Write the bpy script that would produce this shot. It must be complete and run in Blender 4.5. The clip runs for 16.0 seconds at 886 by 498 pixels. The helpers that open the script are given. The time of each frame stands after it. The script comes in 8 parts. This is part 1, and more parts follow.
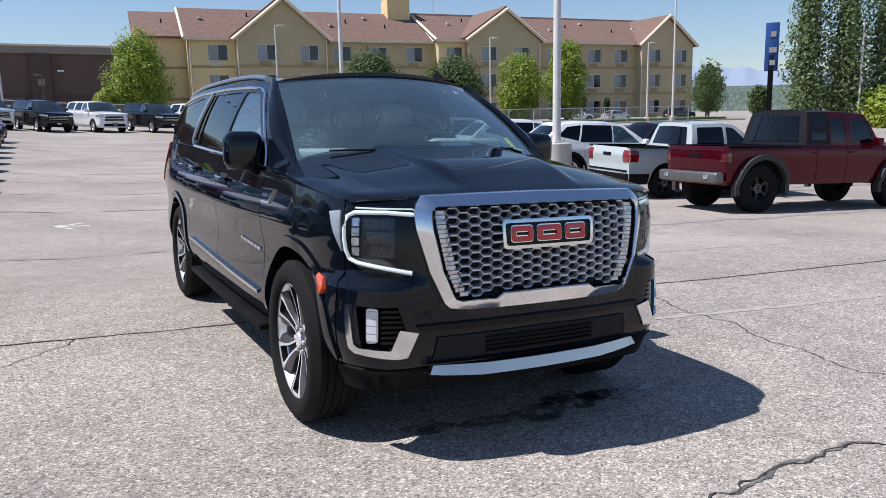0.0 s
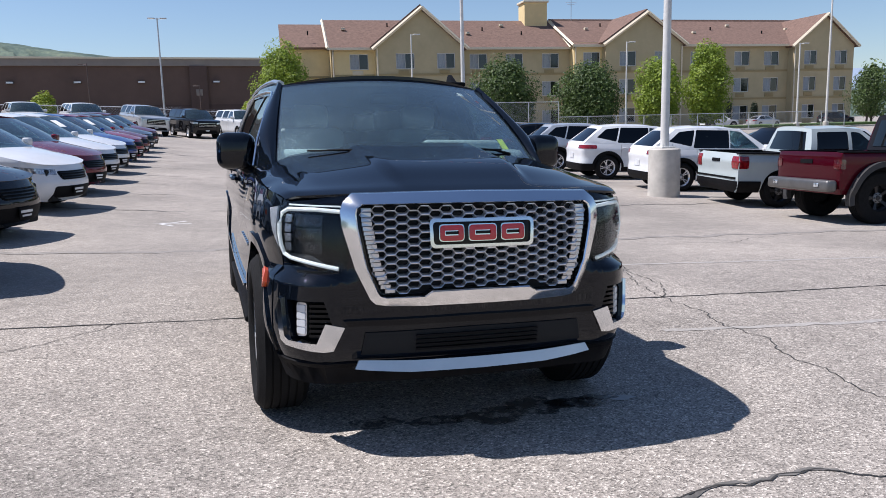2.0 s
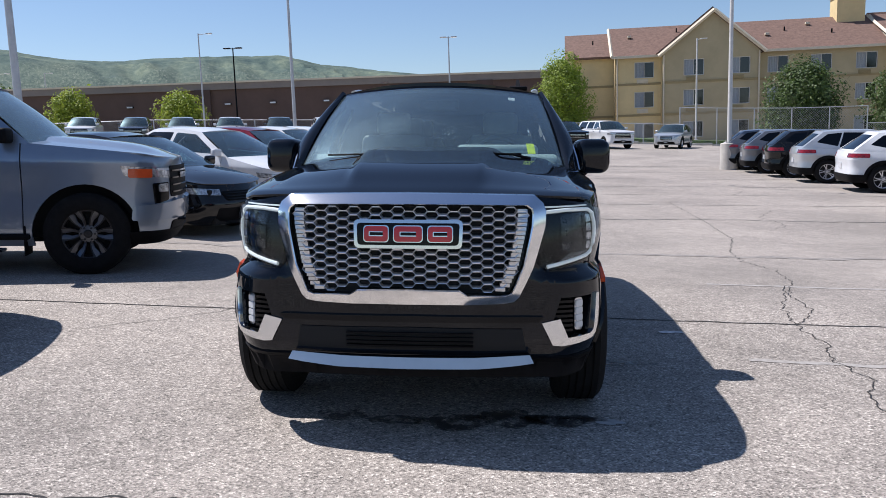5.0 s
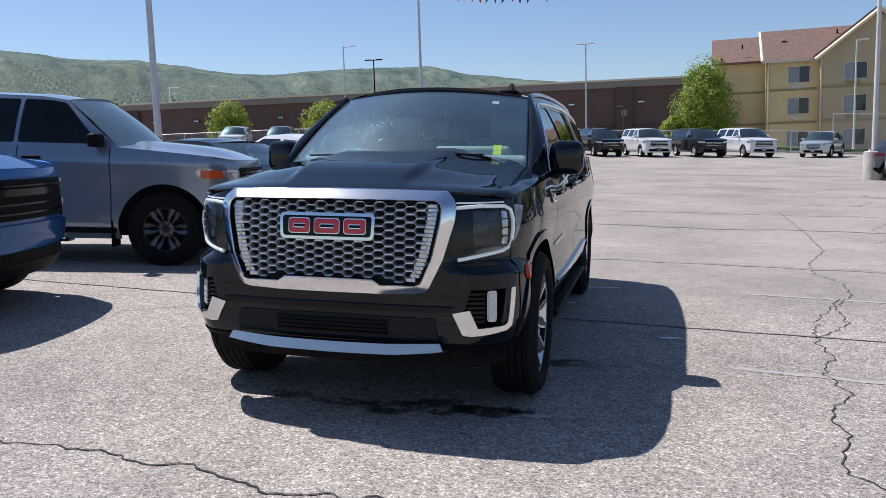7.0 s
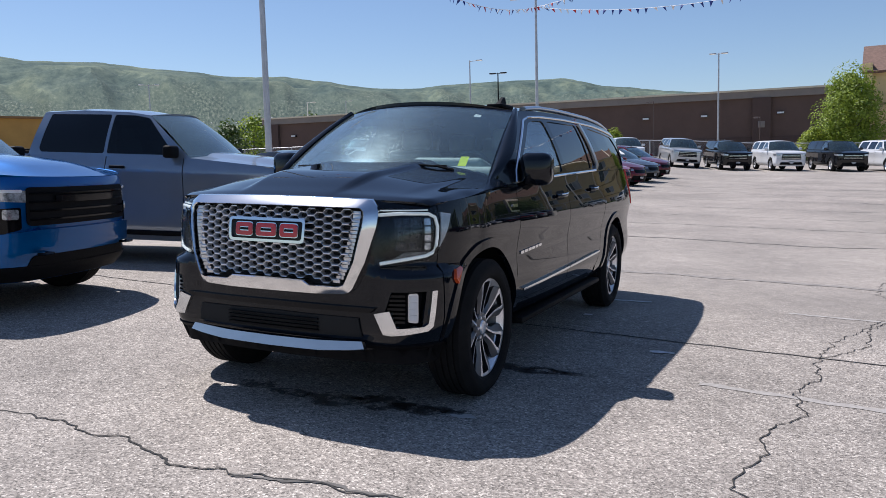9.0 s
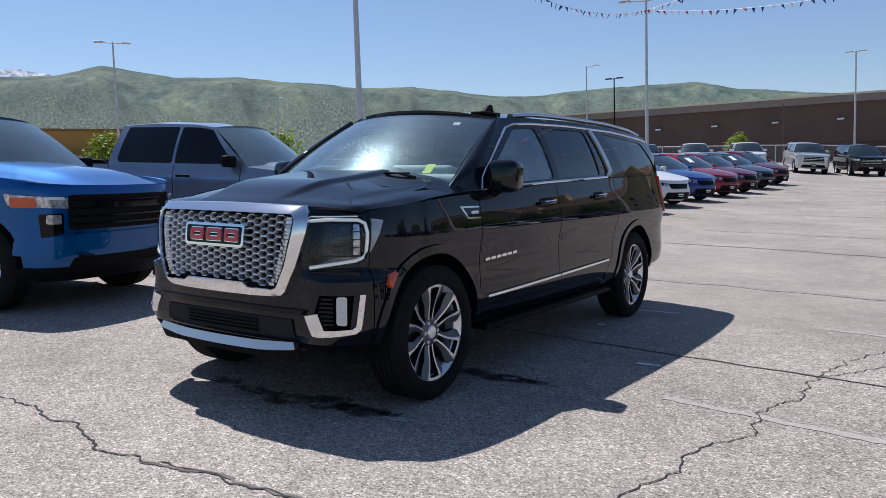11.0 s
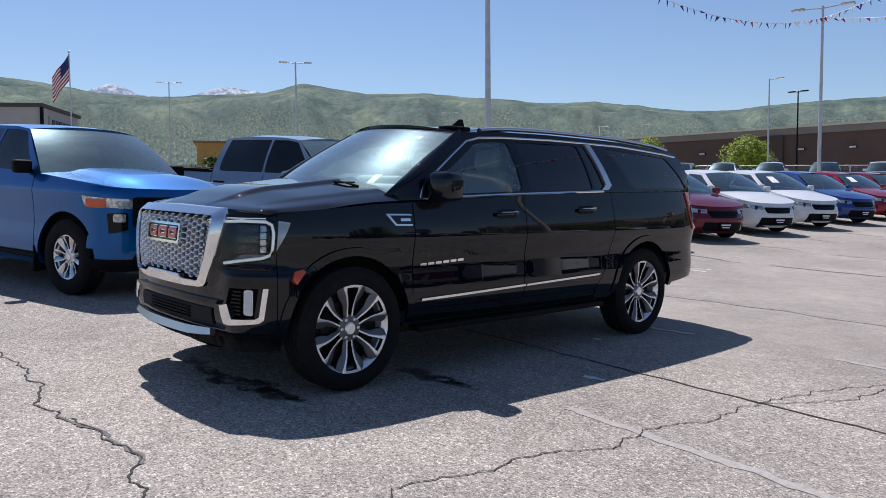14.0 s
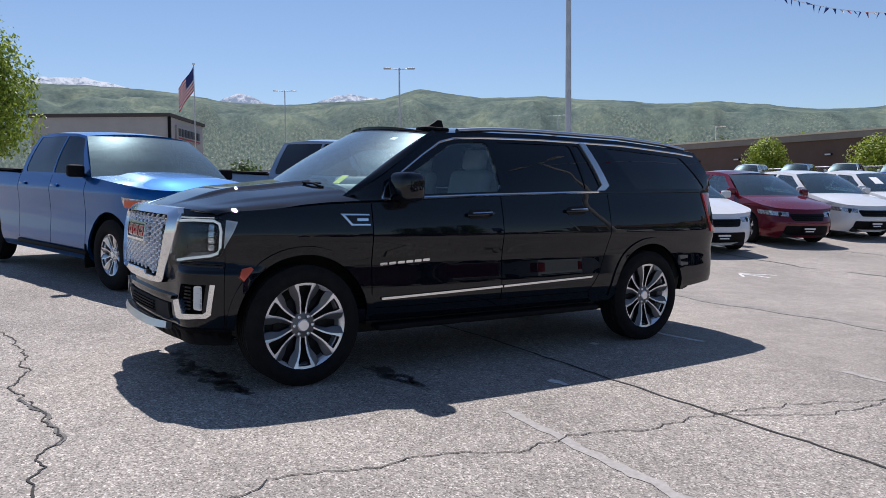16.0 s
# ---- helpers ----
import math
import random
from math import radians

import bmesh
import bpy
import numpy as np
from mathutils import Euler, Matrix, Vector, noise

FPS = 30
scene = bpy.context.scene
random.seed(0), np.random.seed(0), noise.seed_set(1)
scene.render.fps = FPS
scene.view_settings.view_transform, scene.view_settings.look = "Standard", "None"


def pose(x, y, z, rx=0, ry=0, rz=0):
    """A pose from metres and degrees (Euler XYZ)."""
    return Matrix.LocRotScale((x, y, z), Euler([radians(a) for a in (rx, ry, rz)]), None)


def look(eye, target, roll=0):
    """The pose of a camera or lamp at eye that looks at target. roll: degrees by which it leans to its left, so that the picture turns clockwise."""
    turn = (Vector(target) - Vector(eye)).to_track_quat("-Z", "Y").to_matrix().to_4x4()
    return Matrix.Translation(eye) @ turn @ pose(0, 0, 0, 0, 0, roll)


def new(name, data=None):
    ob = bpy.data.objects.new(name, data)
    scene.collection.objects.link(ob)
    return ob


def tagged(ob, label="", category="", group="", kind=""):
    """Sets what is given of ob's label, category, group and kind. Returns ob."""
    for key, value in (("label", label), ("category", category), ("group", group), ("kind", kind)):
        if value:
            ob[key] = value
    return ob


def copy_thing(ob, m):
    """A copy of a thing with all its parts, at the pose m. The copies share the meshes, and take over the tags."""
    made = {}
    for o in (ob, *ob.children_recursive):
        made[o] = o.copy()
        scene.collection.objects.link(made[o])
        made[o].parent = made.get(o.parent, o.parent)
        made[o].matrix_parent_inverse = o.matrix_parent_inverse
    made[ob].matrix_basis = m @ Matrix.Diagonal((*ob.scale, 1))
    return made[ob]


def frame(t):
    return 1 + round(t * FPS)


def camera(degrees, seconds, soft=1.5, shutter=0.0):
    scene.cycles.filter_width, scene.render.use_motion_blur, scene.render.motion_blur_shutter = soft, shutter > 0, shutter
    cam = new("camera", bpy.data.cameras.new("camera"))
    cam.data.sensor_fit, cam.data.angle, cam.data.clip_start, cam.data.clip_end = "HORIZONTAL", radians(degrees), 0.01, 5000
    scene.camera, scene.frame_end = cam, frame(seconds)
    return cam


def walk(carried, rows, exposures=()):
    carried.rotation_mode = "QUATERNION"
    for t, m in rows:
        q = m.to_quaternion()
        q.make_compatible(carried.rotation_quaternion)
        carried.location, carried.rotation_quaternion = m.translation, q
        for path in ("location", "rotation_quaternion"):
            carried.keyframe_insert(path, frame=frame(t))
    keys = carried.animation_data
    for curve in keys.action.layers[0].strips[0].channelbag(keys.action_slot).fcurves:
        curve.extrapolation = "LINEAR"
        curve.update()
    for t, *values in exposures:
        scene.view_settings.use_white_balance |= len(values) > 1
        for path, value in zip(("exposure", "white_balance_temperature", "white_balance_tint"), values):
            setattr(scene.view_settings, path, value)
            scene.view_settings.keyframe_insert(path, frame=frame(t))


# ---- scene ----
cam = camera(60.0, 16.0, soft=0.4)
# the lot slopes a little: LOT turns its own frame (the parked car's) into true up
LOT = Vector((-0.0344, -0.0117, 0.99934)).rotation_difference(Vector((0, 0, 1))).to_matrix().to_4x4()
PATH = [
    (0, (-2.052, -3.729, 1.459), (-1.133, -1.978, 1.163), 0.3),
    (0.5, (-1.861, -3.866, 1.441), (-1.003, -2.083, 1.15), 0.4),
    (1, (-1.664, -4.034, 1.441), (-0.881, -2.216, 1.157), 0.4),
    (1.5, (-1.442, -4.076, 1.426), (-0.749, -2.221, 1.145), 0.3),
    (2, (-1.204, -4.118, 1.431), (-0.614, -2.228, 1.15), 0.3),
    (2.5, (-0.937, -4.203, 1.425), (-0.46, -2.281, 1.142), 0.3),
    (3, (-0.678, -4.22, 1.41), (-0.324, -2.272, 1.123), 0.3),
    (3.5, (-0.417, -4.228, 1.411), (-0.19, -2.261, 1.125), 0.2),
    (4, (-0.131, -4.303, 1.404), (-0.032, -2.325, 1.123), 0.2),
    (4.5, (0.134, -4.326, 1.389), (0.109, -2.344, 1.118), 0.2),
    (5, (0.409, -4.328, 1.403), (0.267, -2.349, 1.145), 0.1),
    (5.2, (0.528, -4.351, 1.391), (0.342, -2.376, 1.138), 0.2),
    (7.5, (1.777, -4.374, 1.366), (1.19, -2.476, 1.133), 0.3),
    (8, (2.044, -4.309, 1.37), (1.373, -2.439, 1.142), 0.4),
    (8.5, (2.341, -4.291, 1.354), (1.589, -2.451, 1.135), 0.5),
    (9, (2.597, -4.238, 1.356), (1.77, -2.429, 1.148), 0.6),
    (9.2, (2.681, -4.196, 1.331), (1.831, -2.396, 1.133), 0.7),
    (11.3, (3.714, -3.741, 1.368), (2.564, -2.116, 1.178), 0.4),
    (11.5, (3.831, -3.712, 1.353), (2.653, -2.106, 1.165), 0.5),
    (12, (4.09, -3.621, 1.362), (2.847, -2.065, 1.18), 0.6),
    (12.5, (4.31, -3.455, 1.366), (3.003, -1.952, 1.188), 0.8),
    (13, (4.564, -3.312, 1.358), (3.2, -1.859, 1.188), 1.1),
    (13.5, (4.827, -3.175, 1.371), (3.414, -1.769, 1.207), 1.3),
    (14, (4.996, -2.974, 1.359), (3.538, -1.615, 1.198), 1.5),
    (14.5, (5.17, -2.772, 1.364), (3.668, -1.461, 1.205), 1.4),
    (15, (5.379, -2.571, 1.367), (3.831, -1.314, 1.208), 1.4),
    (15.5, (5.537, -2.344, 1.352), (3.939, -1.151, 1.193), 1.3),
    (16, (5.693, -2.138, 1.362), (4.049, -1.01, 1.203), 1.3),
]
walk(cam, [(t, LOT @ look(eye, target, roll)) for t, eye, target, roll in PATH], [(0.0, 0.34, 6150, 15), (5.0, 0.32, 6150, 15), (9.0, 0.22, 6150, 15), (14.0, 0.16, 6150, 15), (16.0, 0.16, 6150, 15)])

# ---- light ----
SUN = Vector((-0.93, 0.36, 1.62)).normalized()
world = bpy.data.worlds.new("world")
scene.world = world
world.use_nodes = True
wn = world.node_tree
sky = wn.nodes.new("ShaderNodeTexSky")
sky.sky_type, sky.sun_disc = "NISHITA", False
sky.sun_elevation, sky.sun_rotation = math.asin(SUN.z), math.atan2(SUN.x, SUN.y)
sky.air_density, sky.dust_density, sky.ozone_density = 1.0, 0.25, 3.5
wn.links.new(sky.outputs[0], wn.nodes["Background"].inputs[0])
wn.nodes["Background"].inputs[1].default_value = 0.089
sun = new("sun", bpy.data.lights.new("sun", "SUN"))
sun.data.energy, sun.data.angle, sun.data.color = 4.95, radians(0.55), (1.0, 0.955, 0.895)
sun.rotation_mode = "QUATERNION"
sun.rotation_quaternion = SUN.to_track_quat("Z", "Y")

# ---- materials ----
MATS = {}


def node(tree, kind, **inputs):
    n = tree.nodes.new(kind)
    for k, v in inputs.items():
        n.inputs[k.replace("_", " ")].default_value = v
    return n


def mat(name, color, rough=0.5, metal=0.0, coat=0.0, vary=0.12, scale=6.0, bump=0.0, bscale=120.0, second=None, spec=0.5, grime=0.0):
    """A surface with colour variation at two scales and fine relief."""
    if name in MATS:
        return MATS[name]
    m = bpy.data.materials.new(name)
    MATS[name] = m
    m.use_nodes = True
    t = m.node_tree
    b = t.nodes["Principled BSDF"]
    b.inputs["Roughness"].default_value, b.inputs["Metallic"].default_value = rough, metal
    b.inputs["Coat Weight"].default_value, b.inputs["Coat Roughness"].default_value = coat, 0.04
    b.inputs["Specular IOR Level"].default_value = spec
    co = t.nodes.new("ShaderNodeTexCoord")
    big = node(t, "ShaderNodeTexNoise", Scale=scale, Detail=6.0, Roughness=0.65)
    t.links.new(co.outputs["Object"], big.inputs["Vector"])
    ramp = t.nodes.new("ShaderNodeValToRGB")
    lo, hi = [c * (1 - vary) for c in color], [min(1, c * (1 + vary)) for c in color]
    if second:
        hi = second
    ramp.color_ramp.elements[0].position, ramp.color_ramp.elements[1].position = 0.35, 0.65
    ramp.color_ramp.elements[0].color, ramp.color_ramp.elements[1].color = (*lo, 1), (*hi, 1)
    t.links.new(big.outputs["Fac"], ramp.inputs["Fac"])
    t.links.new(ramp.outputs["Color"], b.inputs["Base Color"])
    if grime or rough > 0.3:
        mr = node(t, "ShaderNodeMapRange")
        mr.inputs["To Min"].default_value, mr.inputs["To Max"].default_value = max(0.02, rough - 0.06), min(1, rough + 0.1)
        t.links.new(big.outputs["Fac"], mr.inputs["Value"])
        t.links.new(mr.outputs[0], b.inputs["Roughness"])
    if bump:
        fine = node(t, "ShaderNodeTexNoise", Scale=bscale, Detail=4.0)
        t.links.new(co.outputs["Object"], fine.inputs["Vector"])
        bp = node(t, "ShaderNodeBump", Strength=bump, Distance=0.01)
        t.links.new(fine.outputs["Fac"], bp.inputs["Height"])
        t.links.new(bp.outputs[0], b.inputs["Normal"])
    return m


def paint(name, color, metal=0.0, rough=0.28, ior=1.5):
    """Car paint: a clear coat over pigment with fine flakes and a trace of dust."""
    if name in MATS:
        return MATS[name]
    m = mat(name, color, rough=rough, metal=metal, coat=1.0, vary=0.05, scale=1.3, spec=0.0)
    t = m.node_tree
    b = t.nodes["Principled BSDF"]
    b.inputs["Coat Roughness"].default_value, b.inputs["Coat IOR"].default_value = 0.008, ior
    return m


def glass(name, color, rough=0.0, ior=1.45, dust=0.0, edge=0.95, specks=0.0):
    if name in MATS:
        return MATS[name]
    m = bpy.data.materials.new(name)
    MATS[name] = m
    m.use_nodes = True
    t = m.node_tree
    out = t.nodes["Material Output"]
    t.nodes.remove(t.nodes["Principled BSDF"])
    tr, gl, lw, pw, mr0, mx = (t.nodes.new("ShaderNode" + k) for k in ("BsdfTransparent", "BsdfGlossy", "LayerWeight", "Math", "MapRange", "MixShader"))
    tr.inputs["Color"].default_value = (*color, 1)
    gl.inputs["Roughness"].default_value = rough + 0.005
    lw.inputs["Blend"].default_value = 0.5
    pw.operation, pw.inputs[1].default_value = "POWER", 2.9
    t.links.new(lw.outputs["Facing"], pw.inputs[0])
    t.links.new(pw.outputs[0], mr0.inputs["Value"])
    mr0.inputs["To Min"].default_value, mr0.inputs["To Max"].default_value = ((ior - 1) / (ior + 1)) ** 2 + 0.01, edge
    t.links.new(mr0.outputs[0], mx.inputs[0])
    t.links.new(tr.outputs[0], mx.inputs[1])
    t.links.new(gl.outputs[0], mx.inputs[2])
    last = mx
    if dust:
        # a film of dust: partly dull, partly wide sheen; its teal imitates reflected sky
        d1, d2, df, m2 = t.nodes.new("ShaderNodeBsdfDiffuse"), t.nodes.new("ShaderNodeBsdfGlossy"), t.nodes.new("ShaderNodeMixShader"), t.nodes.new("ShaderNodeMixShader")
        d1.inputs["Color"].default_value = (0.5, 0.68, 0.68, 1)
        d2.inputs["Color"].default_value = (0.64, 0.86, 0.92, 1)
        d2.inputs["Roughness"].default_value = 0.33
        df.inputs[0].default_value = 0.38
        t.links.new(d1.outputs[0], df.inputs[1])
        t.links.new(d2.outputs[0], df.inputs[2])
        sp_, mr = node(t, "ShaderNodeTexNoise", Scale=3.0, Detail=9.0, Roughness=0.75), node(t, "ShaderNodeMapRange")
        mr.inputs["From Min"].default_value, mr.inputs["From Max"].default_value = 0.2, 0.85
        mr.inputs["To Min"].default_value, mr.inputs["To Max"].default_value = dust * 0.6, dust * 1.5
        t.links.new(sp_.outputs[0], mr.inputs["Value"])
        level = mr.outputs[0]
        if specks:
            # dried drops, in clusters
            co, dots, tuft, cut, keep, mul, add = t.nodes.new("ShaderNodeTexCoord"), node(t, "ShaderNodeTexVoronoi", Scale=55.0), node(t, "ShaderNodeTexNoise", Scale=3.2, Detail=3.0), node(t, "ShaderNodeMapRange"), node(t, "ShaderNodeMapRange"), t.nodes.new("ShaderNodeMath"), t.nodes.new("ShaderNodeMath")
            for n in (dots, tuft):
                t.links.new(co.outputs["Object"], n.inputs["Vector"])
            cut.inputs["From Min"].default_value, cut.inputs["From Max"].default_value, cut.inputs["To Max"].default_value = 0.27, 0.14, specks
            keep.inputs["From Min"].default_value, keep.inputs["From Max"].default_value = 0.52, 0.68
            t.links.new(dots.outputs["Distance"], cut.inputs["Value"])
            t.links.new(tuft.outputs[0], keep.inputs["Value"])
            mul.operation, add.operation = "MULTIPLY", "ADD"
            t.links.new(cut.outputs[0], mul.inputs[0])
            t.links.new(keep.outputs[0], mul.inputs[1])
            t.links.new(mul.outputs[0], add.inputs[0])
            t.links.new(level, add.inputs[1])
            level = add.outputs[0]
        t.links.new(level, m2.inputs[0])
        t.links.new(mx.outputs[0], m2.inputs[1])
        t.links.new(df.outputs[0], m2.inputs[2])
        last = m2
    t.links.new(last.outputs[0], out.inputs[0])
    return m


def emit(name, color, strength):
    if name in MATS:
        return MATS[name]
    m = mat(name, color, rough=0.2, vary=0.02)
    b = m.node_tree.nodes["Principled BSDF"]
    b.inputs["Emission Color"].default_value, b.inputs["Emission Strength"].default_value = (*color, 1), strength
    return m


BLACKPLASTIC = mat("black_plastic", (0.006, 0.006, 0.007), rough=0.6, vary=0.3, spec=0.1, bump=0.12, bscale=600)
GLOSSBLACK = mat("gloss_black", (0.004, 0.004, 0.005), rough=0.14, coat=0.2, vary=0.1, spec=0.15)
CHROME = mat("chrome", (0.78, 0.79, 0.8), rough=0.13, metal=1.0, vary=0.03)
SATIN = mat("satin_silver", (0.6, 0.61, 0.63), rough=0.28, metal=1.0, vary=0.06)
RUBBER = mat("tyre_rubber", (0.009, 0.009, 0.0095), rough=0.85, vary=0.3, scale=14, spec=0.2, bump=0.4, bscale=250)
ALLOY = mat("machined_alloy", (0.86, 0.86, 0.88), rough=0.24, metal=0.6, vary=0.05)
DARKALLOY = mat("dark_alloy", (0.022, 0.022, 0.025), rough=0.38, metal=0.5, vary=0.1)
TINT = glass("tinted_glass", (0.82, 0.9, 0.91), dust=0.024)
PRIVACY = glass("privacy_glass", (0.02, 0.022, 0.024), edge=0.8)
SMOKED = glass("smoked_glass", (0.3, 0.33, 0.34), ior=1.4, edge=0.5)
CLEAR = glass("clear_glass", (0.78, 0.9, 0.91), ior=1.55, dust=0.036, specks=0.35)
HAZED = glass("dusty_windscreen", (0.4, 0.55, 0.58), ior=1.55, dust=0.045)
# the trucks' film is thickened to stand in for sun glare
GLARED = glass("sunlit_windscreen", (0.5, 0.6, 0.62), ior=1.55, dust=0.12)
LENS = glass("lamp_lens", (0.9, 0.92, 0.93), 0.0, 1.12, edge=0.25)
MESHSILVER = mat("mesh_silver", (0.8, 0.81, 0.83), rough=0.32, metal=0.85, coat=0.2, vary=0.04)
LAMPGLASS = mat("lamp_glass", (0.46, 0.48, 0.5), rough=0.14, metal=0.55, coat=1.0, vary=0.65, scale=22)
DARKGLASS = mat("dark_window_glass", (0.012, 0.015, 0.018), rough=0.05, coat=0.5, vary=0.3, scale=2)
DARK = mat("dark_interior", (0.012, 0.012, 0.012), rough=0.9)
AMBER = mat("amber_lens", (0.62, 0.085, 0.02), rough=0.2, coat=0.6)
REDLENS = mat("red_lens", (0.2, 0.006, 0.009), rough=0.15, coat=0.8, vary=0.5, scale=16)
WHITELENS = mat("white_lens", (0.7, 0.72, 0.74), rough=0.15, coat=0.8)


# ---- mesh helpers ----
CORE = Vector((0, 1.8, 0.8))


def bm_new():
    bm = bmesh.new()
    bm.verts.layers.float_vector.new("lay")
    return bm


def part(name, bm, material, parent, label="", sharp=35.0, m=None):
    bmesh.ops.recalc_face_normals(bm, faces=bm.faces[:])
    lim = radians(sharp)
    for f in bm.faces:
        f.smooth = True
    for e in bm.edges:
        e.smooth = len(e.link_faces) == 2 and e.calc_face_angle(0) < lim
    me = bpy.data.meshes.new(name)
    # the normals of the curved surface that a panel was laid on
    lay = bm.verts.layers.float_vector.get("lay")
    curved = []
    if lay is not None:
        for f in bm.faces:
            own = all(v[lay].length > 0.5 for v in f.verts)
            for v in f.verts:
                d = v[lay].dot(f.normal) if own else 0.0
                curved.append(v[lay] * (1 if d > 0 else -1) if abs(d) > 0.7 else Vector())
    bm.to_mesh(me)
    bm.free()
    if "lay" in me.attributes:
        me.attributes.remove(me.attributes["lay"])
    if any(v.length > 0.5 for v in curved):
        me.normals_split_custom_set(curved)
    mats = material if isinstance(material, (list, tuple)) else [material]
    for x in mats:
        me.materials.append(x)
    ob = new(name, me)
    if parent:
        ob.parent = parent
    if m is not None:
        ob.matrix_basis = m
    if label:
        tagged(ob, label)
    return ob


def thing(name, label, category, m=None, group="", kind=""):
    e = new(name)
    e.empty_display_size = 0.2
    if m is not None:
        e.matrix_basis = m
    return tagged(e, label, category, group, kind)


def box(bm, c, s, rot=None, bevel=0.0, seg=2):
    m = Matrix.Translation(c)
    if rot:
        m = m @ Euler([radians(a) for a in rot]).to_matrix().to_4x4()
    vs = bmesh.ops.create_cube(bm, size=1, matrix=m @ Matrix.Diagonal((*s, 1)))["verts"]
    if bevel:
        es = list({e for v in vs for e in v.link_edges})
        bmesh.ops.bevel(bm, geom=es, offset=bevel, segments=seg, affect="EDGES", profile=0.5)
    return vs


def lathe(bm, prof, seg, m=None, closed=False):
    """Turns a profile of (radius, height) round z."""
    rings = []
    for r, h in prof:
        ring = [bm.verts.new((r * math.cos(2 * math.pi * i / seg), r * math.sin(2 * math.pi * i / seg), h)) for i in range(seg)]
        rings.append(ring)
    n = len(rings)
    for a in range(n if closed else n - 1):
        b = (a + 1) % n
        for i in range(seg):
            j = (i + 1) % seg
            bm.faces.new((rings[a][i], rings[a][j], rings[b][j], rings[b][i]))
    if m is not None:
        bmesh.ops.transform(bm, matrix=m, verts=[v for r in rings for v in r])
    return rings


def rod(bm, p, q, r1, r2=None, seg=10):
    p, q = Vector(p), Vector(q)
    d = q - p
    r2 = r1 if r2 is None else r2
    m = Matrix.Translation((p + q) / 2) @ d.to_track_quat("Z", "Y").to_matrix().to_4x4()
    bmesh.ops.create_cone(bm, cap_ends=True, segments=seg, radius1=r1, radius2=r2, depth=d.length, matrix=m)


def tube(bm, pts, r, seg=8, flat=1.0):
    """Sweeps a round section along a line of points."""
    pts = [Vector(p) for p in pts]
    rings = []
    for i, p in enumerate(pts):
        d = (pts[min(i + 1, len(pts) - 1)] - pts[max(i - 1, 0)]).normalized()
        up = Vector((0, 0, 1)) if abs(d.z) < 0.95 else Vector((1, 0, 0))
        a = d.cross(up).normalized()
        b = a.cross(d)
        rr = r[i] if isinstance(r, (list, tuple)) else r
        rings.append([bm.verts.new(p + a * rr * math.cos(2 * math.pi * k / seg) + b * rr * flat * math.sin(2 * math.pi * k / seg)) for k in range(seg)])
    for x, y in zip(rings, rings[1:]):
        for k in range(seg):
            j = (k + 1) % seg
            bm.faces.new((x[k], x[j], y[j], y[k]))
    bm.faces.new(rings[0][::-1])
    bm.faces.new(rings[-1])


def thicken(bm, fs, thick, core=None):
    """Gives a sheet of faces a back and rim, set inwards along its normals."""
    bmesh.ops.recalc_face_normals(bm, faces=fs)
    if core is not None:
        s = 0.0
        for f in fs:
            f.normal_update()
            s += f.normal.dot(f.calc_center_median() - core) * f.calc_area()
        if s < 0:
            bmesh.ops.reverse_faces(bm, faces=fs)
    nrm, count = {}, {}
    for f in fs:
        f.normal_update()
        for v in f.verts:
            nrm[v] = nrm.get(v, Vector()) + f.normal * f.calc_area()
    for f in fs:
        for e in f.edges:
            count.setdefault(e, []).append(f)
    back = {v: bm.verts.new(v.co - n.normalized() * thick) for v, n in nrm.items()}
    rim = [(e, l[0]) for e, l in count.items() if len(l) == 1]
    for f in fs:
        bm.faces.new([back[v] for v in reversed(f.verts)])
    for e, f in rim:
        vs = list(f.verts)
        i = vs.index(e.verts[0])
        a, b = (e.verts[0], e.verts[1]) if vs[(i + 1) % len(vs)] == e.verts[1] else (e.verts[1], e.verts[0])
        bm.faces.new((b, a, back[a], back[b]))


def sheet(bm, fn, nu, nv, thick=0.0):
    g = [[bm.verts.new(fn(i / nu, j / nv)) for j in range(nv + 1)] for i in range(nu + 1)]
    fs = []
    for i in range(nu):
        for j in range(nv):
            fs.append(bm.faces.new((g[i][j], g[i + 1][j], g[i + 1][j + 1], g[i][j + 1])))
    if thick:
        thicken(bm, fs, thick)
    return g


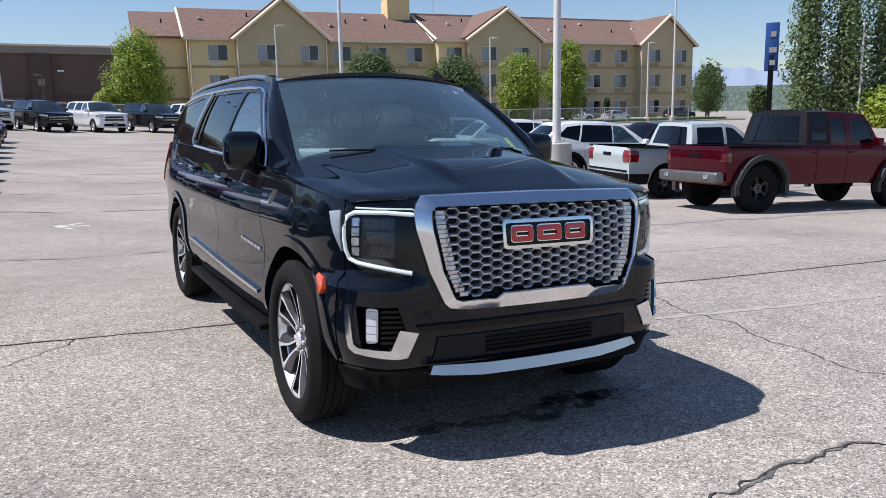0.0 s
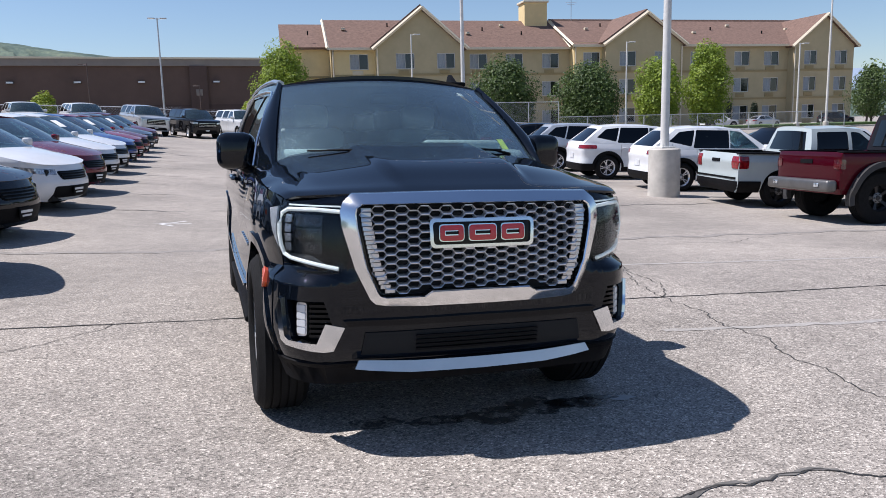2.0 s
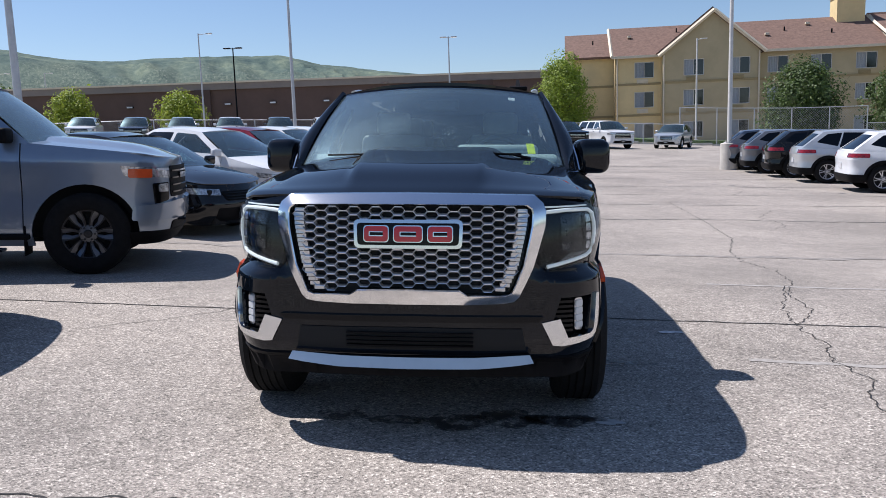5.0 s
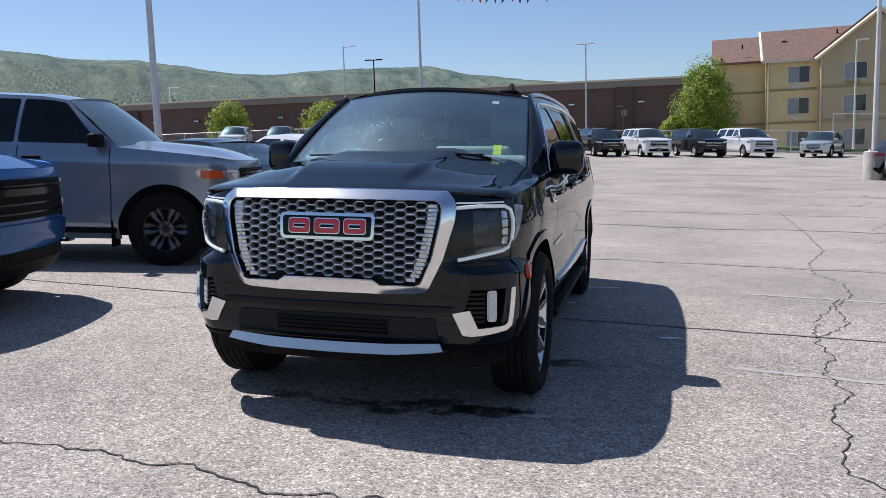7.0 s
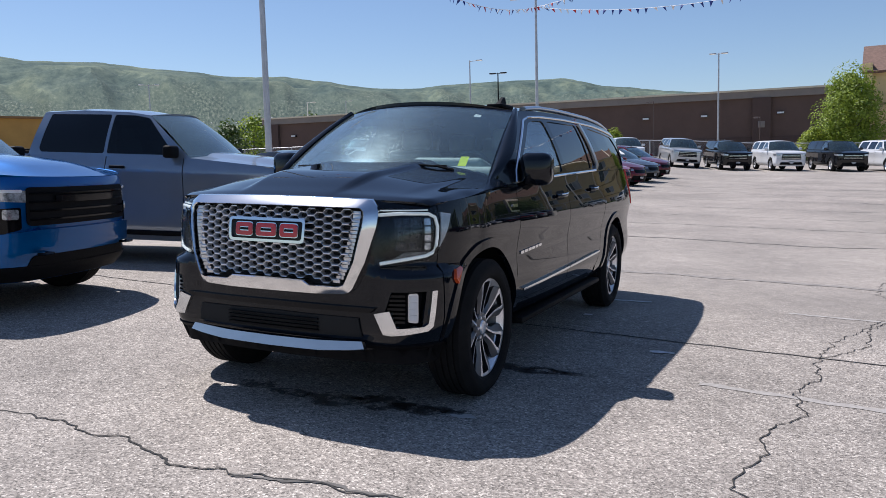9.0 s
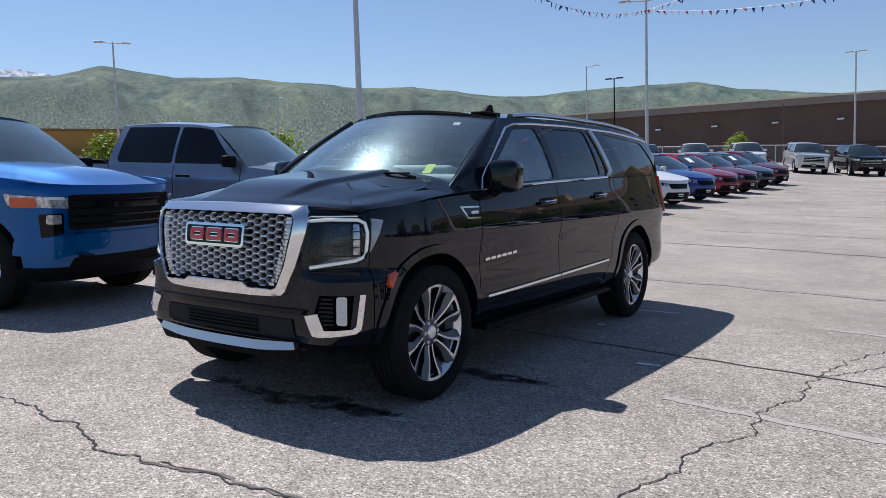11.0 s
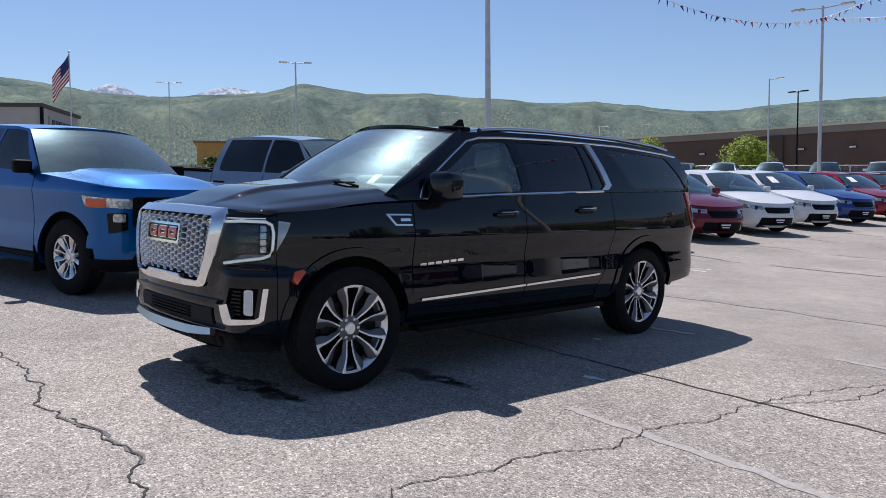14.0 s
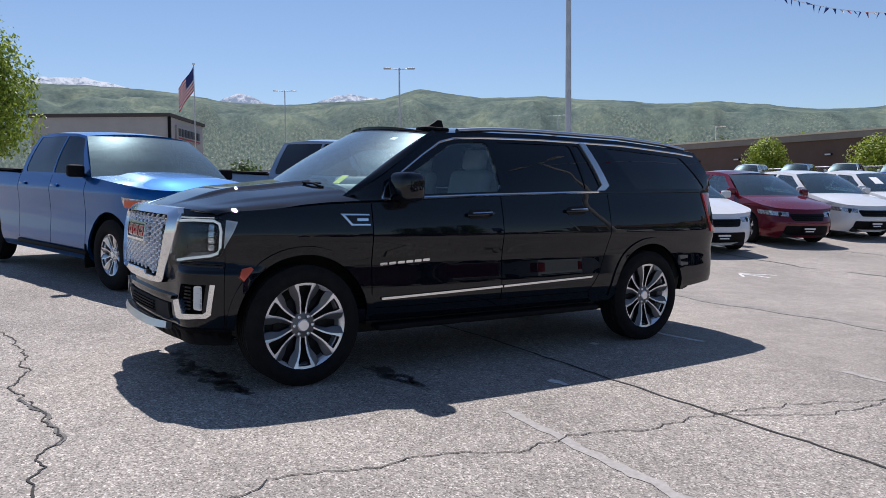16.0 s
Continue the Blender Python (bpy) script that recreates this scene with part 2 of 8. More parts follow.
def panel(bm, outline, fn, holes=(), us=(), vs=(), thick=0.015):
    """Fills a flat outline (with holes), cuts it into cells along us and vs and lays it onto the surface fn(u, v)."""
    tmp = bmesh.new()
    for loop in (outline, *holes):
        v = [tmp.verts.new((*p, 0)) for p in loop]
        for a, b in zip(v, v[1:] + v[:1]):
            tmp.edges.new((a, b))
    bmesh.ops.triangle_fill(tmp, use_beauty=True, use_dissolve=False, edges=tmp.edges[:], normal=(0, 0, 1))
    for axis, cuts in ((0, us), (1, vs)):
        for c in cuts:
            co, no = [0, 0, 0], [0, 0, 0]
            co[axis], no[axis] = c, 1
            bmesh.ops.bisect_plane(tmp, geom=tmp.verts[:] + tmp.edges[:] + tmp.faces[:], dist=1e-5, plane_co=co, plane_no=no)
    tmp.verts.index_update()
    vmap = [bm.verts.new(fn(v.co.x, v.co.y)) for v in tmp.verts]
    lay = bm.verts.layers.float_vector.get("lay")
    if lay is not None:
        for v, w in zip(tmp.verts, vmap):
            x, y, e = v.co.x, v.co.y, 0.006
            n = (fn(x + e, y) - fn(x - e, y)).cross(fn(x, y + e) - fn(x, y - e))
            if n.length > 1e-12:
                w[lay] = n.normalized()
    fs = []
    for f in tmp.faces:
        if f.calc_area() > 1e-9:
            fs.append(bm.faces.new([vmap[v.index] for v in f.verts]))
    tmp.free()
    for v in vmap:
        if not v.link_faces:
            bm.verts.remove(v)
    if thick and fs:
        thicken(bm, fs, thick, CORE)
    return fs


def interp(x, table):
    if x <= table[0][0]:
        return table[0][1]
    for (a, p), (b, q) in zip(table, table[1:]):
        if x <= b:
            k = (x - a) / (b - a)
            return p + (q - p) * k
    return table[-1][1]


def flow(x, table):
    """As interp, but without kinks: a cubic through the table that never overshoots."""
    n = len(table)
    if x <= table[0][0]:
        return table[0][1]
    if x >= table[-1][0]:
        return table[-1][1]
    i = 0
    while x > table[i + 1][0]:
        i += 1
    sl = [(table[k + 1][1] - table[k][1]) / (table[k + 1][0] - table[k][0]) for k in range(max(0, i - 1), min(n - 1, i + 2))]
    o = i - max(0, i - 1)
    m = lambda a, b: 0.0 if a * b <= 0 else 2 * a * b / (a + b)
    m0 = m(sl[o - 1], sl[o]) if o > 0 else sl[o]
    m1 = m(sl[o], sl[o + 1]) if o + 1 < len(sl) else sl[o]
    (a, p), (b, q) = table[i], table[i + 1]
    h = b - a
    t = (x - a) / h
    return p * (1 + 2 * t) * (1 - t) ** 2 + h * m0 * t * (1 - t) ** 2 + q * t * t * (3 - 2 * t) + h * m1 * t * t * (t - 1)


def smooth(a, b, x):
    k = max(0.0, min(1.0, (x - a) / (b - a)))
    return k * k * (3 - 2 * k)


def span(a, b, step):
    n = max(1, int(round((b - a) / step)))
    return [a + (b - a) * i / n for i in range(1, n)]


def arc(cx, cz, r, a0, a1, n, squash=1.0):
    return [(cx + r * math.cos(radians(a0 + (a1 - a0) * i / n)), cz + squash * r * math.sin(radians(a0 + (a1 - a0) * i / n))) for i in range(n + 1)]


def rounded(pts, r, n=4):
    """A polygon with rounded corners."""
    out = []
    k = len(pts)
    for i in range(k):
        p, a, b = Vector(pts[i]), Vector(pts[i - 1]), Vector(pts[(i + 1) % k])
        da, db = (a - p), (b - p)
        ra = min(r, da.length * 0.45, db.length * 0.45)
        s, e = p + da.normalized() * ra, p + db.normalized() * ra
        for j in range(n + 1):
            t = j / n
            q = s * (1 - t) ** 2 + p * 2 * t * (1 - t) + e * t * t
            out.append((q.x, q.y))
    return out


class Plan:
    """A plan curve from the middle of the nose round the corner to the middle of the tail, by its length s."""

    def __init__(self, pts):
        v = [Vector((-pts[1][0], pts[1][1]))] + [Vector(p) for p in pts] + [Vector((-pts[-2][0], pts[-2][1]))]
        self.p = []
        for i in range(1, len(v) - 2):
            for j in range(10):
                t = j / 10
                a, b, c, d = v[i - 1], v[i], v[i + 1], v[i + 2]
                self.p.append(0.5 * (2 * b + (c - a) * t + (2 * a - 5 * b + 4 * c - d) * t * t + (3 * b - 3 * c + d - a) * t ** 3))
        self.p.append(v[-2])
        self.s = [0.0]
        for a, b in zip(self.p, self.p[1:]):
            self.s.append(self.s[-1] + (b - a).length)
        self.end = self.s[-1]

    def at(self, s):
        s = max(0, min(self.end - 1e-6, s))
        lo, hi = 0, len(self.s) - 1
        while hi - lo > 1:
            mid = (lo + hi) // 2
            if self.s[mid] <= s:
                lo = mid
            else:
                hi = mid
        k = (s - self.s[lo]) / max(1e-9, self.s[hi] - self.s[lo])
        p = self.p[lo].lerp(self.p[hi], k)
        d0 = self.p[min(lo + 1, len(self.p) - 1)] - self.p[max(lo - 1, 0)]
        d1 = self.p[min(hi + 1, len(self.p) - 1)] - self.p[max(hi - 1, 0)]
        d = d0.normalized().lerp(d1.normalized(), k).normalized()
        return p, Vector((d.y * -1, d.x)) * -1

    def s_of_y(self, y):
        lo, hi = 0.0, self.end
        for _ in range(40):
            mid = (lo + hi) / 2
            if self.at(mid)[0].y < y:
                lo = mid
            else:
                hi = mid
        return lo

    def s_of_x(self, x):
        lo, hi = 0.0, self.s_of_y(self.p[0].y + 0.75)
        for _ in range(40):
            mid = (lo + hi) / 2
            if self.at(mid)[0].x < x:
                lo = mid
            else:
                hi = mid
        return lo

# ---- ground ----
RISE = ((8, 0.0), (13, 0.15), (20, 0.36), (30, 0.62), (48, 1.42), (65, 2.05), (90, 2.4))
RISE_EAST = ((8, 0.0), (13, 0.15), (20, 0.36), (30, 0.62), (48, 1.42), (56, 1.66), (62, 1.72), (75, 1.64), (100, 1.5))


def height(x, y):
    """The lot falls gently towards +x and rises to the back."""
    return -0.0344 * max(-30, min(25, x)) - 0.0117 * max(-25, min(60, y)) + interp(y, RISE) * (1 - smooth(8, 20, x)) + interp(y, RISE_EAST) * smooth(8, 20, x) + (0.02 + 0.035 * smooth(4, 12, y)) * max(0, min(5, -1.2 - x))


def stand(x, y, rz=0.0, lift=0.0):
    """A pose on the ground, tilted with it."""
    e = 0.6
    n = Vector((height(x - e, y) - height(x + e, y), height(x, y - e) - height(x, y + e), 2 * e)).normalized()
    q = Vector((0, 0, 1)).rotation_difference(n).to_matrix().to_4x4()
    return Matrix.Translation((x, y, height(x, y) + lift)) @ q @ pose(0, 0, 0, 0, 0, rz)


def asphalt():
    m = bpy.data.materials.new("asphalt")
    m.use_nodes = True
    t = m.node_tree
    b = t.nodes["Principled BSDF"]
    co = t.nodes.new("ShaderNodeTexCoord")
    v = node(t, "ShaderNodeTexVoronoi", Scale=115.0)
    v2 = node(t, "ShaderNodeTexVoronoi", Scale=48.0)
    n1 = node(t, "ShaderNodeTexNoise", Scale=0.35, Detail=7.0, Roughness=0.6)
    n2 = node(t, "ShaderNodeTexNoise", Scale=5.0, Detail=8.0, Roughness=0.7)
    n3 = node(t, "ShaderNodeTexNoise", Scale=60.0, Detail=3.0)
    for k in (v, v2, n1, n2, n3):
        t.links.new(co.outputs["Object"], k.inputs["Vector"])
    # each pebble has its own grey
    sep = t.nodes.new("ShaderNodeSeparateColor")
    t.links.new(v.outputs["Color"], sep.inputs[0])
    sep2 = t.nodes.new("ShaderNodeSeparateColor")
    t.links.new(v2.outputs["Color"], sep2.inputs[0])
    r1 = t.nodes.new("ShaderNodeValToRGB")
    e = r1.color_ramp.elements
    e[0].position, e[0].color = 0.05, (0.085, 0.078, 0.07, 1)
    e[1].position, e[1].color = 0.97, (0.82, 0.76, 0.68, 1)
    mid = e.new(0.4)
    mid.color = (0.3, 0.272, 0.242, 1)
    e.new(0.75).color = (0.415, 0.376, 0.334, 1)
    mixf = node(t, "ShaderNodeMath")
    mixf.operation = "MULTIPLY_ADD"
    mixf.inputs[1].default_value = 0.8
    t.links.new(sep.outputs[0], mixf.inputs[0])
    half = node(t, "ShaderNodeMath")
    half.operation = "MULTIPLY"
    half.inputs[1].default_value = 0.2
    t.links.new(sep2.outputs[0], half.inputs[0])
    t.links.new(half.outputs[0], mixf.inputs[2])
    t.links.new(mixf.outputs[0], r1.inputs[0])
    r2 = t.nodes.new("ShaderNodeValToRGB")
    r2.color_ramp.elements[0].position, r2.color_ramp.elements[1].position = 0.36, 0.66
    r2.color_ramp.elements[0].color, r2.color_ramp.elements[1].color = (0.8, 0.79, 0.78, 1), (1.12, 1.1, 1.08, 1)
    t.links.new(n1.outputs[0], r2.inputs[0])
    r3 = t.nodes.new("ShaderNodeValToRGB")
    r3.color_ramp.elements[0].position, r3.color_ramp.elements[1].position = 0.3, 0.7
    r3.color_ramp.elements[0].color, r3.color_ramp.elements[1].color = (0.82, 0.82, 0.82, 1), (1.08, 1.08, 1.08, 1)
    t.links.new(n2.outputs[0], r3.inputs[0])
    a = t.nodes.new("ShaderNodeMix")
    a.data_type, a.blend_type = "RGBA", "MULTIPLY"
    a.inputs[0].default_value = 1.0
    # the lane beyond the stalls is a finer, paler paving
    pos = t.nodes.new("ShaderNodeSeparateXYZ")
    t.links.new(co.outputs["Object"], pos.inputs[0])
    lane = node(t, "ShaderNodeMapRange")
    lane.inputs["From Min"].default_value, lane.inputs["From Max"].default_value = 2.4, 4.4
    lane.inputs["To Min"].default_value, lane.inputs["To Max"].default_value = 0.12, 0.6
    t.links.new(pos.outputs[1], lane.inputs["Value"])
    fine = t.nodes.new("ShaderNodeMix")
    fine.data_type = "RGBA"
    fine.inputs[7].default_value = (0.345, 0.312, 0.277, 1)
    t.links.new(lane.outputs[0], fine.inputs[0])
    t.links.new(r1.outputs[0], fine.inputs[6])
    t.links.new(fine.outputs[2], a.inputs[6])
    t.links.new(r2.outputs[0], a.inputs[7])
    c = t.nodes.new("ShaderNodeMix")
    c.data_type, c.blend_type = "RGBA", "MULTIPLY"
    c.inputs[0].default_value = 1.0
    t.links.new(a.outputs[2], c.inputs[6])
    t.links.new(r3.outputs[0], c.inputs[7])
    t.links.new(c.outputs[2], b.inputs["Base Color"])
    b.inputs["Roughness"].default_value = 0.86
    b.inputs["Specular IOR Level"].default_value = 0.35
    bp = node(t, "ShaderNodeBump", Strength=0.55, Distance=0.006)
    t.links.new(v.outputs["Distance"], bp.inputs["Height"])
    bp2 = node(t, "ShaderNodeBump", Strength=0.25, Distance=0.01)
    t.links.new(n3.outputs[0], bp2.inputs["Height"])
    t.links.new(bp.outputs[0], bp2.inputs["Normal"])
    t.links.new(bp2.outputs[0], b.inputs["Normal"])
    return m


ASPHALT = asphalt()
bm = bm_new()
gx = [-4000, -1500, -600, -250, -120, -80, -60, -45, -36] + [-30 + i for i in range(56)] + [32, 45, 60, 80, 120, 250, 600, 1500, 4000]
gy = [-4000, -1500, -500, -150, -60, -40] + [-25 + i for i in range(116)] + [100, 130, 200, 400, 900, 2000, 4000]
gv = [[bm.verts.new((x, y, height(x, y))) for y in gy] for x in gx]
for i in range(len(gx) - 1):
    for j in range(len(gy) - 1):
        bm.faces.new((gv[i][j], gv[i + 1][j], gv[i + 1][j + 1], gv[i][j + 1]))
tagged(part("ground", bm, ASPHALT, None), "worn pale grey asphalt car park with pebbly aggregate", "ground", kind="structure")


def strip(bm, pts, w, lift=0.004, jag=0.0, seed=0, step=0.06, taper=False):
    """A thin band laid on the ground along a line of points, its edges ragged."""
    rnd = random.Random(seed)
    line = []
    for (x0, y0), (x1, y1) in zip(pts, pts[1:]):
        n = max(1, int(math.hypot(x1 - x0, y1 - y0) / step))
        for k in range(n):
            line.append((x0 + (x1 - x0) * k / n, y0 + (y1 - y0) * k / n))
    line.append(pts[-1])
    rows = []
    for i, (x, y) in enumerate(line):
        a, b = line[max(i - 1, 0)], line[min(i + 1, len(line) - 1)]
        d = Vector((b[0] - a[0], b[1] - a[1])).normalized()
        nx, ny = -d.y, d.x
        s = jag * (noise.noise((i * 0.31, seed * 7.7, 0)) * 1.6 + rnd.uniform(-0.5, 0.5) * 0.7)
        wl, wr = w * rnd.uniform(0.45, 1.0) if jag else w, w * rnd.uniform(0.45, 1.0) if jag else w
        if taper:
            k = 0.25 + 0.75 * math.sin(math.pi * (i + 0.5) / len(line)) ** 0.4
            wl, wr = wl * k, wr * k
        row = []
        for side in (wl / 2, -wr / 2):
            px, py = x + nx * (s + side), y + ny * (s + side)
            row.append(bm.verts.new((px, py, height(px, py) + lift)))
        rows.append(row)
    for p, q in zip(rows, rows[1:]):
        bm.faces.new((p[0], p[1], q[1], q[0]))

# ---- marks on the ground ----
WEAR = mat("worn_seam", (0.19, 0.175, 0.158), rough=0.9, vary=0.3, scale=6)
FAINT = mat("faint_seam", (0.25, 0.228, 0.205), rough=0.9, vary=0.2, scale=9)
CRACK = mat("crack_dark", (0.035, 0.033, 0.031), rough=0.95, vary=0.4, scale=40)
TAR = mat("old_tar_seam", (0.13, 0.122, 0.112), rough=0.9, vary=0.35, scale=9)
WORN = mat("worn_white_line", (0.32, 0.295, 0.268), rough=0.85, vary=0.1, scale=30, second=(0.4, 0.375, 0.345))
FRESH = mat("white_road_paint", (0.62, 0.61, 0.59), rough=0.8, vary=0.25, scale=25)
STAIN = mat("oil_stain", (0.05, 0.048, 0.045), rough=0.34, vary=0.4, scale=12)


# the stains are blotchy and thin out at their edges
st_ = STAIN.node_tree
sn_, sr_, sc_ = node(st_, "ShaderNodeTexNoise", Scale=9.0, Detail=8.0, Roughness=0.72), st_.nodes.new("ShaderNodeMapRange"), st_.nodes.new("ShaderNodeTexCoord")
st_.links.new(sc_.outputs["Object"], sn_.inputs["Vector"])
st_.links.new(sn_.outputs[0], sr_.inputs["Value"])
sr_.inputs["From Min"].default_value, sr_.inputs["From Max"].default_value, sr_.inputs["To Min"].default_value, sr_.inputs["To Max"].default_value = 0.4, 0.56, 0.0, 0.85
st_.links.new(sr_.outputs[0], st_.nodes["Principled BSDF"].inputs["Alpha"])


def mark(name, lines, width, material, label, lift=0.004, jag=0.0, seed=1, taper=False, step=0.06):
    bm = bm_new()
    for i, l in enumerate(lines):
        strip(bm, l, width, lift, jag, seed + i, step, taper)
    return tagged(part(name, bm, material, None), label, "road marking" if "line" in name or "arrow" in name else "crack", kind="structure")


mark("crack", [[(2.62, -2.6), (2.5, -1.6), (2.55, -1.01), (2.41, -0.84), (2.45, -0.57), (2.55, -0.32), (2.5, -0.1), (2.57, 0.17), (2.72, 0.4), (2.67, 0.78), (2.7, 1.1), (2.82, 1.25), (2.79, 1.6), (2.81, 1.9), (2.95, 2.1), (3.18, 2.5), (3.25, 3.3), (3.55, 4.0), (3.65, 4.8), (3.5, 5.5), (3.6, 6.4), (4.1, 8.0), (4.25, 10.1), (4.4, 14)], [(2.8, 1.9), (2.95, 2.6), (3.4, 3.77)]], 0.011, CRACK, "branching dark crack in the asphalt", 0.0045, 0.03, 3, step=0.035)
mark("crack", [[(-3.6, -1.75), (-2.4, -1.62), (-1.45, -1.5), (-0.93, -1.47), (-0.6, -1.55), (-0.37, -1.52), (0.08, -1.66), (0.45, -1.64), (0.7, -1.58), (0.98, -1.57), (1.25, -1.53), (1.5, -1.66), (1.9, -1.75), (2.3, -1.78)]], 0.016, CRACK, "long jagged crack in the asphalt", 0.0045, 0.032, 11, step=0.035)
mark("crack", [[(0.4, -1.66), (0.7, -1.57), (1.1, -1.54), (1.28, -1.53), (1.42, -1.58)]], 0.034, TAR, "old sealed crack in the asphalt", 0.0042, 0.022, 19, step=0.03)
mark("crack", [[(-2.8, 1.2), (-2.3, 1.6), (-1.9, 2.1)], [(5.2, 5.3), (5.9, 5.0), (6.6, 5.4), (7.8, 5.6)], [(6.0, 5.1), (6.3, 4.6)], [(5.0, 9.0), (5.6, 9.8), (5.5, 11.0), (6.2, 12.4)], [(6.5, 16.0), (7.2, 17.5), (7.0, 19.0)]], 0.01, CRACK, "thin cracks in the asphalt", 0.0045, 0.04, 23)
seams = [2.08, 6.1, 10.7, 13.6, 16.2, 19.0, 22.5, 26.5, 31.0, 36.0]
for k, y in enumerate(seams):
    x0, x1 = (-14, 26) if k else (-9, 16)
    mark("seam", [[(x0, y + 0.12), (-2.4, y + 0.05), (0.2, y + 0.06), (2.1, y - 0.1), (4, y - 0.22), (9, y - 0.35), (x1, y - 0.5)]], (0.03, 0.2, 0.075, 0.1, 0.05, 0.16, 0.09, 0.2, 0.12, 0.2)[k], (CRACK, FAINT, TAR, FAINT, WEAR, FAINT, WEAR, FAINT, WEAR, FAINT)[k], "dark paving seam across the lot", 0.0043, 0.014 if k == 0 else 0.11, 40 + k, step=0.08 if k == 0 else 0.2)
mark("parking_line", [[(2.1, 0.82), (3.5, 0.66), (5.2, 0.52), (9.5, 0.2)], [(2.6, 3.8), (4.4, 3.6), (9.2, 3.1)], [(-2.0, 9.1), (-1.2, 9.2)]], 0.1, WORN, "faded white parking line", 0.003, 0.02, 60)
mark("arrow_mark", [[(-1.9, 9.0), (-1.15, 9.15)], [(-1.9, 9.0), (-1.5, 9.42)], [(-1.9, 9.0), (-1.68, 8.78)]], 0.065, FRESH, "white painted arrow on the asphalt", 0.005, 0.004, 66)
mark("parking_line", [[(0.76, 3.77), (1.04, 3.78), (1.3, 3.82)], [(1.66, 1.57), (1.84, 1.59)], [(0.84, 2.83), (0.92, 2.83)], [(0.72, 4.4), (0.8, 4.41)]], 0.1, FRESH, "remnants of white painted line", 0.005, 0.01, 70, True)


def blob(name, c, rx, ry, material, seed, label):
    bm = bm_new()
    rnd = random.Random(seed)
    ring = []
    for i in range(36):
        a = 2 * math.pi * i / 36
        k = 1 + 0.55 * noise.noise((math.cos(a) * 1.8 + seed, math.sin(a) * 1.8, seed)) + rnd.uniform(-0.08, 0.08)
        x, y = c[0] + rx * k * math.cos(a), c[1] + ry * k * math.sin(a)
        ring.append(bm.verts.new((x, y, height(x, y) + 0.0046)))
    bm.faces.new(ring)
    tagged(part(name, bm, material, None), label, "stain", kind="structure")


for i, (c, rx, ry) in enumerate((((0.48, -0.42), 0.13, 0.09), ((0.72, -0.45), 0.13, 0.05), ((0.88, -0.4), 0.1, 0.03), ((0.2, -0.52), 0.14, 0.07), ((-0.1, -0.5), 0.1, 0.04), ((-0.4, -0.45), 0.1, 0.05), ((0.95, 0.66), 0.2, 0.06), ((1.24, 0.68), 0.16, 0.035))):
    blob("oil_stain", c, rx * 1.5, ry * 1.6, STAIN, i + 2, "dark wet oil stain on the asphalt")
blob("pale_spot", (1.0, -0.45), 0.07, 0.045, mat("pale_splash", (0.42, 0.4, 0.38), rough=0.8), 31, "pale dried splash on the asphalt")

# ---- vehicles ----
WHEELS = {}
FACETGREY = mat("wheel_facet_grey", (0.13, 0.132, 0.14), rough=0.38, metal=0.7, vary=0.08)
PAINT_OF = {}
SEATGREY = mat("seat_grey", (0.07, 0.07, 0.07), rough=0.75, vary=0.2, bump=0.2, bscale=150)


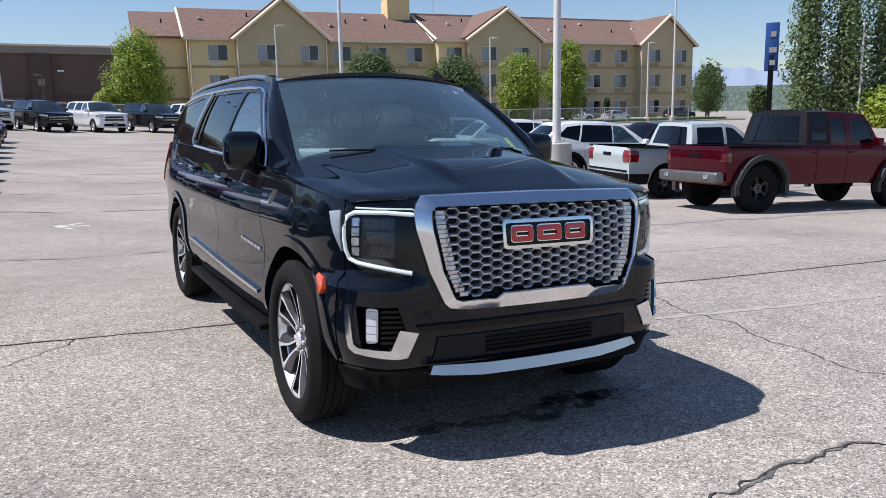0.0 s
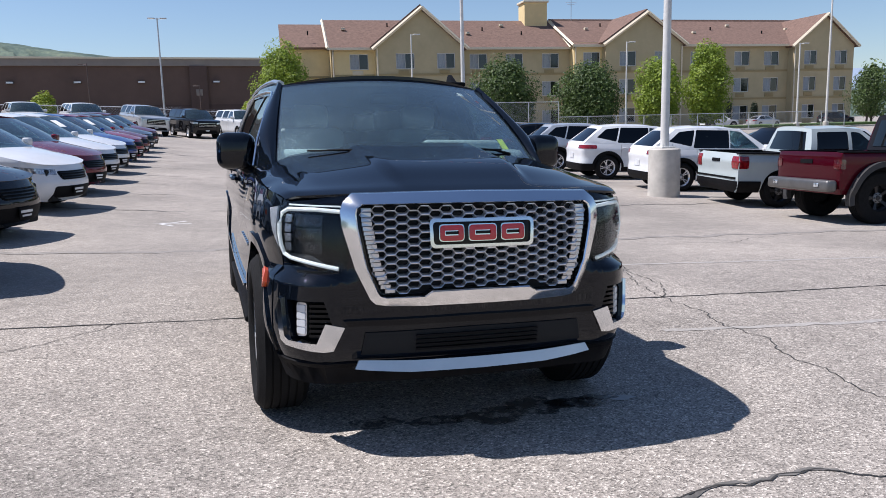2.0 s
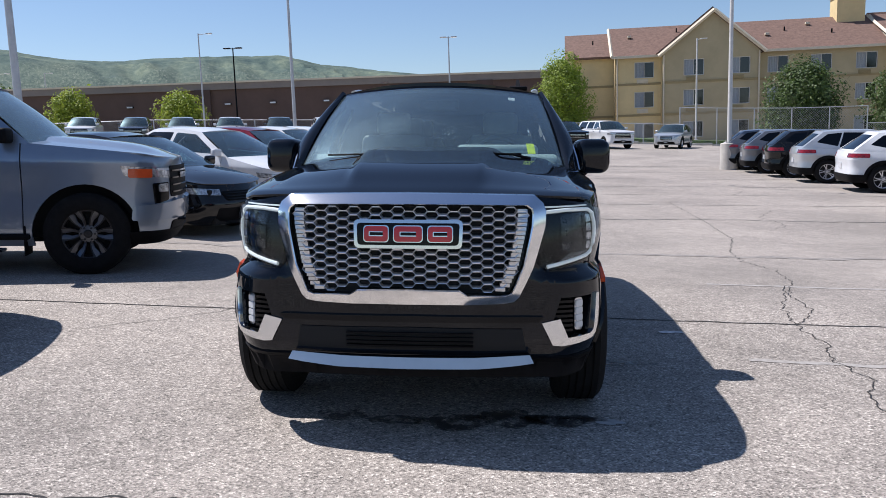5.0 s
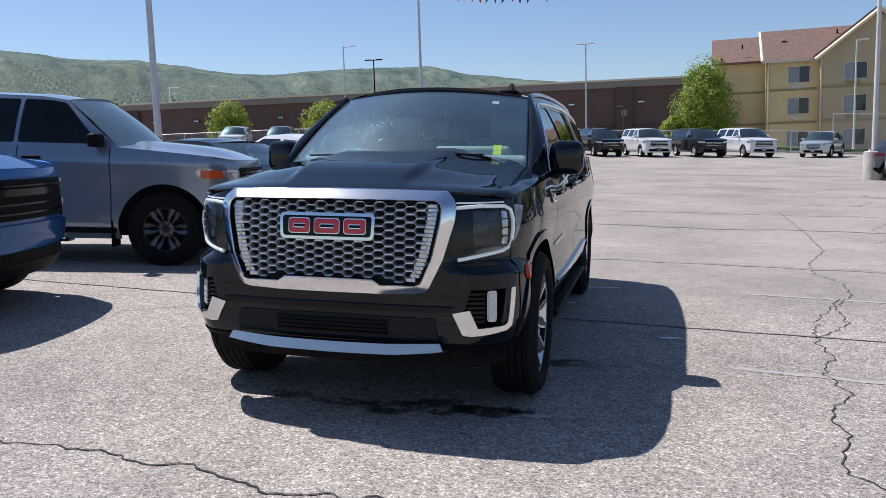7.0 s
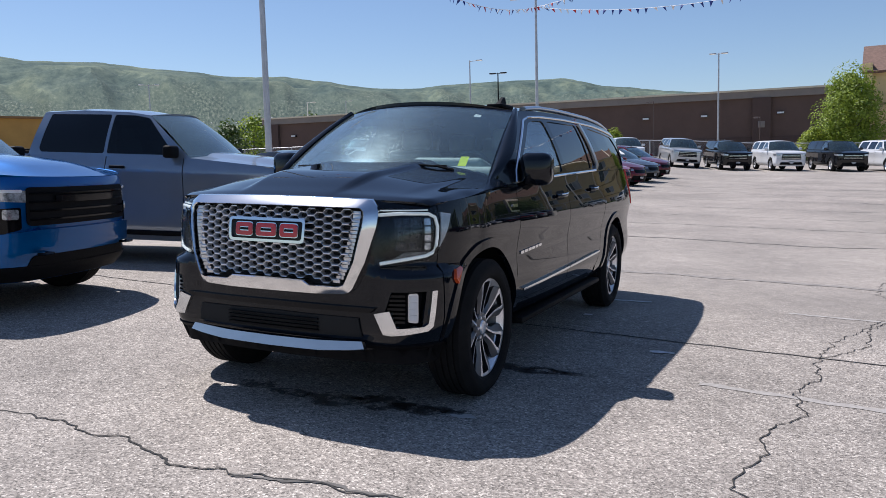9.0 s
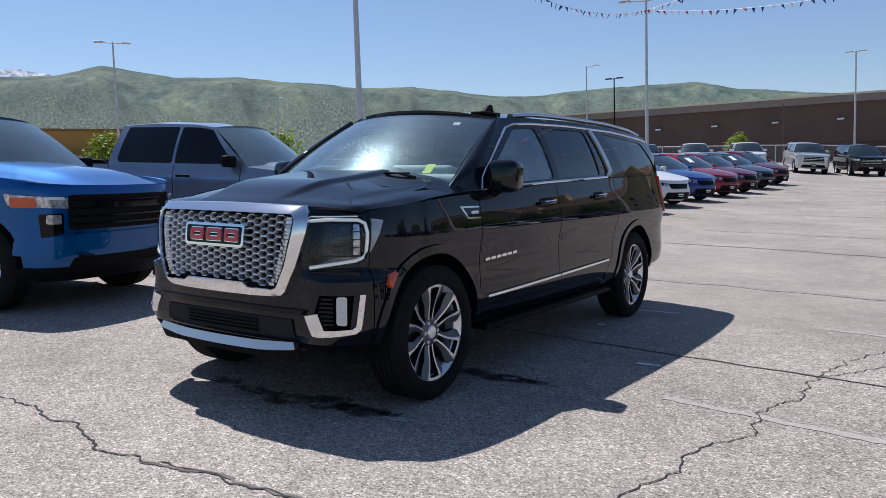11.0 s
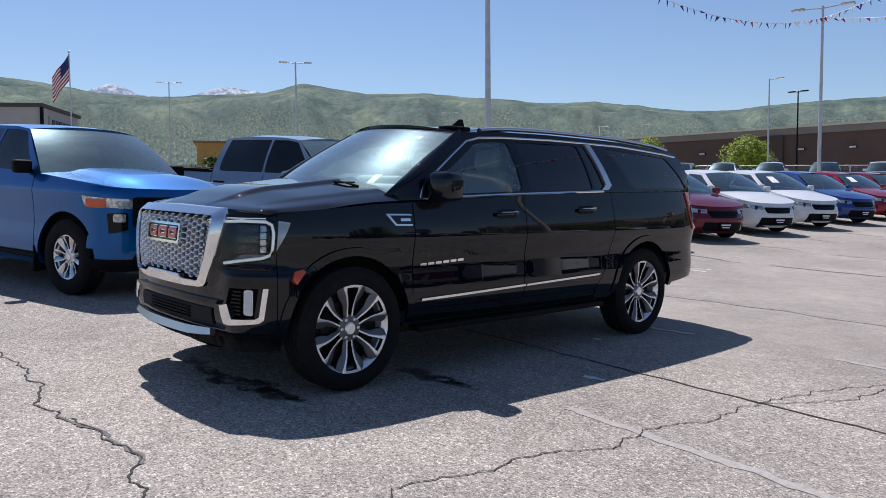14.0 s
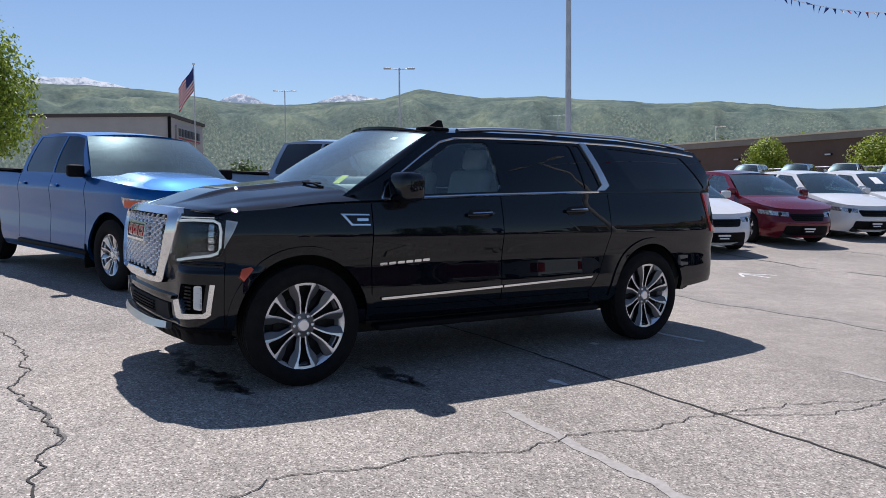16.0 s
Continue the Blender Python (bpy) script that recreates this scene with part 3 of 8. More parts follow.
def wheel_meshes(key, R, rim, width, spokes, look_of):
    """Tyre and rim meshes, the axle along x, the face towards +x."""
    k = (key, R, rim, width)
    if k in WHEELS:
        return WHEELS[k]
    turn = Matrix.Rotation(radians(90), 4, "Y")
    h = width / 2
    bm = bm_new()
    prof = [(rim - 0.012, -h * 0.8), (rim + 0.01, -h * 0.97), (rim + (R - rim) * 0.5, -h), (R - 0.03, -h * 0.93), (R - 0.006, -h * 0.72)]
    for i in range(5):
        c = -h * 0.6 + h * 1.2 * i / 4
        prof += [(R, c - h * 0.11), (R, c + h * 0.11), (R - 0.009, c + h * 0.12), (R - 0.009, c + h * 0.18)] if i < 4 else [(R, c - h * 0.11), (R, c + h * 0.11)]
    prof += [(R - 0.006, h * 0.74), (R - 0.03, h * 0.93), (rim + (R - rim) * 0.55, h), (rim + 0.012, h * 0.985), (rim - 0.004, h * 0.9), (rim - 0.012, h * 0.8)]
    lathe(bm, prof, 56, turn)
    tyre = part("tyre", bm, RUBBER, None).data
    bm = bm_new()
    face = h * 0.8
    lathe(bm, [(rim - 0.012, -h * 0.8), (rim - 0.03, -h * 0.3), (rim - 0.035, face * 0.55), (rim - 0.012, face * 0.92), (rim, face), (rim - 0.005, face * 0.8), (rim - 0.012, -h * 0.8)], 56, turn)
    # back plate, brake disc
    n0 = len(bm.faces)
    lathe(bm, [(0.001, -0.01), (rim - 0.03, -0.01), (rim - 0.03, -0.03), (0.001, -0.03)], 40, turn)
    lathe(bm, [(0.06, 0.012), (rim * 0.62, 0.012), (rim * 0.62, -0.005)], 40, turn)
    bm.faces.ensure_lookup_table()
    for f in bm.faces[n0:]:
        f.material_index = 1

    def spoke(ang, w0, w1, d0, d1, r0, r1, mi, twist=0.0):
        vs = []
        for r, w, d, tw in ((r0, w0, d0, 0.0), (r0 + (r1 - r0) * 0.62, w0 * 0.6 + w1 * 0.4, d0 + (d1 - d0) * 0.6 - 0.004, twist * 0.62), (r0 + (r1 - r0) * 0.84, w0 * 0.35 + w1 * 0.65, d0 + (d1 - d0) * 0.85, twist * 0.85), (r1, w1 * 1.12, d1, twist)):
            for sx, dd in ((-1, -0.028), (-0.8, 0.0), (0.8, 0.0), (1, -0.028)):
                a = ang + tw
                y = r * math.cos(a) - sx * w / 2 * math.sin(a)
                z = r * math.sin(a) + sx * w / 2 * math.cos(a)
                vs.append(bm.verts.new((d + dd, y, z)))
        for q in range(3):
            for e in range(3):
                f = bm.faces.new((vs[q * 4 + e], vs[q * 4 + e + 1], vs[q * 4 + 5 + e], vs[q * 4 + 4 + e]))
                f.material_index = mi if e == 1 else (2 if look_of == "two" else mi)

    def fork(a):
        """A two-armed spoke: machined edges, darker outer facets, and a bright web that joins the arms at the rim."""
        for s in (-1, 1):
            rows = []
            for k, off, w, fw, d in ((0.19, 0.017, 0.01, 0.012, 0.62), (0.36, 0.02, 0.011, 0.018, 0.65), (0.54, 0.026, 0.012, 0.026, 0.74), (0.68, 0.036, 0.014, 0.05, 0.82), (0.8, 0.05, 0.018, 0.052, 0.89), (0.9, 0.06, 0.032, 0.034, 0.95), (0.985, 0.062, 0.046, 0.02, 0.99)):
                r, row = rim * k, []
                for lat, dd in ((off - w * 0.5, -0.04), (off - w * 0.45, 0.0), (off + w * 0.5, 0.0), (off + w * 0.5 + fw, -0.016), (off + w * 0.5 + fw + 0.003, -0.045)):
                    u = s * lat
                    row.append(bm.verts.new((face * d + dd, r * math.cos(a) - u * math.sin(a), r * math.sin(a) + u * math.cos(a))))
                rows.append(row)
            for p, q in zip(rows, rows[1:]):
                for e in range(4):
                    f = bm.faces.new((p[e], p[e + 1], q[e + 1], q[e]) if s > 0 else (p[e + 1], p[e], q[e], q[e + 1]))
                    f.material_index = (2, 0, 3, 2)[e]
        ring = []
        for i in range(9):
            t_ = a + (i / 8 - 0.5) * 0.44
            ring.append([bm.verts.new((face * d, r * math.cos(t_), r * math.sin(t_))) for r, d in ((rim * 0.90, 0.6), (rim * 0.905, 0.935), (rim * 0.992, 0.985))])
        for p, q in zip(ring, ring[1:]):
            for e in range(2):
                bm.faces.new((p[e], p[e + 1], q[e + 1], q[e])).material_index = (2, 0)[e]

    for i in range(spokes):
        a = 2 * math.pi * (i + 0.5) / spokes
        if look_of in ("two", "silver", "black"):
            fork(a)
        elif look_of == "wide":
            spoke(a, rim * 0.2, rim * 0.42, face * 0.55, face * 0.88, 0.05, rim - 0.012, 0)
        else:
            for s in (-1, 1):
                spoke(a + s * 0.05, 0.022, 0.03, face * 0.6, face * 0.9, 0.05, rim - 0.012, 0, s * 0.16)
    lathe(bm, [(0.001, face * 0.79), (0.036, face * 0.78), (0.043, face * 0.7)], 28, turn)
    n1 = len(bm.faces)
    lathe(bm, [(0.042, face * 0.69), (0.088, face * 0.62), (0.093, face * 0.5)], 28, turn)
    bm.faces.ensure_lookup_table()
    for f in bm.faces[n1:]:
        f.material_index = 3
    for i in range(6):
        a = 2 * math.pi * i / 6
        lathe(bm, [(0.001, face * 0.76), (0.011, face * 0.74), (0.012, face * 0.55)], 8, Matrix.Translation((0, 0.066 * math.cos(a), 0.066 * math.sin(a))) @ turn)
    main = ALLOY if look_of in ("two", "bright", "silver") else DARKALLOY
    rimm = part("rim", bm, [main, DARK, DARKALLOY if look_of != "silver" else SATIN, SATIN if look_of == "silver" else FACETGREY], None, sharp=28).data
    for me in (tyre, rimm):
        for o in [o for o in bpy.data.objects if o.data == me]:
            bpy.data.objects.remove(o)
    WHEELS[k] = (tyre, rimm)
    return WHEELS[k]


def put_wheels(car, R, rim, width, xw, wb, spokes, look_of, steer=0.0):
    tyre, rimm = wheel_meshes(look_of + str(spokes), R, rim, width, spokes, look_of)
    for y in (0.0, wb):
        for sx in (1, -1):
            w = new("wheel")
            w.parent = car
            turn = (steer if y == 0 else 0.0) + (0 if sx > 0 else 180)
            w.matrix_basis = pose(sx * (xw - width / 2), y, R, 0, 0, turn)
            for nm, me in (("tyre", tyre), ("rim", rimm)):
                o = new(nm, me)
                o.parent = w


class Shell:
    """The lower body of a vehicle: a plan curve with side, nose and tail profiles, and a top edge."""

    def __init__(self, plan, zb, side, nose, top):
        self.plan, self.zb, self.side, self.nose, self.top = Plan(plan), zb, side, nose, top
        self.y0, self.y1 = plan[0][1], plan[-1][1]
        self.bulge = None

    def p(self, s, z, out=0.0):
        """The point at length s (negative: the other half) and height z."""
        q, n = self.plan.at(abs(s))
        k = smooth(0.25, 0.95, -n.y) if n.y < 0 else 0.0
        d = flow(z, self.side) * (1 - k) + flow(z, self.nose) * k - out
        if self.bulge:
            d -= self.bulge(q, z)
        r = q - n * d
        return Vector((r.x if s >= 0 else -r.x, r.y, z))

    def zt(self, s):
        return interp(self.plan.at(abs(s))[0].y, self.top)

    def s(self, y):
        return self.plan.s_of_y(y)

    def edge(self, y):
        s = self.s(y)
        return self.p(s, self.zt(s))


def body_panel(car, sh, name, sa, sb, material, arches=(), zlo=None, top=None, label="", out=0.0, thick=0.03, both=True, step=0.09, rise=0.09):
    """A piece of the outer skin between two lengths, on each side."""
    zlo = sh.zb if zlo is None else zlo
    top = top or sh.zt
    base = [(sa, zlo)]
    for cs, cz, ra in arches:
        h = math.sqrt(max(0.01, ra * ra - (cz - zlo) ** 2))
        a0 = math.degrees(math.atan2(zlo - cz, -h))
        a0 = a0 + 360 if a0 < 0 else a0
        base += arc(cs, cz, ra, a0, 180 - a0, 22)
    base += [(sb, zlo)]
    n = max(3, int((sb - sa) / 0.12))
    edge = [(sb + (sa - sb) * i / n, top(sb + (sa - sb) * i / n)) for i in range(n + 1)]
    line = base + edge
    made = []
    for sx in (1, -1) if both else (1,):
        bm = bm_new()
        panel(bm, line, lambda u, v: sh.p(sx * u if u > 1e-6 else 1e-6 * sx, v, out), (), span(sa, sb, step), span(zlo, max(z for _, z in edge), rise), thick)
        made.append(part(name, bm, material, car, label))
    return made


def skin(car, sh, name, line, material, label="", out=0.006, thick=0.02, step=0.07, mirror=False, holes=()):
    """A piece laid on the lower body, its outline in (s, z)."""
    made = []
    for sx in (1, -1) if mirror else (1,):
        bm = bm_new()
        us, vs = [p[0] for p in line], [p[1] for p in line]
        panel(bm, line, lambda u, v: sh.p(sx * u, v, out), holes, span(min(us), max(us), step), span(min(vs), max(vs), step), thick)
        made.append(part(name, bm, material, car, label))
    return made


def hood_fn(sh, yc, crown=0.05, ridge=0.0):
    e0y = sh.y0 + 0.34

    def f(u, v):
        uu = 2 * u - 1
        y = e0y + (yc - e0y) * v
        e = sh.edge(y)
        e0 = sh.edge(e0y)
        x = uu * e.x
        s = sh.plan.s_of_x(abs(uu) * e0.x * 0.999)
        fr = sh.p(s, sh.zt(s))
        yy = y + (1 - v) ** 1.5 * (fr.y - e0y)
        z = e.z + (1 - uu * uu) * crown * smooth(0, 0.5, v + 0.1) + (1 - v) ** 3 * (fr.z - e0.z)
        if ridge:
            z += ridge * (1 - smooth(0.5, 0.66, abs(uu))) * smooth(0.0, 0.25, v)
        return Vector((x, yy, z))

    return f


class Cabin:
    def __init__(self, sh, a0, a1, d1, d0, roof, xr, belt, bow=0.16, zwin=None):
        """a0, a1: foot and head of the front pillar; d1, d0: head and foot of the last; roof: table y to edge height."""
        self.tuck, self.crown, self.arch = 0.0, 0.05, 0.03
        self.sh, self.a0, self.a1, self.d1, self.d0, self.roof, self.xr, self.belt, self.bow = sh, a0, a1, d1, d0, roof, xr, belt, bow

    def zb(self, y):
        return interp(y, self.belt)

    def zr(self, y):
        return interp(y, self.roof)

    def x(self, y, z):
        s = self.sh.s(y)
        xb = self.sh.p(s, self.sh.zt(s)).x - 0.012 - self.tuck * (1 - smooth(self.a0, self.a0 + 0.36, y))
        zb, zr = self.zb(y), max(self.zr(max(self.a1, min(self.d1, y))), self.zb(y) + 0.2)
        k = max(0, min(1.1, (z - zb) / (zr - zb)))
        return xb + (interp(y, self.xr) - xb) * k + 0.025 * math.sin(math.pi * min(1, k))

    def side(self, y, z, sx=1, out=0.0):
        return Vector((sx * (self.x(y, z) + out), y, z))

    def outline(self):
        n = 10
        top = [(self.a1 + (self.d1 - self.a1) * i / n, self.zr(self.a1 + (self.d1 - self.a1) * i / n)) for i in range(n + 1)]
        base = [(self.d0 + (self.a0 - self.d0) * i / n, self.zb(self.d0 + (self.a0 - self.d0) * i / n)) for i in range(n + 1)]
        return top + base

    def screen(self, u, v, out=0.0):
        w = 2 * u - 1
        xb, xt = self.x(self.a0, self.zb(self.a0)), self.x(self.a1, self.zr(self.a1))
        x = w * (xb + (xt - xb) * v)
        y = (self.a0 + (self.a1 - self.a0) * v) - self.bow * (1 - w * w) * (1 - 0.25 * v)
        z = self.zb(self.a0) + (self.zr(self.a1) - self.zb(self.a0)) * v + 0.03 * math.sin(math.pi * v) + (1 - w * w) * self.arch * v
        return Vector((x, y - out * 0.5, z + out * 0.85))

    def rear(self, u, v, out=0.0):
        w = 2 * u - 1
        xb, xt = self.x(self.d0, self.zb(self.d0)), self.x(self.d1, self.zr(self.d1))
        x = w * (xb + (xt - xb) * v)
        y = (self.d0 + (self.d1 - self.d0) * v) + 0.07 * (1 - w * w)
        z = self.zb(self.d0) + (self.zr(self.d1) - self.zb(self.d0)) * v + (1 - w * w) * 0.03 * v
        return Vector((x, y + out, z))

    def top(self, u, v):
        w = 2 * u - 1
        a, d = self.screen(u, 1), self.rear(u, 1)
        y = a.y + (d.y - a.y) * v
        yc = max(self.a1, min(self.d1, y))
        x = w * self.x(yc, self.zr(yc))
        return Vector((x, y, self.zr(yc) + (1 - abs(w) ** 2.4) * self.crown))


def cabin_parts(car, cb, material, windows, gmat, screen_mat, frame_mat=None, thick=0.03, roof_mat=None):
    for sx in (1, -1):
        bm = bm_new()
        ol = cb.outline()
        ys, zs = [p[0] for p in ol], [p[1] for p in ol]
        panel(bm, ol, lambda y, z: cb.side(y, z, sx), windows, span(min(ys), max(ys), 0.2), span(min(zs), max(zs), 0.12), thick)
        part("pillar_frame", bm, frame_mat or material, car)
        for i, w in enumerate(windows):
            bm = bm_new()
            panel(bm, w, lambda y, z: cb.side(y, z, sx, -0.006), (), span(min(p[0] for p in w), max(p[0] for p in w), 0.2), span(min(p[1] for p in w), max(p[1] for p in w), 0.12), 0.005)
            part("side_window", bm, gmat[min(i, len(gmat) - 1)] if isinstance(gmat, list) else gmat, car)
    bm = bm_new()
    sheet(bm, lambda u, v: cb.screen(u, v), 16, 8, 0.006)
    part("windscreen", bm, screen_mat, car)
    bm = bm_new()
    sheet(bm, lambda u, v: cb.top(u, v), 14, 16, 0.03)
    part("roof", bm, roof_mat or material, car)


def plain_vehicle(name, label, category, m, sp, group):
    """A parked vehicle: skin, doors, hood, cabin, lamps, wheels."""
    car = thing(name, label, category, m, group)
    pm = sp["paint"]
    hw, y0, y1, zb = sp["hw"], sp["y0"], sp["y1"], sp["zb"]
    ns = sp.get("square", 0.0)
    plan = [(0, y0), (hw * 0.45, y0 + 0.03), (hw * (0.75 + 0.06 * ns), y0 + 0.12 - 0.05 * ns), (hw * 0.93, y0 + 0.3 - 0.1 * ns), (hw * 0.985, y0 + 0.55), (hw, 0.3), (hw, sp["wb"] * 0.5), (hw, sp["wb"] * 0.9), (hw * 0.97, y1 - 0.45), (hw * 0.92, y1 - 0.18), (hw * 0.78, y1 - 0.05), (hw * 0.45, y1 - 0.01), (0, y1)]
    if sp["kind"] == "pickup":
        plan = plan[:8] + [(hw * 0.985, y1 - 0.4), (hw * 0.975, y1 - 0.1), (hw * 0.95, y1 - 0.02), (hw * 0.6, y1), (0, y1 + 0.004)]
    elif sp["kind"] == "sedan":
        plan[1:5] = [(hw * 0.42, y0 + 0.045), (hw * 0.72, y0 + 0.165), (hw * 0.9, y0 + 0.37), (hw * 0.98, y0 + 0.62)]
    zt0, zc, zr_ = sp["nose_z"], sp["cowl_z"], sp["tail_z"]
    yc = sp["a0"]
    top = ((y0, zt0), (y0 + 0.34, zt0 + 0.05), (yc, zc), (sp["d0"], sp["belt"]), (y1, zr_))
    zm = (zb + zt0) / 2
    bl_ = sp["belt"]
    side = ((zb, 0.085), (zb + 0.1, 0.03), (zb + 0.2, 0.012), ((zb + bl_) / 2, 0.026), (bl_ - 0.24, 0.006), (bl_ - 0.19, 0.0), (bl_ - 0.15, 0.006), (bl_ - 0.08, 0.026), (bl_ + 0.02, 0.06))
    if sp.get("slab_sided"):
        side = ((zb, 0.06), (zb + 0.12, 0.015), (zb + 0.25, 0.004), (zt0 - 0.2, 0.0), (zt0, 0.008), (bl_ + 0.02, 0.05))
    nose = ((zb, 0.12), (zb + 0.12, 0.03), (zb + 0.3, 0.0), (zm + 0.1, 0.03), (zt0, 0.13), (zt0 + 0.1, 0.2)) if sp["kind"] == "sedan" else ((zb, 0.1), (zb + 0.15, 0.01), (zm, 0.0), (zt0 - 0.12, 0.012), (zt0 - 0.02, 0.03), (zt0 + 0.1, 0.09))
    sh = Shell(plan, zb, side, nose, top)
    R, ra = sp["R"], sp["R"] + sp.get("gap", 0.06)
    sF, sR = sh.s(0.0), sh.s(sp["wb"])
    cuts = [sh.s(y) for y in sp["doors"]]
    g = 0.006
    body_panel(car, sh, "front_fender", 0.0, cuts[0] - g, pm, [(sF, R, ra)], rise=0.05)
    for a, b in zip(cuts, cuts[1:]):
        body_panel(car, sh, "door", a + g, b - g, pm, rise=0.05)
    body_panel(car, sh, "rear_quarter", cuts[-1] + g, sh.plan.end, pm, [(sR, R, ra)], rise=0.05)
    # the dark underbody and wheel wells
    bm = bm_new()
    box(bm, (0, (y0 + y1) / 2, zb + 0.1), (hw * 1.2, (y1 - y0) - 0.25, 0.2), bevel=0.03)
    box(bm, (0, (y0 + y1) / 2, (zb + zt0) / 2), (hw * 2 - 0.55, (y1 - y0) - 0.35, zt0 - zb - 0.12), bevel=0.05)
    part("underbody", bm, DARK, car)
    bm = bm_new()
    sheet(bm, hood_fn(sh, yc, sp.get("crown", 0.05), sp.get("ridge", 0.0)), 18, 12, 0.012)
    part("hood", bm, pm, car)
    cb = Cabin(sh, sp["a0"], sp["a1"], sp["d1"], sp["d0"], sp["roof"], sp["xr"], ((sp["a0"], zc), (sp["a0"] + 0.4, sp["belt"] - 0.01), (sp["d0"], sp["belt"])), sp.get("bow", 0.14))
    cabin_parts(car, cb, pm, sp["windows"], [SMOKED if sp["kind"] == "pickup" else TINT, PRIVACY], GLARED if sp.get("truck_face") else HAZED, frame_mat=sp.get("frame", pm), roof_mat=sp.get("roof_mat"))
    if sp["kind"] == "sedan":
        bm = bm_new()
        sheet(bm, lambda u, v: cb.screen(0.17 + 0.15 * u, 0.4 + 0.36 * v, 0.004), 3, 3, 0.002)
        part("price_sheet", bm, mat("white_paper", (0.8, 0.8, 0.78), rough=0.8, vary=0.04), car, "white paper sheet behind the windscreen")
    if sp.get("rear_cap"):
        # the removable hard top behind the rear doors, and its dark quarter window
        yc_, z0_, z1_ = sp["rear_cap"], sp["belt"] + 0.01, cb.zr(sp["d1"]) - 0.005
        for sx in (1, -1):
            bm = bm_new()
            panel(bm, rounded([(yc_, z0_), (sp["d0"] - 0.01, z0_), (sp["d1"] - 0.01, z1_), (yc_, z1_)], 0.02), lambda y, z: cb.side(y, z, sx, 0.014), (), span(yc_, sp["d0"], 0.15), span(z0_, z1_, 0.12), 0.03)
            part("hard_top", bm, HARDTOP, car)
            bm = bm_new()
            panel(bm, rounded([(yc_ + 0.1, z0_ + 0.09), (sp["d0"] - 0.12, z0_ + 0.09), (sp["d0"] - 0.15, z1_ - 0.12), (yc_ + 0.1, z1_ - 0.12)], 0.04), lambda y, z: cb.side(y, z, sx, 0.02), (), (), (), 0.008)
            part("quarter_window", bm, PRIVACY, car)
    # dashboard and seats
    zi = sp["belt"]
    bm = bm_new()
    box(bm, (0, sp["a0"] + 0.3, zi - 0.1), (hw * 1.66, 0.55, 0.16), rot=(-6, 0, 0), bevel=0.05)
    part("dashboard", bm, SEATGREY, car)
    rows_ = [sp["a1"] + 0.45] + ([min(sp["a1"] + 1.35, sp["d1"] - 0.1)] if sp["d1"] - sp["a1"] > 0.9 else [])
    for yy in rows_:
        for x in (-0.38, 0.38):
            bm = bm_new()
            box(bm, (x, yy, zi - 0.02), (0.48, 0.13, 0.5), rot=(-12, 0, 0), bevel=0.05)
            box(bm, (x, yy + 0.06, zi + 0.28), (0.26, 0.09, 0.15), rot=(-10, 0, 0), bevel=0.035)
            part("seat", bm, SEATGREY, car)
    bm = bm_new()
    for u0, u1, v0, v1 in ((0, 0.1, 0, 1), (0.9, 1, 0, 1), (0.1, 0.9, 0, 0.12), (0.1, 0.9, 0.86, 1)):
        sheet(bm, lambda u, v: cb.rear(u0 + (u1 - u0) * u, v0 + (v1 - v0) * v), 2 if u1 - u0 < 0.5 else 12, 6 if v1 - v0 > 0.5 else 2, 0.02)
    part("rear_frame", bm, HARDTOP if sp.get("rear_cap") else sp.get("frame", pm), car)
    bm = bm_new()
    sheet(bm, lambda u, v: cb.rear(0.1 + 0.8 * u, 0.12 + 0.74 * v, 0.012), 12, 6, 0.008)
    part("rear_window", bm, PRIVACY, car)
    if sp["kind"] == "pickup":
        yb = sp["d0"] + 0.1
        w0, zt = hw - 0.1, sp["tail_z"]
        walls = [((sx * (w0 - 0.02), (yb + y1) / 2, zt - 0.27), (0.05, y1 - yb - 0.12, 0.5)) for sx in (-1, 1)] + [((0, yb, zt - 0.25), (2 * w0, 0.05, 0.5)), ((0, y1 - 0.09, zt - 0.26), (2 * w0 - 0.1, 0.06, 0.5))]
        for c, sz in walls:
            bm = bm_new()
            box(bm, c, sz, bevel=0.01)
            part("bed_wall", bm, BLACKPLASTIC, car)
        for sx in (-1, 1):
            bm = bm_new()
            box(bm, (sx * (w0 + 0.015), (yb + y1) / 2, zt + 0.004), (0.16, y1 - yb - 0.06, 0.03), bevel=0.012)
            part("bed_rail", bm, BLACKPLASTIC, car)
        bm = bm_new()
        box(bm, (0, (yb + y1) / 2, zt - 0.52), (2 * w0, y1 - yb, 0.04))
        part("bed_floor", bm, BLACKPLASTIC, car)
        skin(car, sh, "tailgate_handle", rounded([(sh.plan.end - 0.16, zt - 0.2), (sh.plan.end, zt - 0.2), (sh.plan.end, zt - 0.13), (sh.plan.end - 0.16, zt - 0.13)], 0.01), BLACKPLASTIC, mirror=True, out=0.012)
    elif sp["kind"] == "sedan":
        bm = bm_new()

        def deck(u, v):
            w = 2 * u - 1
            y = sp["d0"] - 0.04 + (y1 - 0.2 - sp["d0"]) * v
            e = sh.edge(y)
            yy = y + v * 0.17 * (1 - w * w)
            return Vector((w * e.x, yy, e.z + 0.03 * (1 - w * w)))

        sheet(bm, deck, 12, 6, 0.02)
        part("boot_lid", bm, pm, car)
    # lamps, grille, bumpers
    zl = sp.get("lamp", (zt0 - 0.17, zt0 - 0.02))
    s0, s1 = sh.plan.s_of_x(hw * sp.get("lamp_in", 0.55)), sh.s(y0 + sp.get("lamp_back", 0.42))
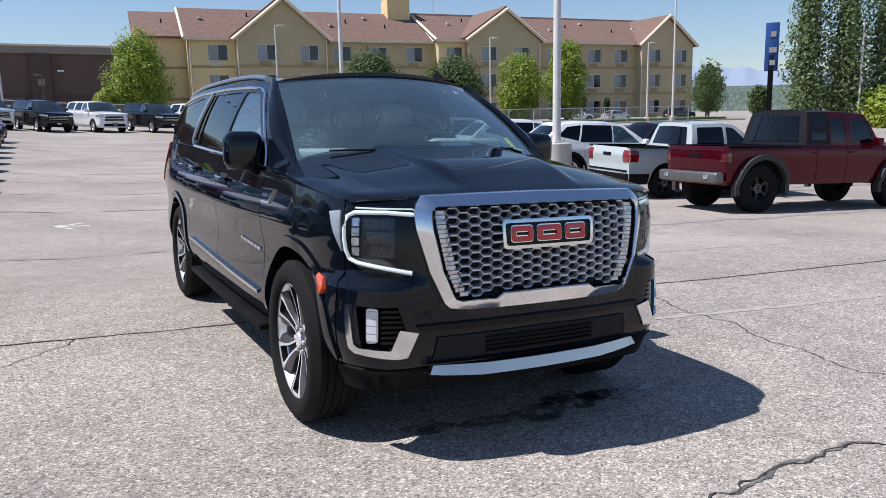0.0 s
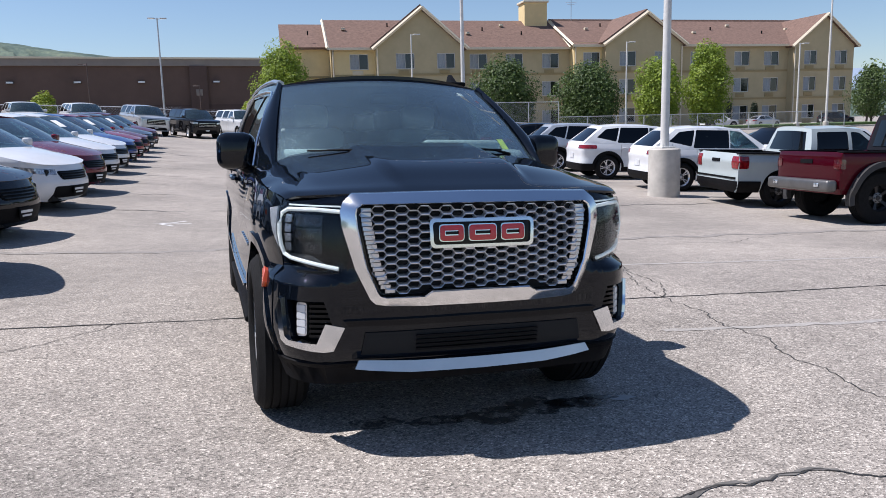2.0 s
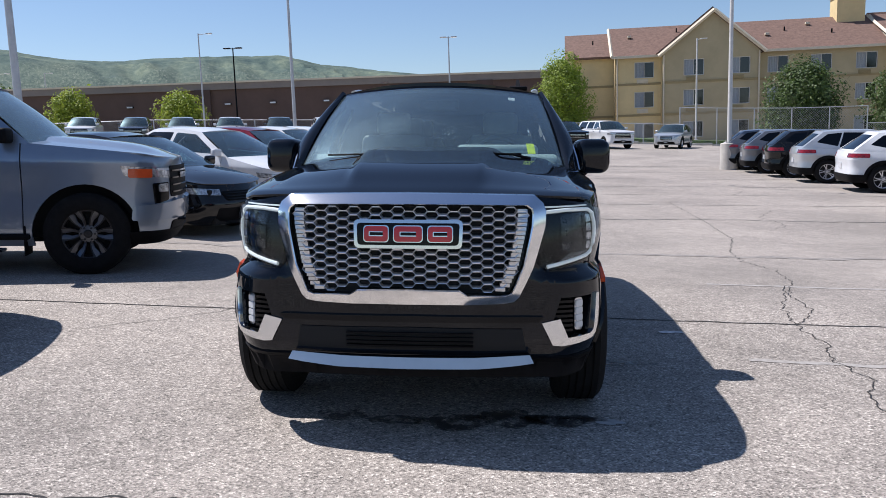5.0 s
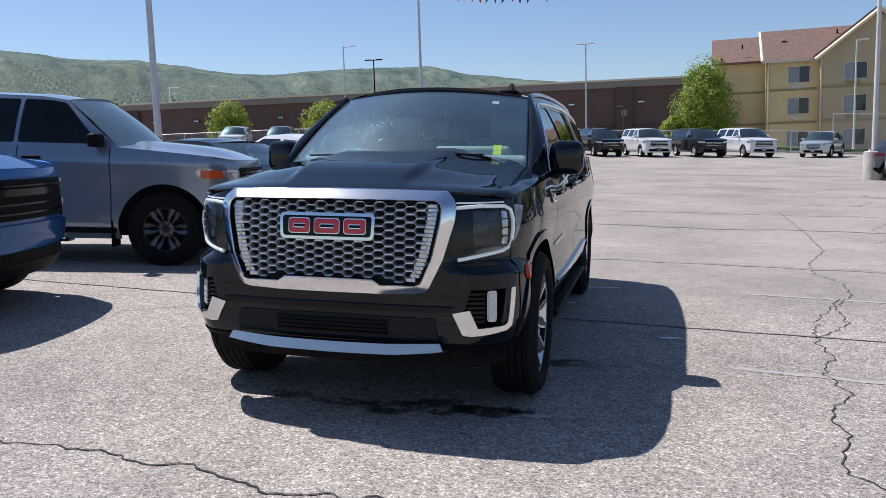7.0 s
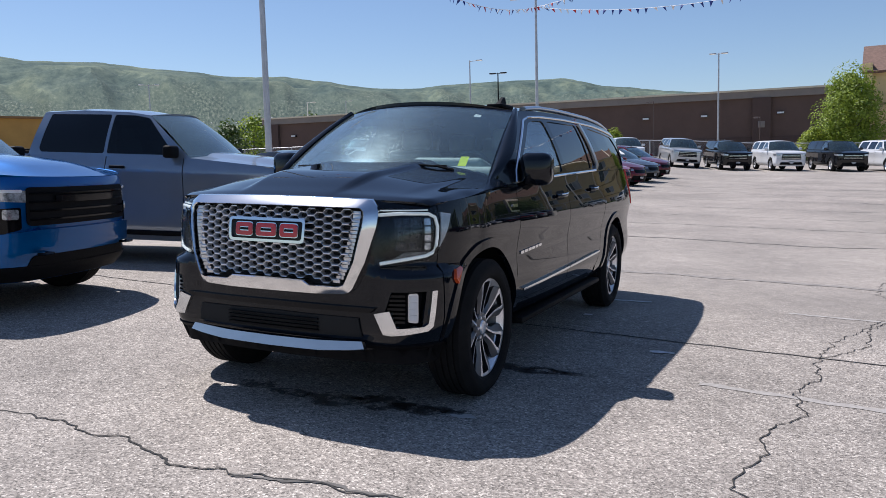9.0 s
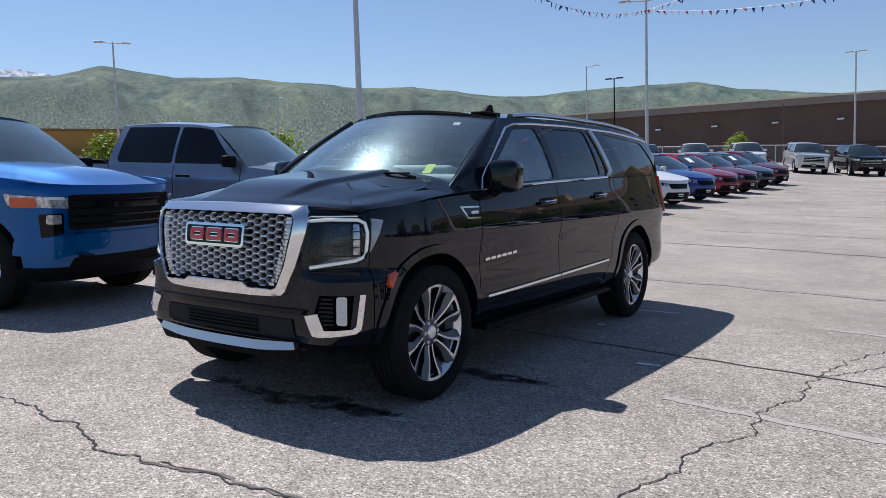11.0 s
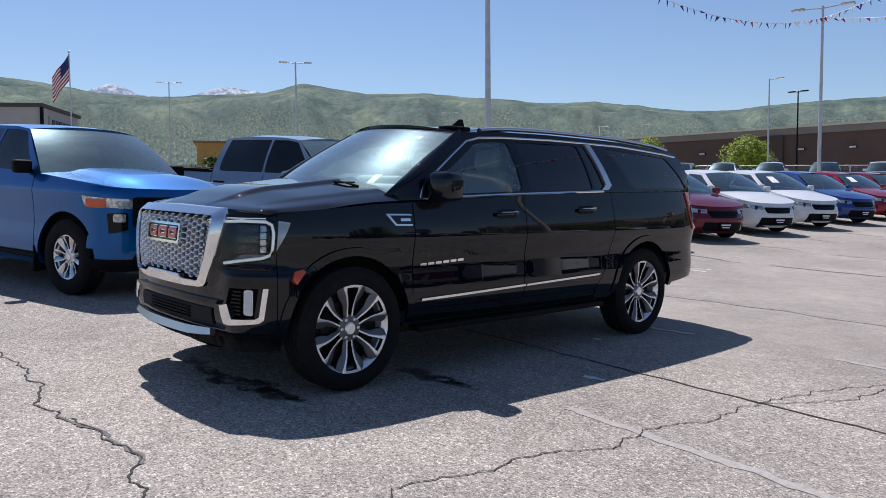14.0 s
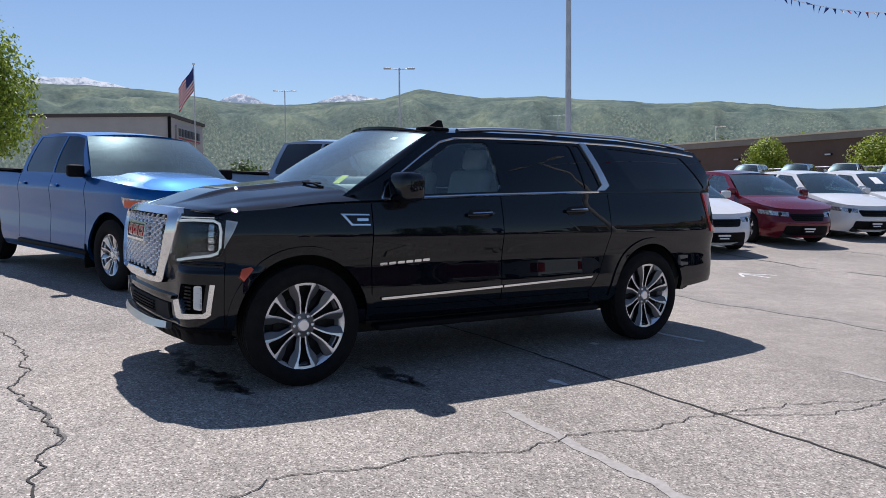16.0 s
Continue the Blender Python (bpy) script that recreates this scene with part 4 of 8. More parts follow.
    skin(car, sh, "headlight", [(s0, zl[0] + 0.02), (s1, zl[0] + 0.05), (s1 + 0.03, zl[1]), (s0, zl[1] - 0.03)], sp.get("lamp_mat", LAMPGLASS), mirror=True, out=0.008)
    gl = sp["grille"]
    sg = sh.plan.s_of_x(gl[0])
    sg2 = sh.plan.s_of_x(gl[1])
    skin(car, sh, "grille", rounded([(-sg2, gl[2]), (sg2, gl[2]), (sg, gl[3]), (-sg, gl[3])], 0.05), sp.get("grille_mat", BLACKPLASTIC), out=0.01)
    n = sp.get("bars", 3)
    for i in range(n):
        z = gl[2] + (gl[3] - gl[2]) * (i + 0.7) / (n + 0.4)
        w = sg2 + (sg - sg2) * (i + 0.7) / (n + 0.4) - 0.03
        skin(car, sh, "grille_bar", [(-w, z - 0.008), (w, z - 0.008), (w, z + 0.008), (-w, z + 0.008)], sp.get("bar_mat", CHROME), out=0.022, thick=0.014)
    lg = sp["intake"]
    sl = sh.plan.s_of_x(lg[0])
    skin(car, sh, "lower_intake", rounded([(-sl, lg[1]), (sl, lg[1]), (sl * 0.9, lg[2]), (-sl * 0.9, lg[2])], 0.04), BLACKPLASTIC, out=0.008)
    if sp.get("cladding"):
        se = sh.plan.end
        skin(car, sh, "sill_cladding", [(sF + ra + 0.03, zb - 0.01), (sR - ra - 0.03, zb - 0.01), (sR - ra - 0.03, zb + 0.13), (sF + ra + 0.03, zb + 0.13)], BLACKPLASTIC, mirror=True, out=0.012)
        skin(car, sh, "rear_bumper", [(sR + ra + 0.02, zb), (se, zb), (se, zb + sp["cladding"]), (sR + ra + 0.02, zb + sp["cladding"])], BLACKPLASTIC, mirror=True, out=0.014)
    if sp.get("flare"):
        for cs in (sF, sR):
            o = arc(cs, R, ra + 0.085, -12, 192, 22)
            i_ = arc(cs, R, ra - 0.005, 192, -12, 22)
            skin(car, sh, "fender_flare", o + i_, sp.get("flare_mat", BLACKPLASTIC), mirror=True, out=sp["flare"], thick=sp["flare"] + 0.02)
    tl = sp["tail"]
    se = sh.plan.end
    sa, sb = sh.s(y1 - tl[0]), sh.plan.end - hw * tl[1]
    skin(car, sh, "tail_light", rounded([(sa, tl[2]), (sb, tl[2]), (sb, tl[3]), (sa, tl[3])], 0.03), sp.get("tail_mat", REDLENS), mirror=True, out=0.012)
    if sp["kind"] != "pickup":
        skin(car, sh, "number_plate", [(se - 0.16, tl[4]), (se, tl[4]), (se, tl[4] + 0.15), (se - 0.16, tl[4] + 0.15)], WHITELENS, mirror=True, out=0.016)
    if sp.get("plate_front", True):
        z = lg[1] + 0.06
        bm = bm_new()
        box(bm, (0, y0 - 0.02, z + 0.06), (0.32, 0.012, 0.16), bevel=0.004)
        pl = part("plate_card", bm, BLACKPLASTIC, car)
        bm = bm_new()
        box(bm, (0, y0 - 0.028, z + 0.085), (0.26, 0.006, 0.035))
        box(bm, (0, y0 - 0.028, z + 0.03), (0.2, 0.006, 0.025))
        part("lettering_bar", bm, WHITELENS, pl)
    if sp.get("truck_face"):
        for sx in (1, -1):
            for nm, a, b, z0, z1, mt in (("lamp_lens", 0.72, 0.86, 1.075, 1.1, WHITELENS), ("marker_lamp", 0.98, 1.0, 1.0, 1.09, AMBER), ("running_lamp", 0.75, 0.85, 0.85, 0.935, LAMPGLASS)):
                sa_ = sh.plan.s_of_x(hw * a) if a < 0.97 else sh.s(y0 + 0.24)
                sb_ = sh.plan.s_of_x(hw * b) if b < 0.97 else sh.s(y0 + 0.46)
                bm = bm_new()
                panel(bm, rounded([(sa_, z0), (sb_, z0), (sb_, z1), (sa_, z1)], 0.02), lambda u, v: sh.p(sx * u, v, 0.022), (), span(sa_, sb_, 0.07), (), 0.015)
                part(nm, bm, mt, car)
        sv = sh.s(y0 + 0.44)
        skin(car, sh, "front_bumper", rounded([(-sv, 0.56), (sv, 0.56), (sv * 0.985, 0.71), (sh.plan.s_of_x(0.62), 0.755), (-sh.plan.s_of_x(0.62), 0.755), (-sv * 0.985, 0.71)], 0.03), pm, out=0.04, thick=0.05, step=0.05)
        for sx in (1, -1):
            sa_, sb_ = sh.plan.s_of_x(hw * 0.73), sh.plan.s_of_x(hw * 0.88)
            bm = bm_new()
            panel(bm, rounded([(sa_, 0.765), (sb_, 0.72), (sb_ + 0.02, 0.94), (sa_, 0.95)], 0.02), lambda u, v: sh.p(sx * u, v, 0.012), (), span(sa_, sb_, 0.05), span(0.7, 0.95, 0.06), 0.015)
            part("lamp_pocket", bm, GLOSSBLACK, car)
        skin(car, sh, "lettering_bar", [(-0.42, 0.985), (0.42, 0.985), (0.42, 1.045), (-0.42, 1.045)], GLOSSBLACK, out=0.03, thick=0.014)
        sv = sh.s(y0 + 0.46)
        skin(car, sh, "bumper_valance", rounded([(-sv, zb + 0.005), (sv, zb + 0.005), (sv, zb + 0.14), (-sv, zb + 0.14)], 0.02), BLACKPLASTIC, out=0.012, step=0.07)
        for sx in (1, -1):
            bm = bm_new()
            box(bm, (sx * (hw - 0.12), ra + 0.06, 0.36), (0.24, 0.02, 0.3), bevel=0.006)
            part("mud_flap", bm, BLACKPLASTIC, car)
        for x in (-0.6, 0.6):
            bm = bm_new()
            tube(bm, [(x - 0.05, y0 + 0.02, 0.55), (x - 0.05, y0 - 0.05, 0.55), (x + 0.05, y0 - 0.05, 0.55), (x + 0.05, y0 + 0.02, 0.55)], 0.014, 6)
            part("tow_hook", bm, GLOSSBLACK, car)
        for sx in (1, -1):
            bm = bm_new()
            box(bm, (sx * (hw - 0.06), sp["wb"] * 0.42, 0.4), (0.14, sp["wb"] * 0.56, 0.06), bevel=0.02)
            part("side_step", bm, BLACKPLASTIC, car)
    if sp.get("rear_bar"):
        bm = bm_new()
        box(bm, (0, y1 + 0.1, zb + 0.14), (hw * 1.9, 0.2, 0.2), bevel=0.05, seg=3)
        rb = part("rear_bumper", bm, mat("bumper_steel", (0.16, 0.155, 0.15), rough=0.4, metal=0.7, vary=0.1), car)
        for x in (-0.55, 0.55):
            bm = bm_new()
            box(bm, (x, y1 + 0.205, zb + 0.15), (0.12, 0.02, 0.07), bevel=0.008)
            part("bumper_lamp", bm, LAMPGLASS, rb)
    # mirrors, handles
    for sx in (1, -1):
        y, z = sp["a0"] + 0.22, sp["belt"] + 0.07
        x = cb.x(y, z)
        bm = bm_new()
        box(bm, (sx * (x + 0.13), y - 0.02, z), (0.2, 0.12, 0.15), rot=(0, 0, sx * 8), bevel=0.035, seg=3)
        box(bm, (sx * (x + 0.02), y, z - 0.05), (0.12, 0.06, 0.04), bevel=0.01)
        part("wing_mirror", bm, sp.get("mirror", pm), car)
        for y in sp["handles"]:
            s = sh.s(y)
            p = sh.p(s, sp["belt"] - 0.13)
            bm = bm_new()
            box(bm, (sx * (p.x + 0.012), y, p.z), (0.03, 0.2, 0.035), bevel=0.011)
            part("door_handle", bm, sp.get("handle", pm), car)
    put_wheels(car, R, sp["rim"], sp["tw"], hw - 0.02, sp["wb"], sp.get("spokes", 5), sp.get("style", "bright"))
    PAINT_OF[car.name] = pm.name
    return car


def bare_screen(car):
    """Takes the price sheet out of a car."""
    for o in [o for o in car.children if o.name.startswith("price_sheet")]:
        bpy.data.objects.remove(o)


def repaint(src, m, pm, label, sheet_left=False):
    """A copy of a vehicle in another paint."""
    old = PAINT_OF[src.name]
    c = copy_thing(src, m)
    c["label"] = label
    PAINT_OF[c.name] = pm.name
    for o in c.children_recursive:
        if o.data and o.data.materials and o.data.materials[0] and o.data.materials[0].name == old:
            o.data = o.data.copy()
            o.data.materials[0] = pm
    if not sheet_left:
        bare_screen(c)
    return c


# ---- the black SUV ----
BLACK = paint("black_paint", (0.0034, 0.0052, 0.0088), rough=0.25, ior=1.43)
YP = [(0, -0.83), (0.3, -0.822), (0.55, -0.79), (0.72, -0.725), (0.835, -0.61), (0.9, -0.48), (0.943, -0.32), (0.96, -0.15), (0.975, 0.0), (0.985, 0.5), (1.0, 1.2), (1.005, 2.5), (1.0, 3.4), (0.985, 3.95), (0.95, 4.3), (0.86, 4.47), (0.6, 4.57), (0, 4.6)]
Y_SIDE = ((0.36, 0.085), (0.45, 0.045), (0.52, 0.022), (0.58, 0.012), (0.63, 0.012), (0.72, 0.018), (0.82, 0.024), (0.9, 0.016), (0.97, 0.004), (1.01, 0.0), (1.06, 0.005), (1.13, 0.017), (1.2, 0.033), (1.3, 0.059), (1.4, 0.084))
Y_NOSE = ((0.36, 0.10), (0.44, 0.03), (0.52, 0.015), (0.66, 0.02), (0.8, 0.02), (1.0, 0.03), (1.12, 0.05), (1.2, 0.09), (1.3, 0.16))
Y_TOP = ((-0.83, 1.2), (-0.5, 1.178), (-0.2, 1.2), (0.2, 1.235), (0.6, 1.25), (1.5, 1.3), (2.8, 1.345), (4.6, 1.38))
ysh = Shell(YP, 0.40, Y_SIDE, Y_NOSE, Y_TOP)
# the bumper corners stand proud below the lamps
ysh.bulge = lambda q, z: (0.05 * smooth(0.5, 0.8, q.x) * (1 - smooth(-0.5, -0.25, q.y)) + 0.012 * smooth(0.6, 0.77, q.x) * (1 - smooth(0.85, 0.92, q.x)) * (q.y < 1)) * (1 - smooth(0.795, 0.845, z))
main_suv = thing("black_suv", "long gloss black full-size SUV with chrome trim and silver mesh grille", "car", LOT.copy())
sF, sR = ysh.s(0.0), ysh.s(3.407)
TR, RA = 0.415, 0.475


def s_of(y):
    return ysh.s(y)


g = 0.004
body_panel(main_suv, ysh, "front_fender", sF - 0.535, s_of(0.5) - g, BLACK, [(sF, TR + 0.01, RA)], zlo=0.41, step=0.06, rise=0.04)
body_panel(main_suv, ysh, "front_door", s_of(0.5) + g, s_of(1.66) - g, BLACK, zlo=0.5, step=0.12, rise=0.04)
# the rear door, cut back round the wheel arch
for sx in (1, -1):
    bm = bm_new()
    a, b = s_of(1.66) + g, s_of(2.86) - g
    line = [(a, 0.5), (s_of(2.62), 0.5), (s_of(2.74), 0.66), (s_of(2.82), 0.86), (b, 1.0)]
    line += [(b + (a - b) * i / 8, ysh.zt(b + (a - b) * i / 8)) for i in range(9)]
    panel(bm, line, lambda u, v: ysh.p(sx * u, v), (), span(a, b, 0.12), span(0.5, 1.35, 0.04), 0.03)
    part("rear_door", bm, BLACK, main_suv)
    bm = bm_new()
    e = ysh.plan.end
    line = [(s_of(2.63), 0.5), (s_of(2.66), 0.44)]
    h = math.sqrt(RA ** 2 - (TR + 0.01 - 0.44) ** 2)
    line += arc(sR, TR + 0.01, RA, 178, 2, 26)
    line += [(s_of(3.9), 0.46), (s_of(4.3), 0.5), (e, 0.52)]
    line += [(e + (b + 2 * g - e) * i / 16, ysh.zt(e + (b + 2 * g - e) * i / 16)) for i in range(17)]
    line += [(b + 2 * g, 1.0), (s_of(2.828), 0.86), (s_of(2.748), 0.66)]
    panel(bm, line, lambda u, v: ysh.p(sx * u, v), (), span(s_of(2.62), e, 0.1), span(0.44, 1.38, 0.04), 0.03)
    part("rear_quarter", bm, BLACK, main_suv)
# sill and running board
skin(main_suv, ysh, "sill", [(sF + 0.4, 0.40), (sR - 0.42, 0.40), (sR - 0.42, 0.495), (sF + 0.4, 0.495)], BLACK, mirror=True, out=-0.005, thick=0.05, step=0.2)
for sx in (1, -1):
    bm = bm_new()
    box(bm, (sx * 0.93, 1.65, 0.355), (0.13, 2.2, 0.045), bevel=0.018)
    part("running_board", bm, BLACKPLASTIC, main_suv)
skin(main_suv, ysh, "door_moulding", [(s_of(0.57), 0.557), (s_of(1.652), 0.591), (s_of(1.652), 0.607), (s_of(0.57), 0.574)], CHROME, mirror=True, out=0.022, thick=0.02, step=0.2)
skin(main_suv, ysh, "door_moulding", [(s_of(1.668), 0.591), (s_of(2.63), 0.622), (s_of(2.65), 0.638), (s_of(1.668), 0.607)], CHROME, mirror=True, out=0.022, thick=0.02, step=0.2)
# arch lips
for cs in (sF, sR):
    o, i_ = arc(cs, TR + 0.01, RA + 0.05, 2, 178, 26), arc(cs, TR + 0.01, RA - 0.004, 178, 2, 26)
    skin(main_suv, ysh, "arch_lip", o + i_, BLACK, mirror=True, out=0.012, thick=0.03, step=0.2)
# inner core: wheel wells, floor, frame
bm = bm_new()
box(bm, (0, 1.85, 0.55), (1.25, 5.2, 0.35), bevel=0.05)
box(bm, (0, 1.7, 0.8), (1.9, 2.35, 0.5), bevel=0.03)
box(bm, (0, 1.66, 0.44), (1.74, 2.3, 0.17), bevel=0.02)
box(bm, (0, 4.05, 0.85), (1.84, 0.5, 0.6), bevel=0.03)
box(bm, (0, -0.53, 0.75), (1.2, 0.25, 0.65), bevel=0.03)
box(bm, (0, 0.0, 0.9), (1.3, 1.2, 0.4), bevel=0.03)
box(bm, (0, 1.9, 0.36), (1.3, 4.4, 0.2), bevel=0.03)
part("underbody", bm, DARK, main_suv)
# hood with two long creases and a raised middle
hf = hood_fn(ysh, 0.42, 0.072, 0.0)


def hood(u, v):
    p = hf(0.01 + 0.98 * u, v)
    w = abs(2 * u - 1)
    lift = 0.02 * (1 - smooth(0.33 + 0.08 * v, 0.39 + 0.08 * v, w)) * smooth(0.0, 0.25, v)
    flank = 0.008 * (1 - smooth(0.72 + 0.06 * v, 0.8 + 0.06 * v, w)) * smooth(0.05, 0.4, v)
    lip = 0.012 * smooth(0.94, 1.0, w) * (1 - smooth(0.35, 0.6, v)) + 0.012 * (1 - smooth(0.0, 0.05, v))
    return p + Vector((0, 0, lift + flank - lip + (0.078 * min(1.0, (1 - w) / 0.64) - 0.072 * (1 - w * w)) * smooth(0, 0.5, v + 0.1) + 0.055 * v ** 1.3 * (1 - w ** 8) + 0.012 * v))


bm = bm_new()
sheet(bm, hood, 84, 30, 0.012)
part("hood", bm, BLACK, main_suv, sharp=50)
# cowl under the windscreen
bm = bm_new()
box(bm, (0, 0.42, 1.27), (1.6, 0.3, 0.04), rot=(8, 0, 0), bevel=0.01)
part("cowl", bm, BLACKPLASTIC, main_suv)

# cabin
ROOF = ((0.9, 1.754), (1.2, 1.786), (1.6, 1.812), (2.2, 1.826), (3.2, 1.825), (4.0, 1.79), (4.4, 1.76))
XR = ((0.3, 0.68), (1.3, 0.698), (2.5, 0.735), (3.6, 0.735), (4.4, 0.70))
BELT = ((0.2, 1.25), (0.6, 1.262), (1.5, 1.302), (2.8, 1.347), (4.5, 1.38))
ycb = Cabin(ysh, 0.33, 1.18, 4.3, 4.5, ROOF, XR, BELT, 0.3)
ycb.tuck, ycb.crown, ycb.arch = 0.1, 0.066, 0.046


def zbelt(y):
    return interp(y, BELT)


def up(y, k):
    """A height in the glass band: 0 at its foot, 1 at its head."""
    zt = interp(max(1.25, y), ROOF) - 0.075
    return zbelt(y) + 0.035 + (zt - zbelt(y) - 0.035) * k


w1 = rounded([(0.66, up(0.66, 0)), (0.72, up(0.72, 0.18)), (1.3, up(1.3, 0.97)), (1.42, up(1.42, 1)), (1.645, up(1.645, 1)), (1.69, up(1.69, 0))], 0.05)
w2 = rounded([(1.78, up(1.78, 0)), (1.74, up(1.74, 1)), (2.53, up(2.53, 1)), (2.62, up(2.62, 0))], 0.035)
w3 = rounded([(2.65, up(2.65, 0)), (2.56, up(2.56, 1)), (2.64, up(2.64, 1)), (2.8, up(2.8, 0))], 0.02)
w4 = rounded([(3.26, up(3.26, 0)), (2.96, up(2.96, 1)), (4.02, up(4.02, 0.97)), (4.3, up(4.3, 0.05)), (4.27, up(4.27, 0))], 0.045)
WINS = [w1, w2, w3, w4]
for sx in (1, -1):
    bm = bm_new()
    panel(bm, ycb.outline(), lambda y, z: ycb.side(y, z, sx), WINS, span(0.3, 4.5, 0.12), span(1.2, 1.84, 0.08), 0.04)
    part("pillar_frame", bm, BLACK, main_suv)
    for w, gm in zip(WINS, (TINT, PRIVACY, PRIVACY, PRIVACY)):
        bm = bm_new()
        ys = [p[0] for p in w]
        panel(bm, w, lambda y, z: ycb.side(y, z, sx, -0.008), (), span(min(ys), max(ys), 0.15), span(1.3, 1.8, 0.1), 0.004)
        part("side_window", bm, gm, main_suv).visible_shadow = False
    # chrome line round the door glass, and the wide rear strip
    bm = bm_new()
    lower = [(0.6 + 2.16 * i / 20, zbelt(0.6 + 2.16 * i / 20) + 0.012) for i in range(21)]
    upper = [(1.34 + 2.9 * i / 24, interp(1.34 + 2.9 * i / 24, ROOF) - 0.045) for i in range(25)]
    front = [(0.6, zbelt(0.6) + 0.012), (0.63, up(0.63, 0.12)), (0.7, up(0.7, 0.27)), (1.0, up(1.0, 0.72)), (1.2, up(1.2, 1.0)), (1.34, interp(1.34, ROOF) - 0.045)]
    tube(bm, [ycb.side(y, z, sx, 0.006) for y, z in lower], 0.011, 6, 1.0)
    tube(bm, [ycb.side(y, z, sx, 0.006) for y, z in front + upper[1:]], 0.009, 6, 1.0)
    part("window_trim", bm, CHROME, main_suv)
    bm = bm_new()
    cs = [(2.74, up(2.74, -0.03)), (2.84, up(2.84, -0.03)), (2.9, up(2.9, 0.08)), (2.73, up(2.73, 1.06)), (2.66, up(2.66, 1.06)), (2.81, up(2.81, 0.1))]
    panel(bm, cs, lambda y, z: ycb.side(y, z, sx, 0.012), (), (), span(1.3, 1.8, 0.1), 0.02)
    part("pillar_trim", bm, SATIN, main_suv)
    # roof rail
    bm = bm_new()
    pts = []
    for i in range(25):
        y = 1.42 + 2.75 * i / 24
        lift = 0.016 * min(1, i / 3, (24 - i) / 3)
        pts.append((sx * (interp(y, XR) - 0.035), y, interp(y, ROOF) + 0.015 + lift))
    tube(bm, pts, 0.026, 12, 0.7)
    part("roof_rail", bm, SATIN, main_suv, "satin silver roof rail")
bm = bm_new()
sheet(bm, lambda u, v: ycb.top(u, v), 22, 24, 0.04)
part("roof", bm, BLACK, main_suv, sharp=50)
bm = bm_new()
sheet(bm, lambda u, v: ycb.screen(0.011 + 0.978 * u, 0.03 + 0.93 * v, 0.002), 24, 12, 0.005)
part("windscreen", bm, CLEAR, main_suv).visible_shadow = False
bm = bm_new()
for u0, u1, v0, v1 in ((0, 0.013, 0, 1), (0.987, 1, 0, 1), (0.013, 0.987, 0.955, 1.0), (0.013, 0.987, 0, 0.035)):
    sheet(bm, lambda u, v: ycb.screen(u0 + (u1 - u0) * u, v0 + (v1 - v0) * v), 20 if u1 - u0 > 0.5 else 3, 12 if v1 - v0 > 0.5 else 2, 0.03)
part("windscreen_frame", bm, BLACK, main_suv)
# front pillars between windscreen frame and side
for sx in (1, -1):
    def pillar(u, v):
        a = ycb.screen(1 if sx > 0 else 0, v)
        y = ycb.a0 + (ycb.a1 - ycb.a0) * v
        b = ycb.side(y, ycb.zb(ycb.a0) + (ycb.zr(ycb.a1) - ycb.zb(ycb.a0)) * v, sx)
        return a.lerp(b, u) + Vector((0, -0.012, 0.012)) * math.sin(math.pi * u)

    bm = bm_new()
    sheet(bm, pillar, 6, 16, 0.015)
    part("front_pillar", bm, BLACK, main_suv)
bm = bm_new()
sheet(bm, lambda u, v: ycb.rear(u, v), 12, 8, 0.02)
part("tailgate_window", bm, DARKGLASS, main_suv)
put_wheels(main_suv, TR - 0.003, 0.306, 0.265, 0.985, 3.407, 6, "two", 0)


def fx(x):
    return math.copysign(ysh.plan.s_of_x(abs(x)), x)


def fr(pts):
    """Front outlines are given as (x, z)."""
    return [(fx(x), z) for x, z in pts]


def both(half):
    """Closes a right-hand outline (from the middle foot round to the middle head) with its mirror image."""
    return half + [(-x, z) for x, z in reversed(half) if abs(x) > 1e-6]


def dense(pts, step=0.05):
    out = []
    for a, b in zip(pts, pts[1:] + pts[:1]):
        n = max(1, int(math.hypot(b[0] - a[0], b[1] - a[1]) / step))
        out += [(a[0] + (b[0] - a[0]) * k / n, a[1] + (b[1] - a[1]) * k / n) for k in range(n)]
    return out


def dense_line(pts, step=0.04):
    out = []
    for a, b in zip(pts, pts[1:]):
        n = max(1, int(math.hypot(b[0] - a[0], b[1] - a[1]) / step))
        out += [(a[0] + (b[0] - a[0]) * k / n, a[1] + (b[1] - a[1]) * k / n) for k in range(n)]
    return out + [pts[-1]]


# fascia
sN = sF - 0.535
POD = [(0.7, 0.712), (0.675, 0.62), (0.643, 0.527), (0.79, 0.507), (0.815, 0.525), (0.83, 0.712)]
pods = [dense(fr([(k * x, z) for x, z in POD]), 0.05) for k in (1, -1)]
bm = bm_new()
lip = [(sN - g) * (1 - k / 30) for k in range(61)]
edge = dense_line([(-(sN - g), 0.41), (sN - g, 0.41)], 0.05) + dense_line([(u, 1.18 + 0.018 * (1 - (u / sN) ** 2)) for u in lip], 0.05)
panel(bm, edge, lambda u, v: ysh.p(u, v, -0.004), pods, span(-sN, sN, 0.035), span(0.41, 1.2, 0.03), 0.05)
part("front_fascia", bm, BLACK, main_suv)
bm = bm_new()
sl = sF - 0.5
panel(bm, dense([(-sl, 0.31), (sl, 0.31), (sl, 0.42), (-sl, 0.42)], 0.1), lambda u, v: ysh.p(u, max(v, 0.4), -0.03 if v < 0.4 else 0.006) + Vector((0, 0, v - max(v, 0.4))), (), span(-sl, sl, 0.08), (0.4,), 0.03)
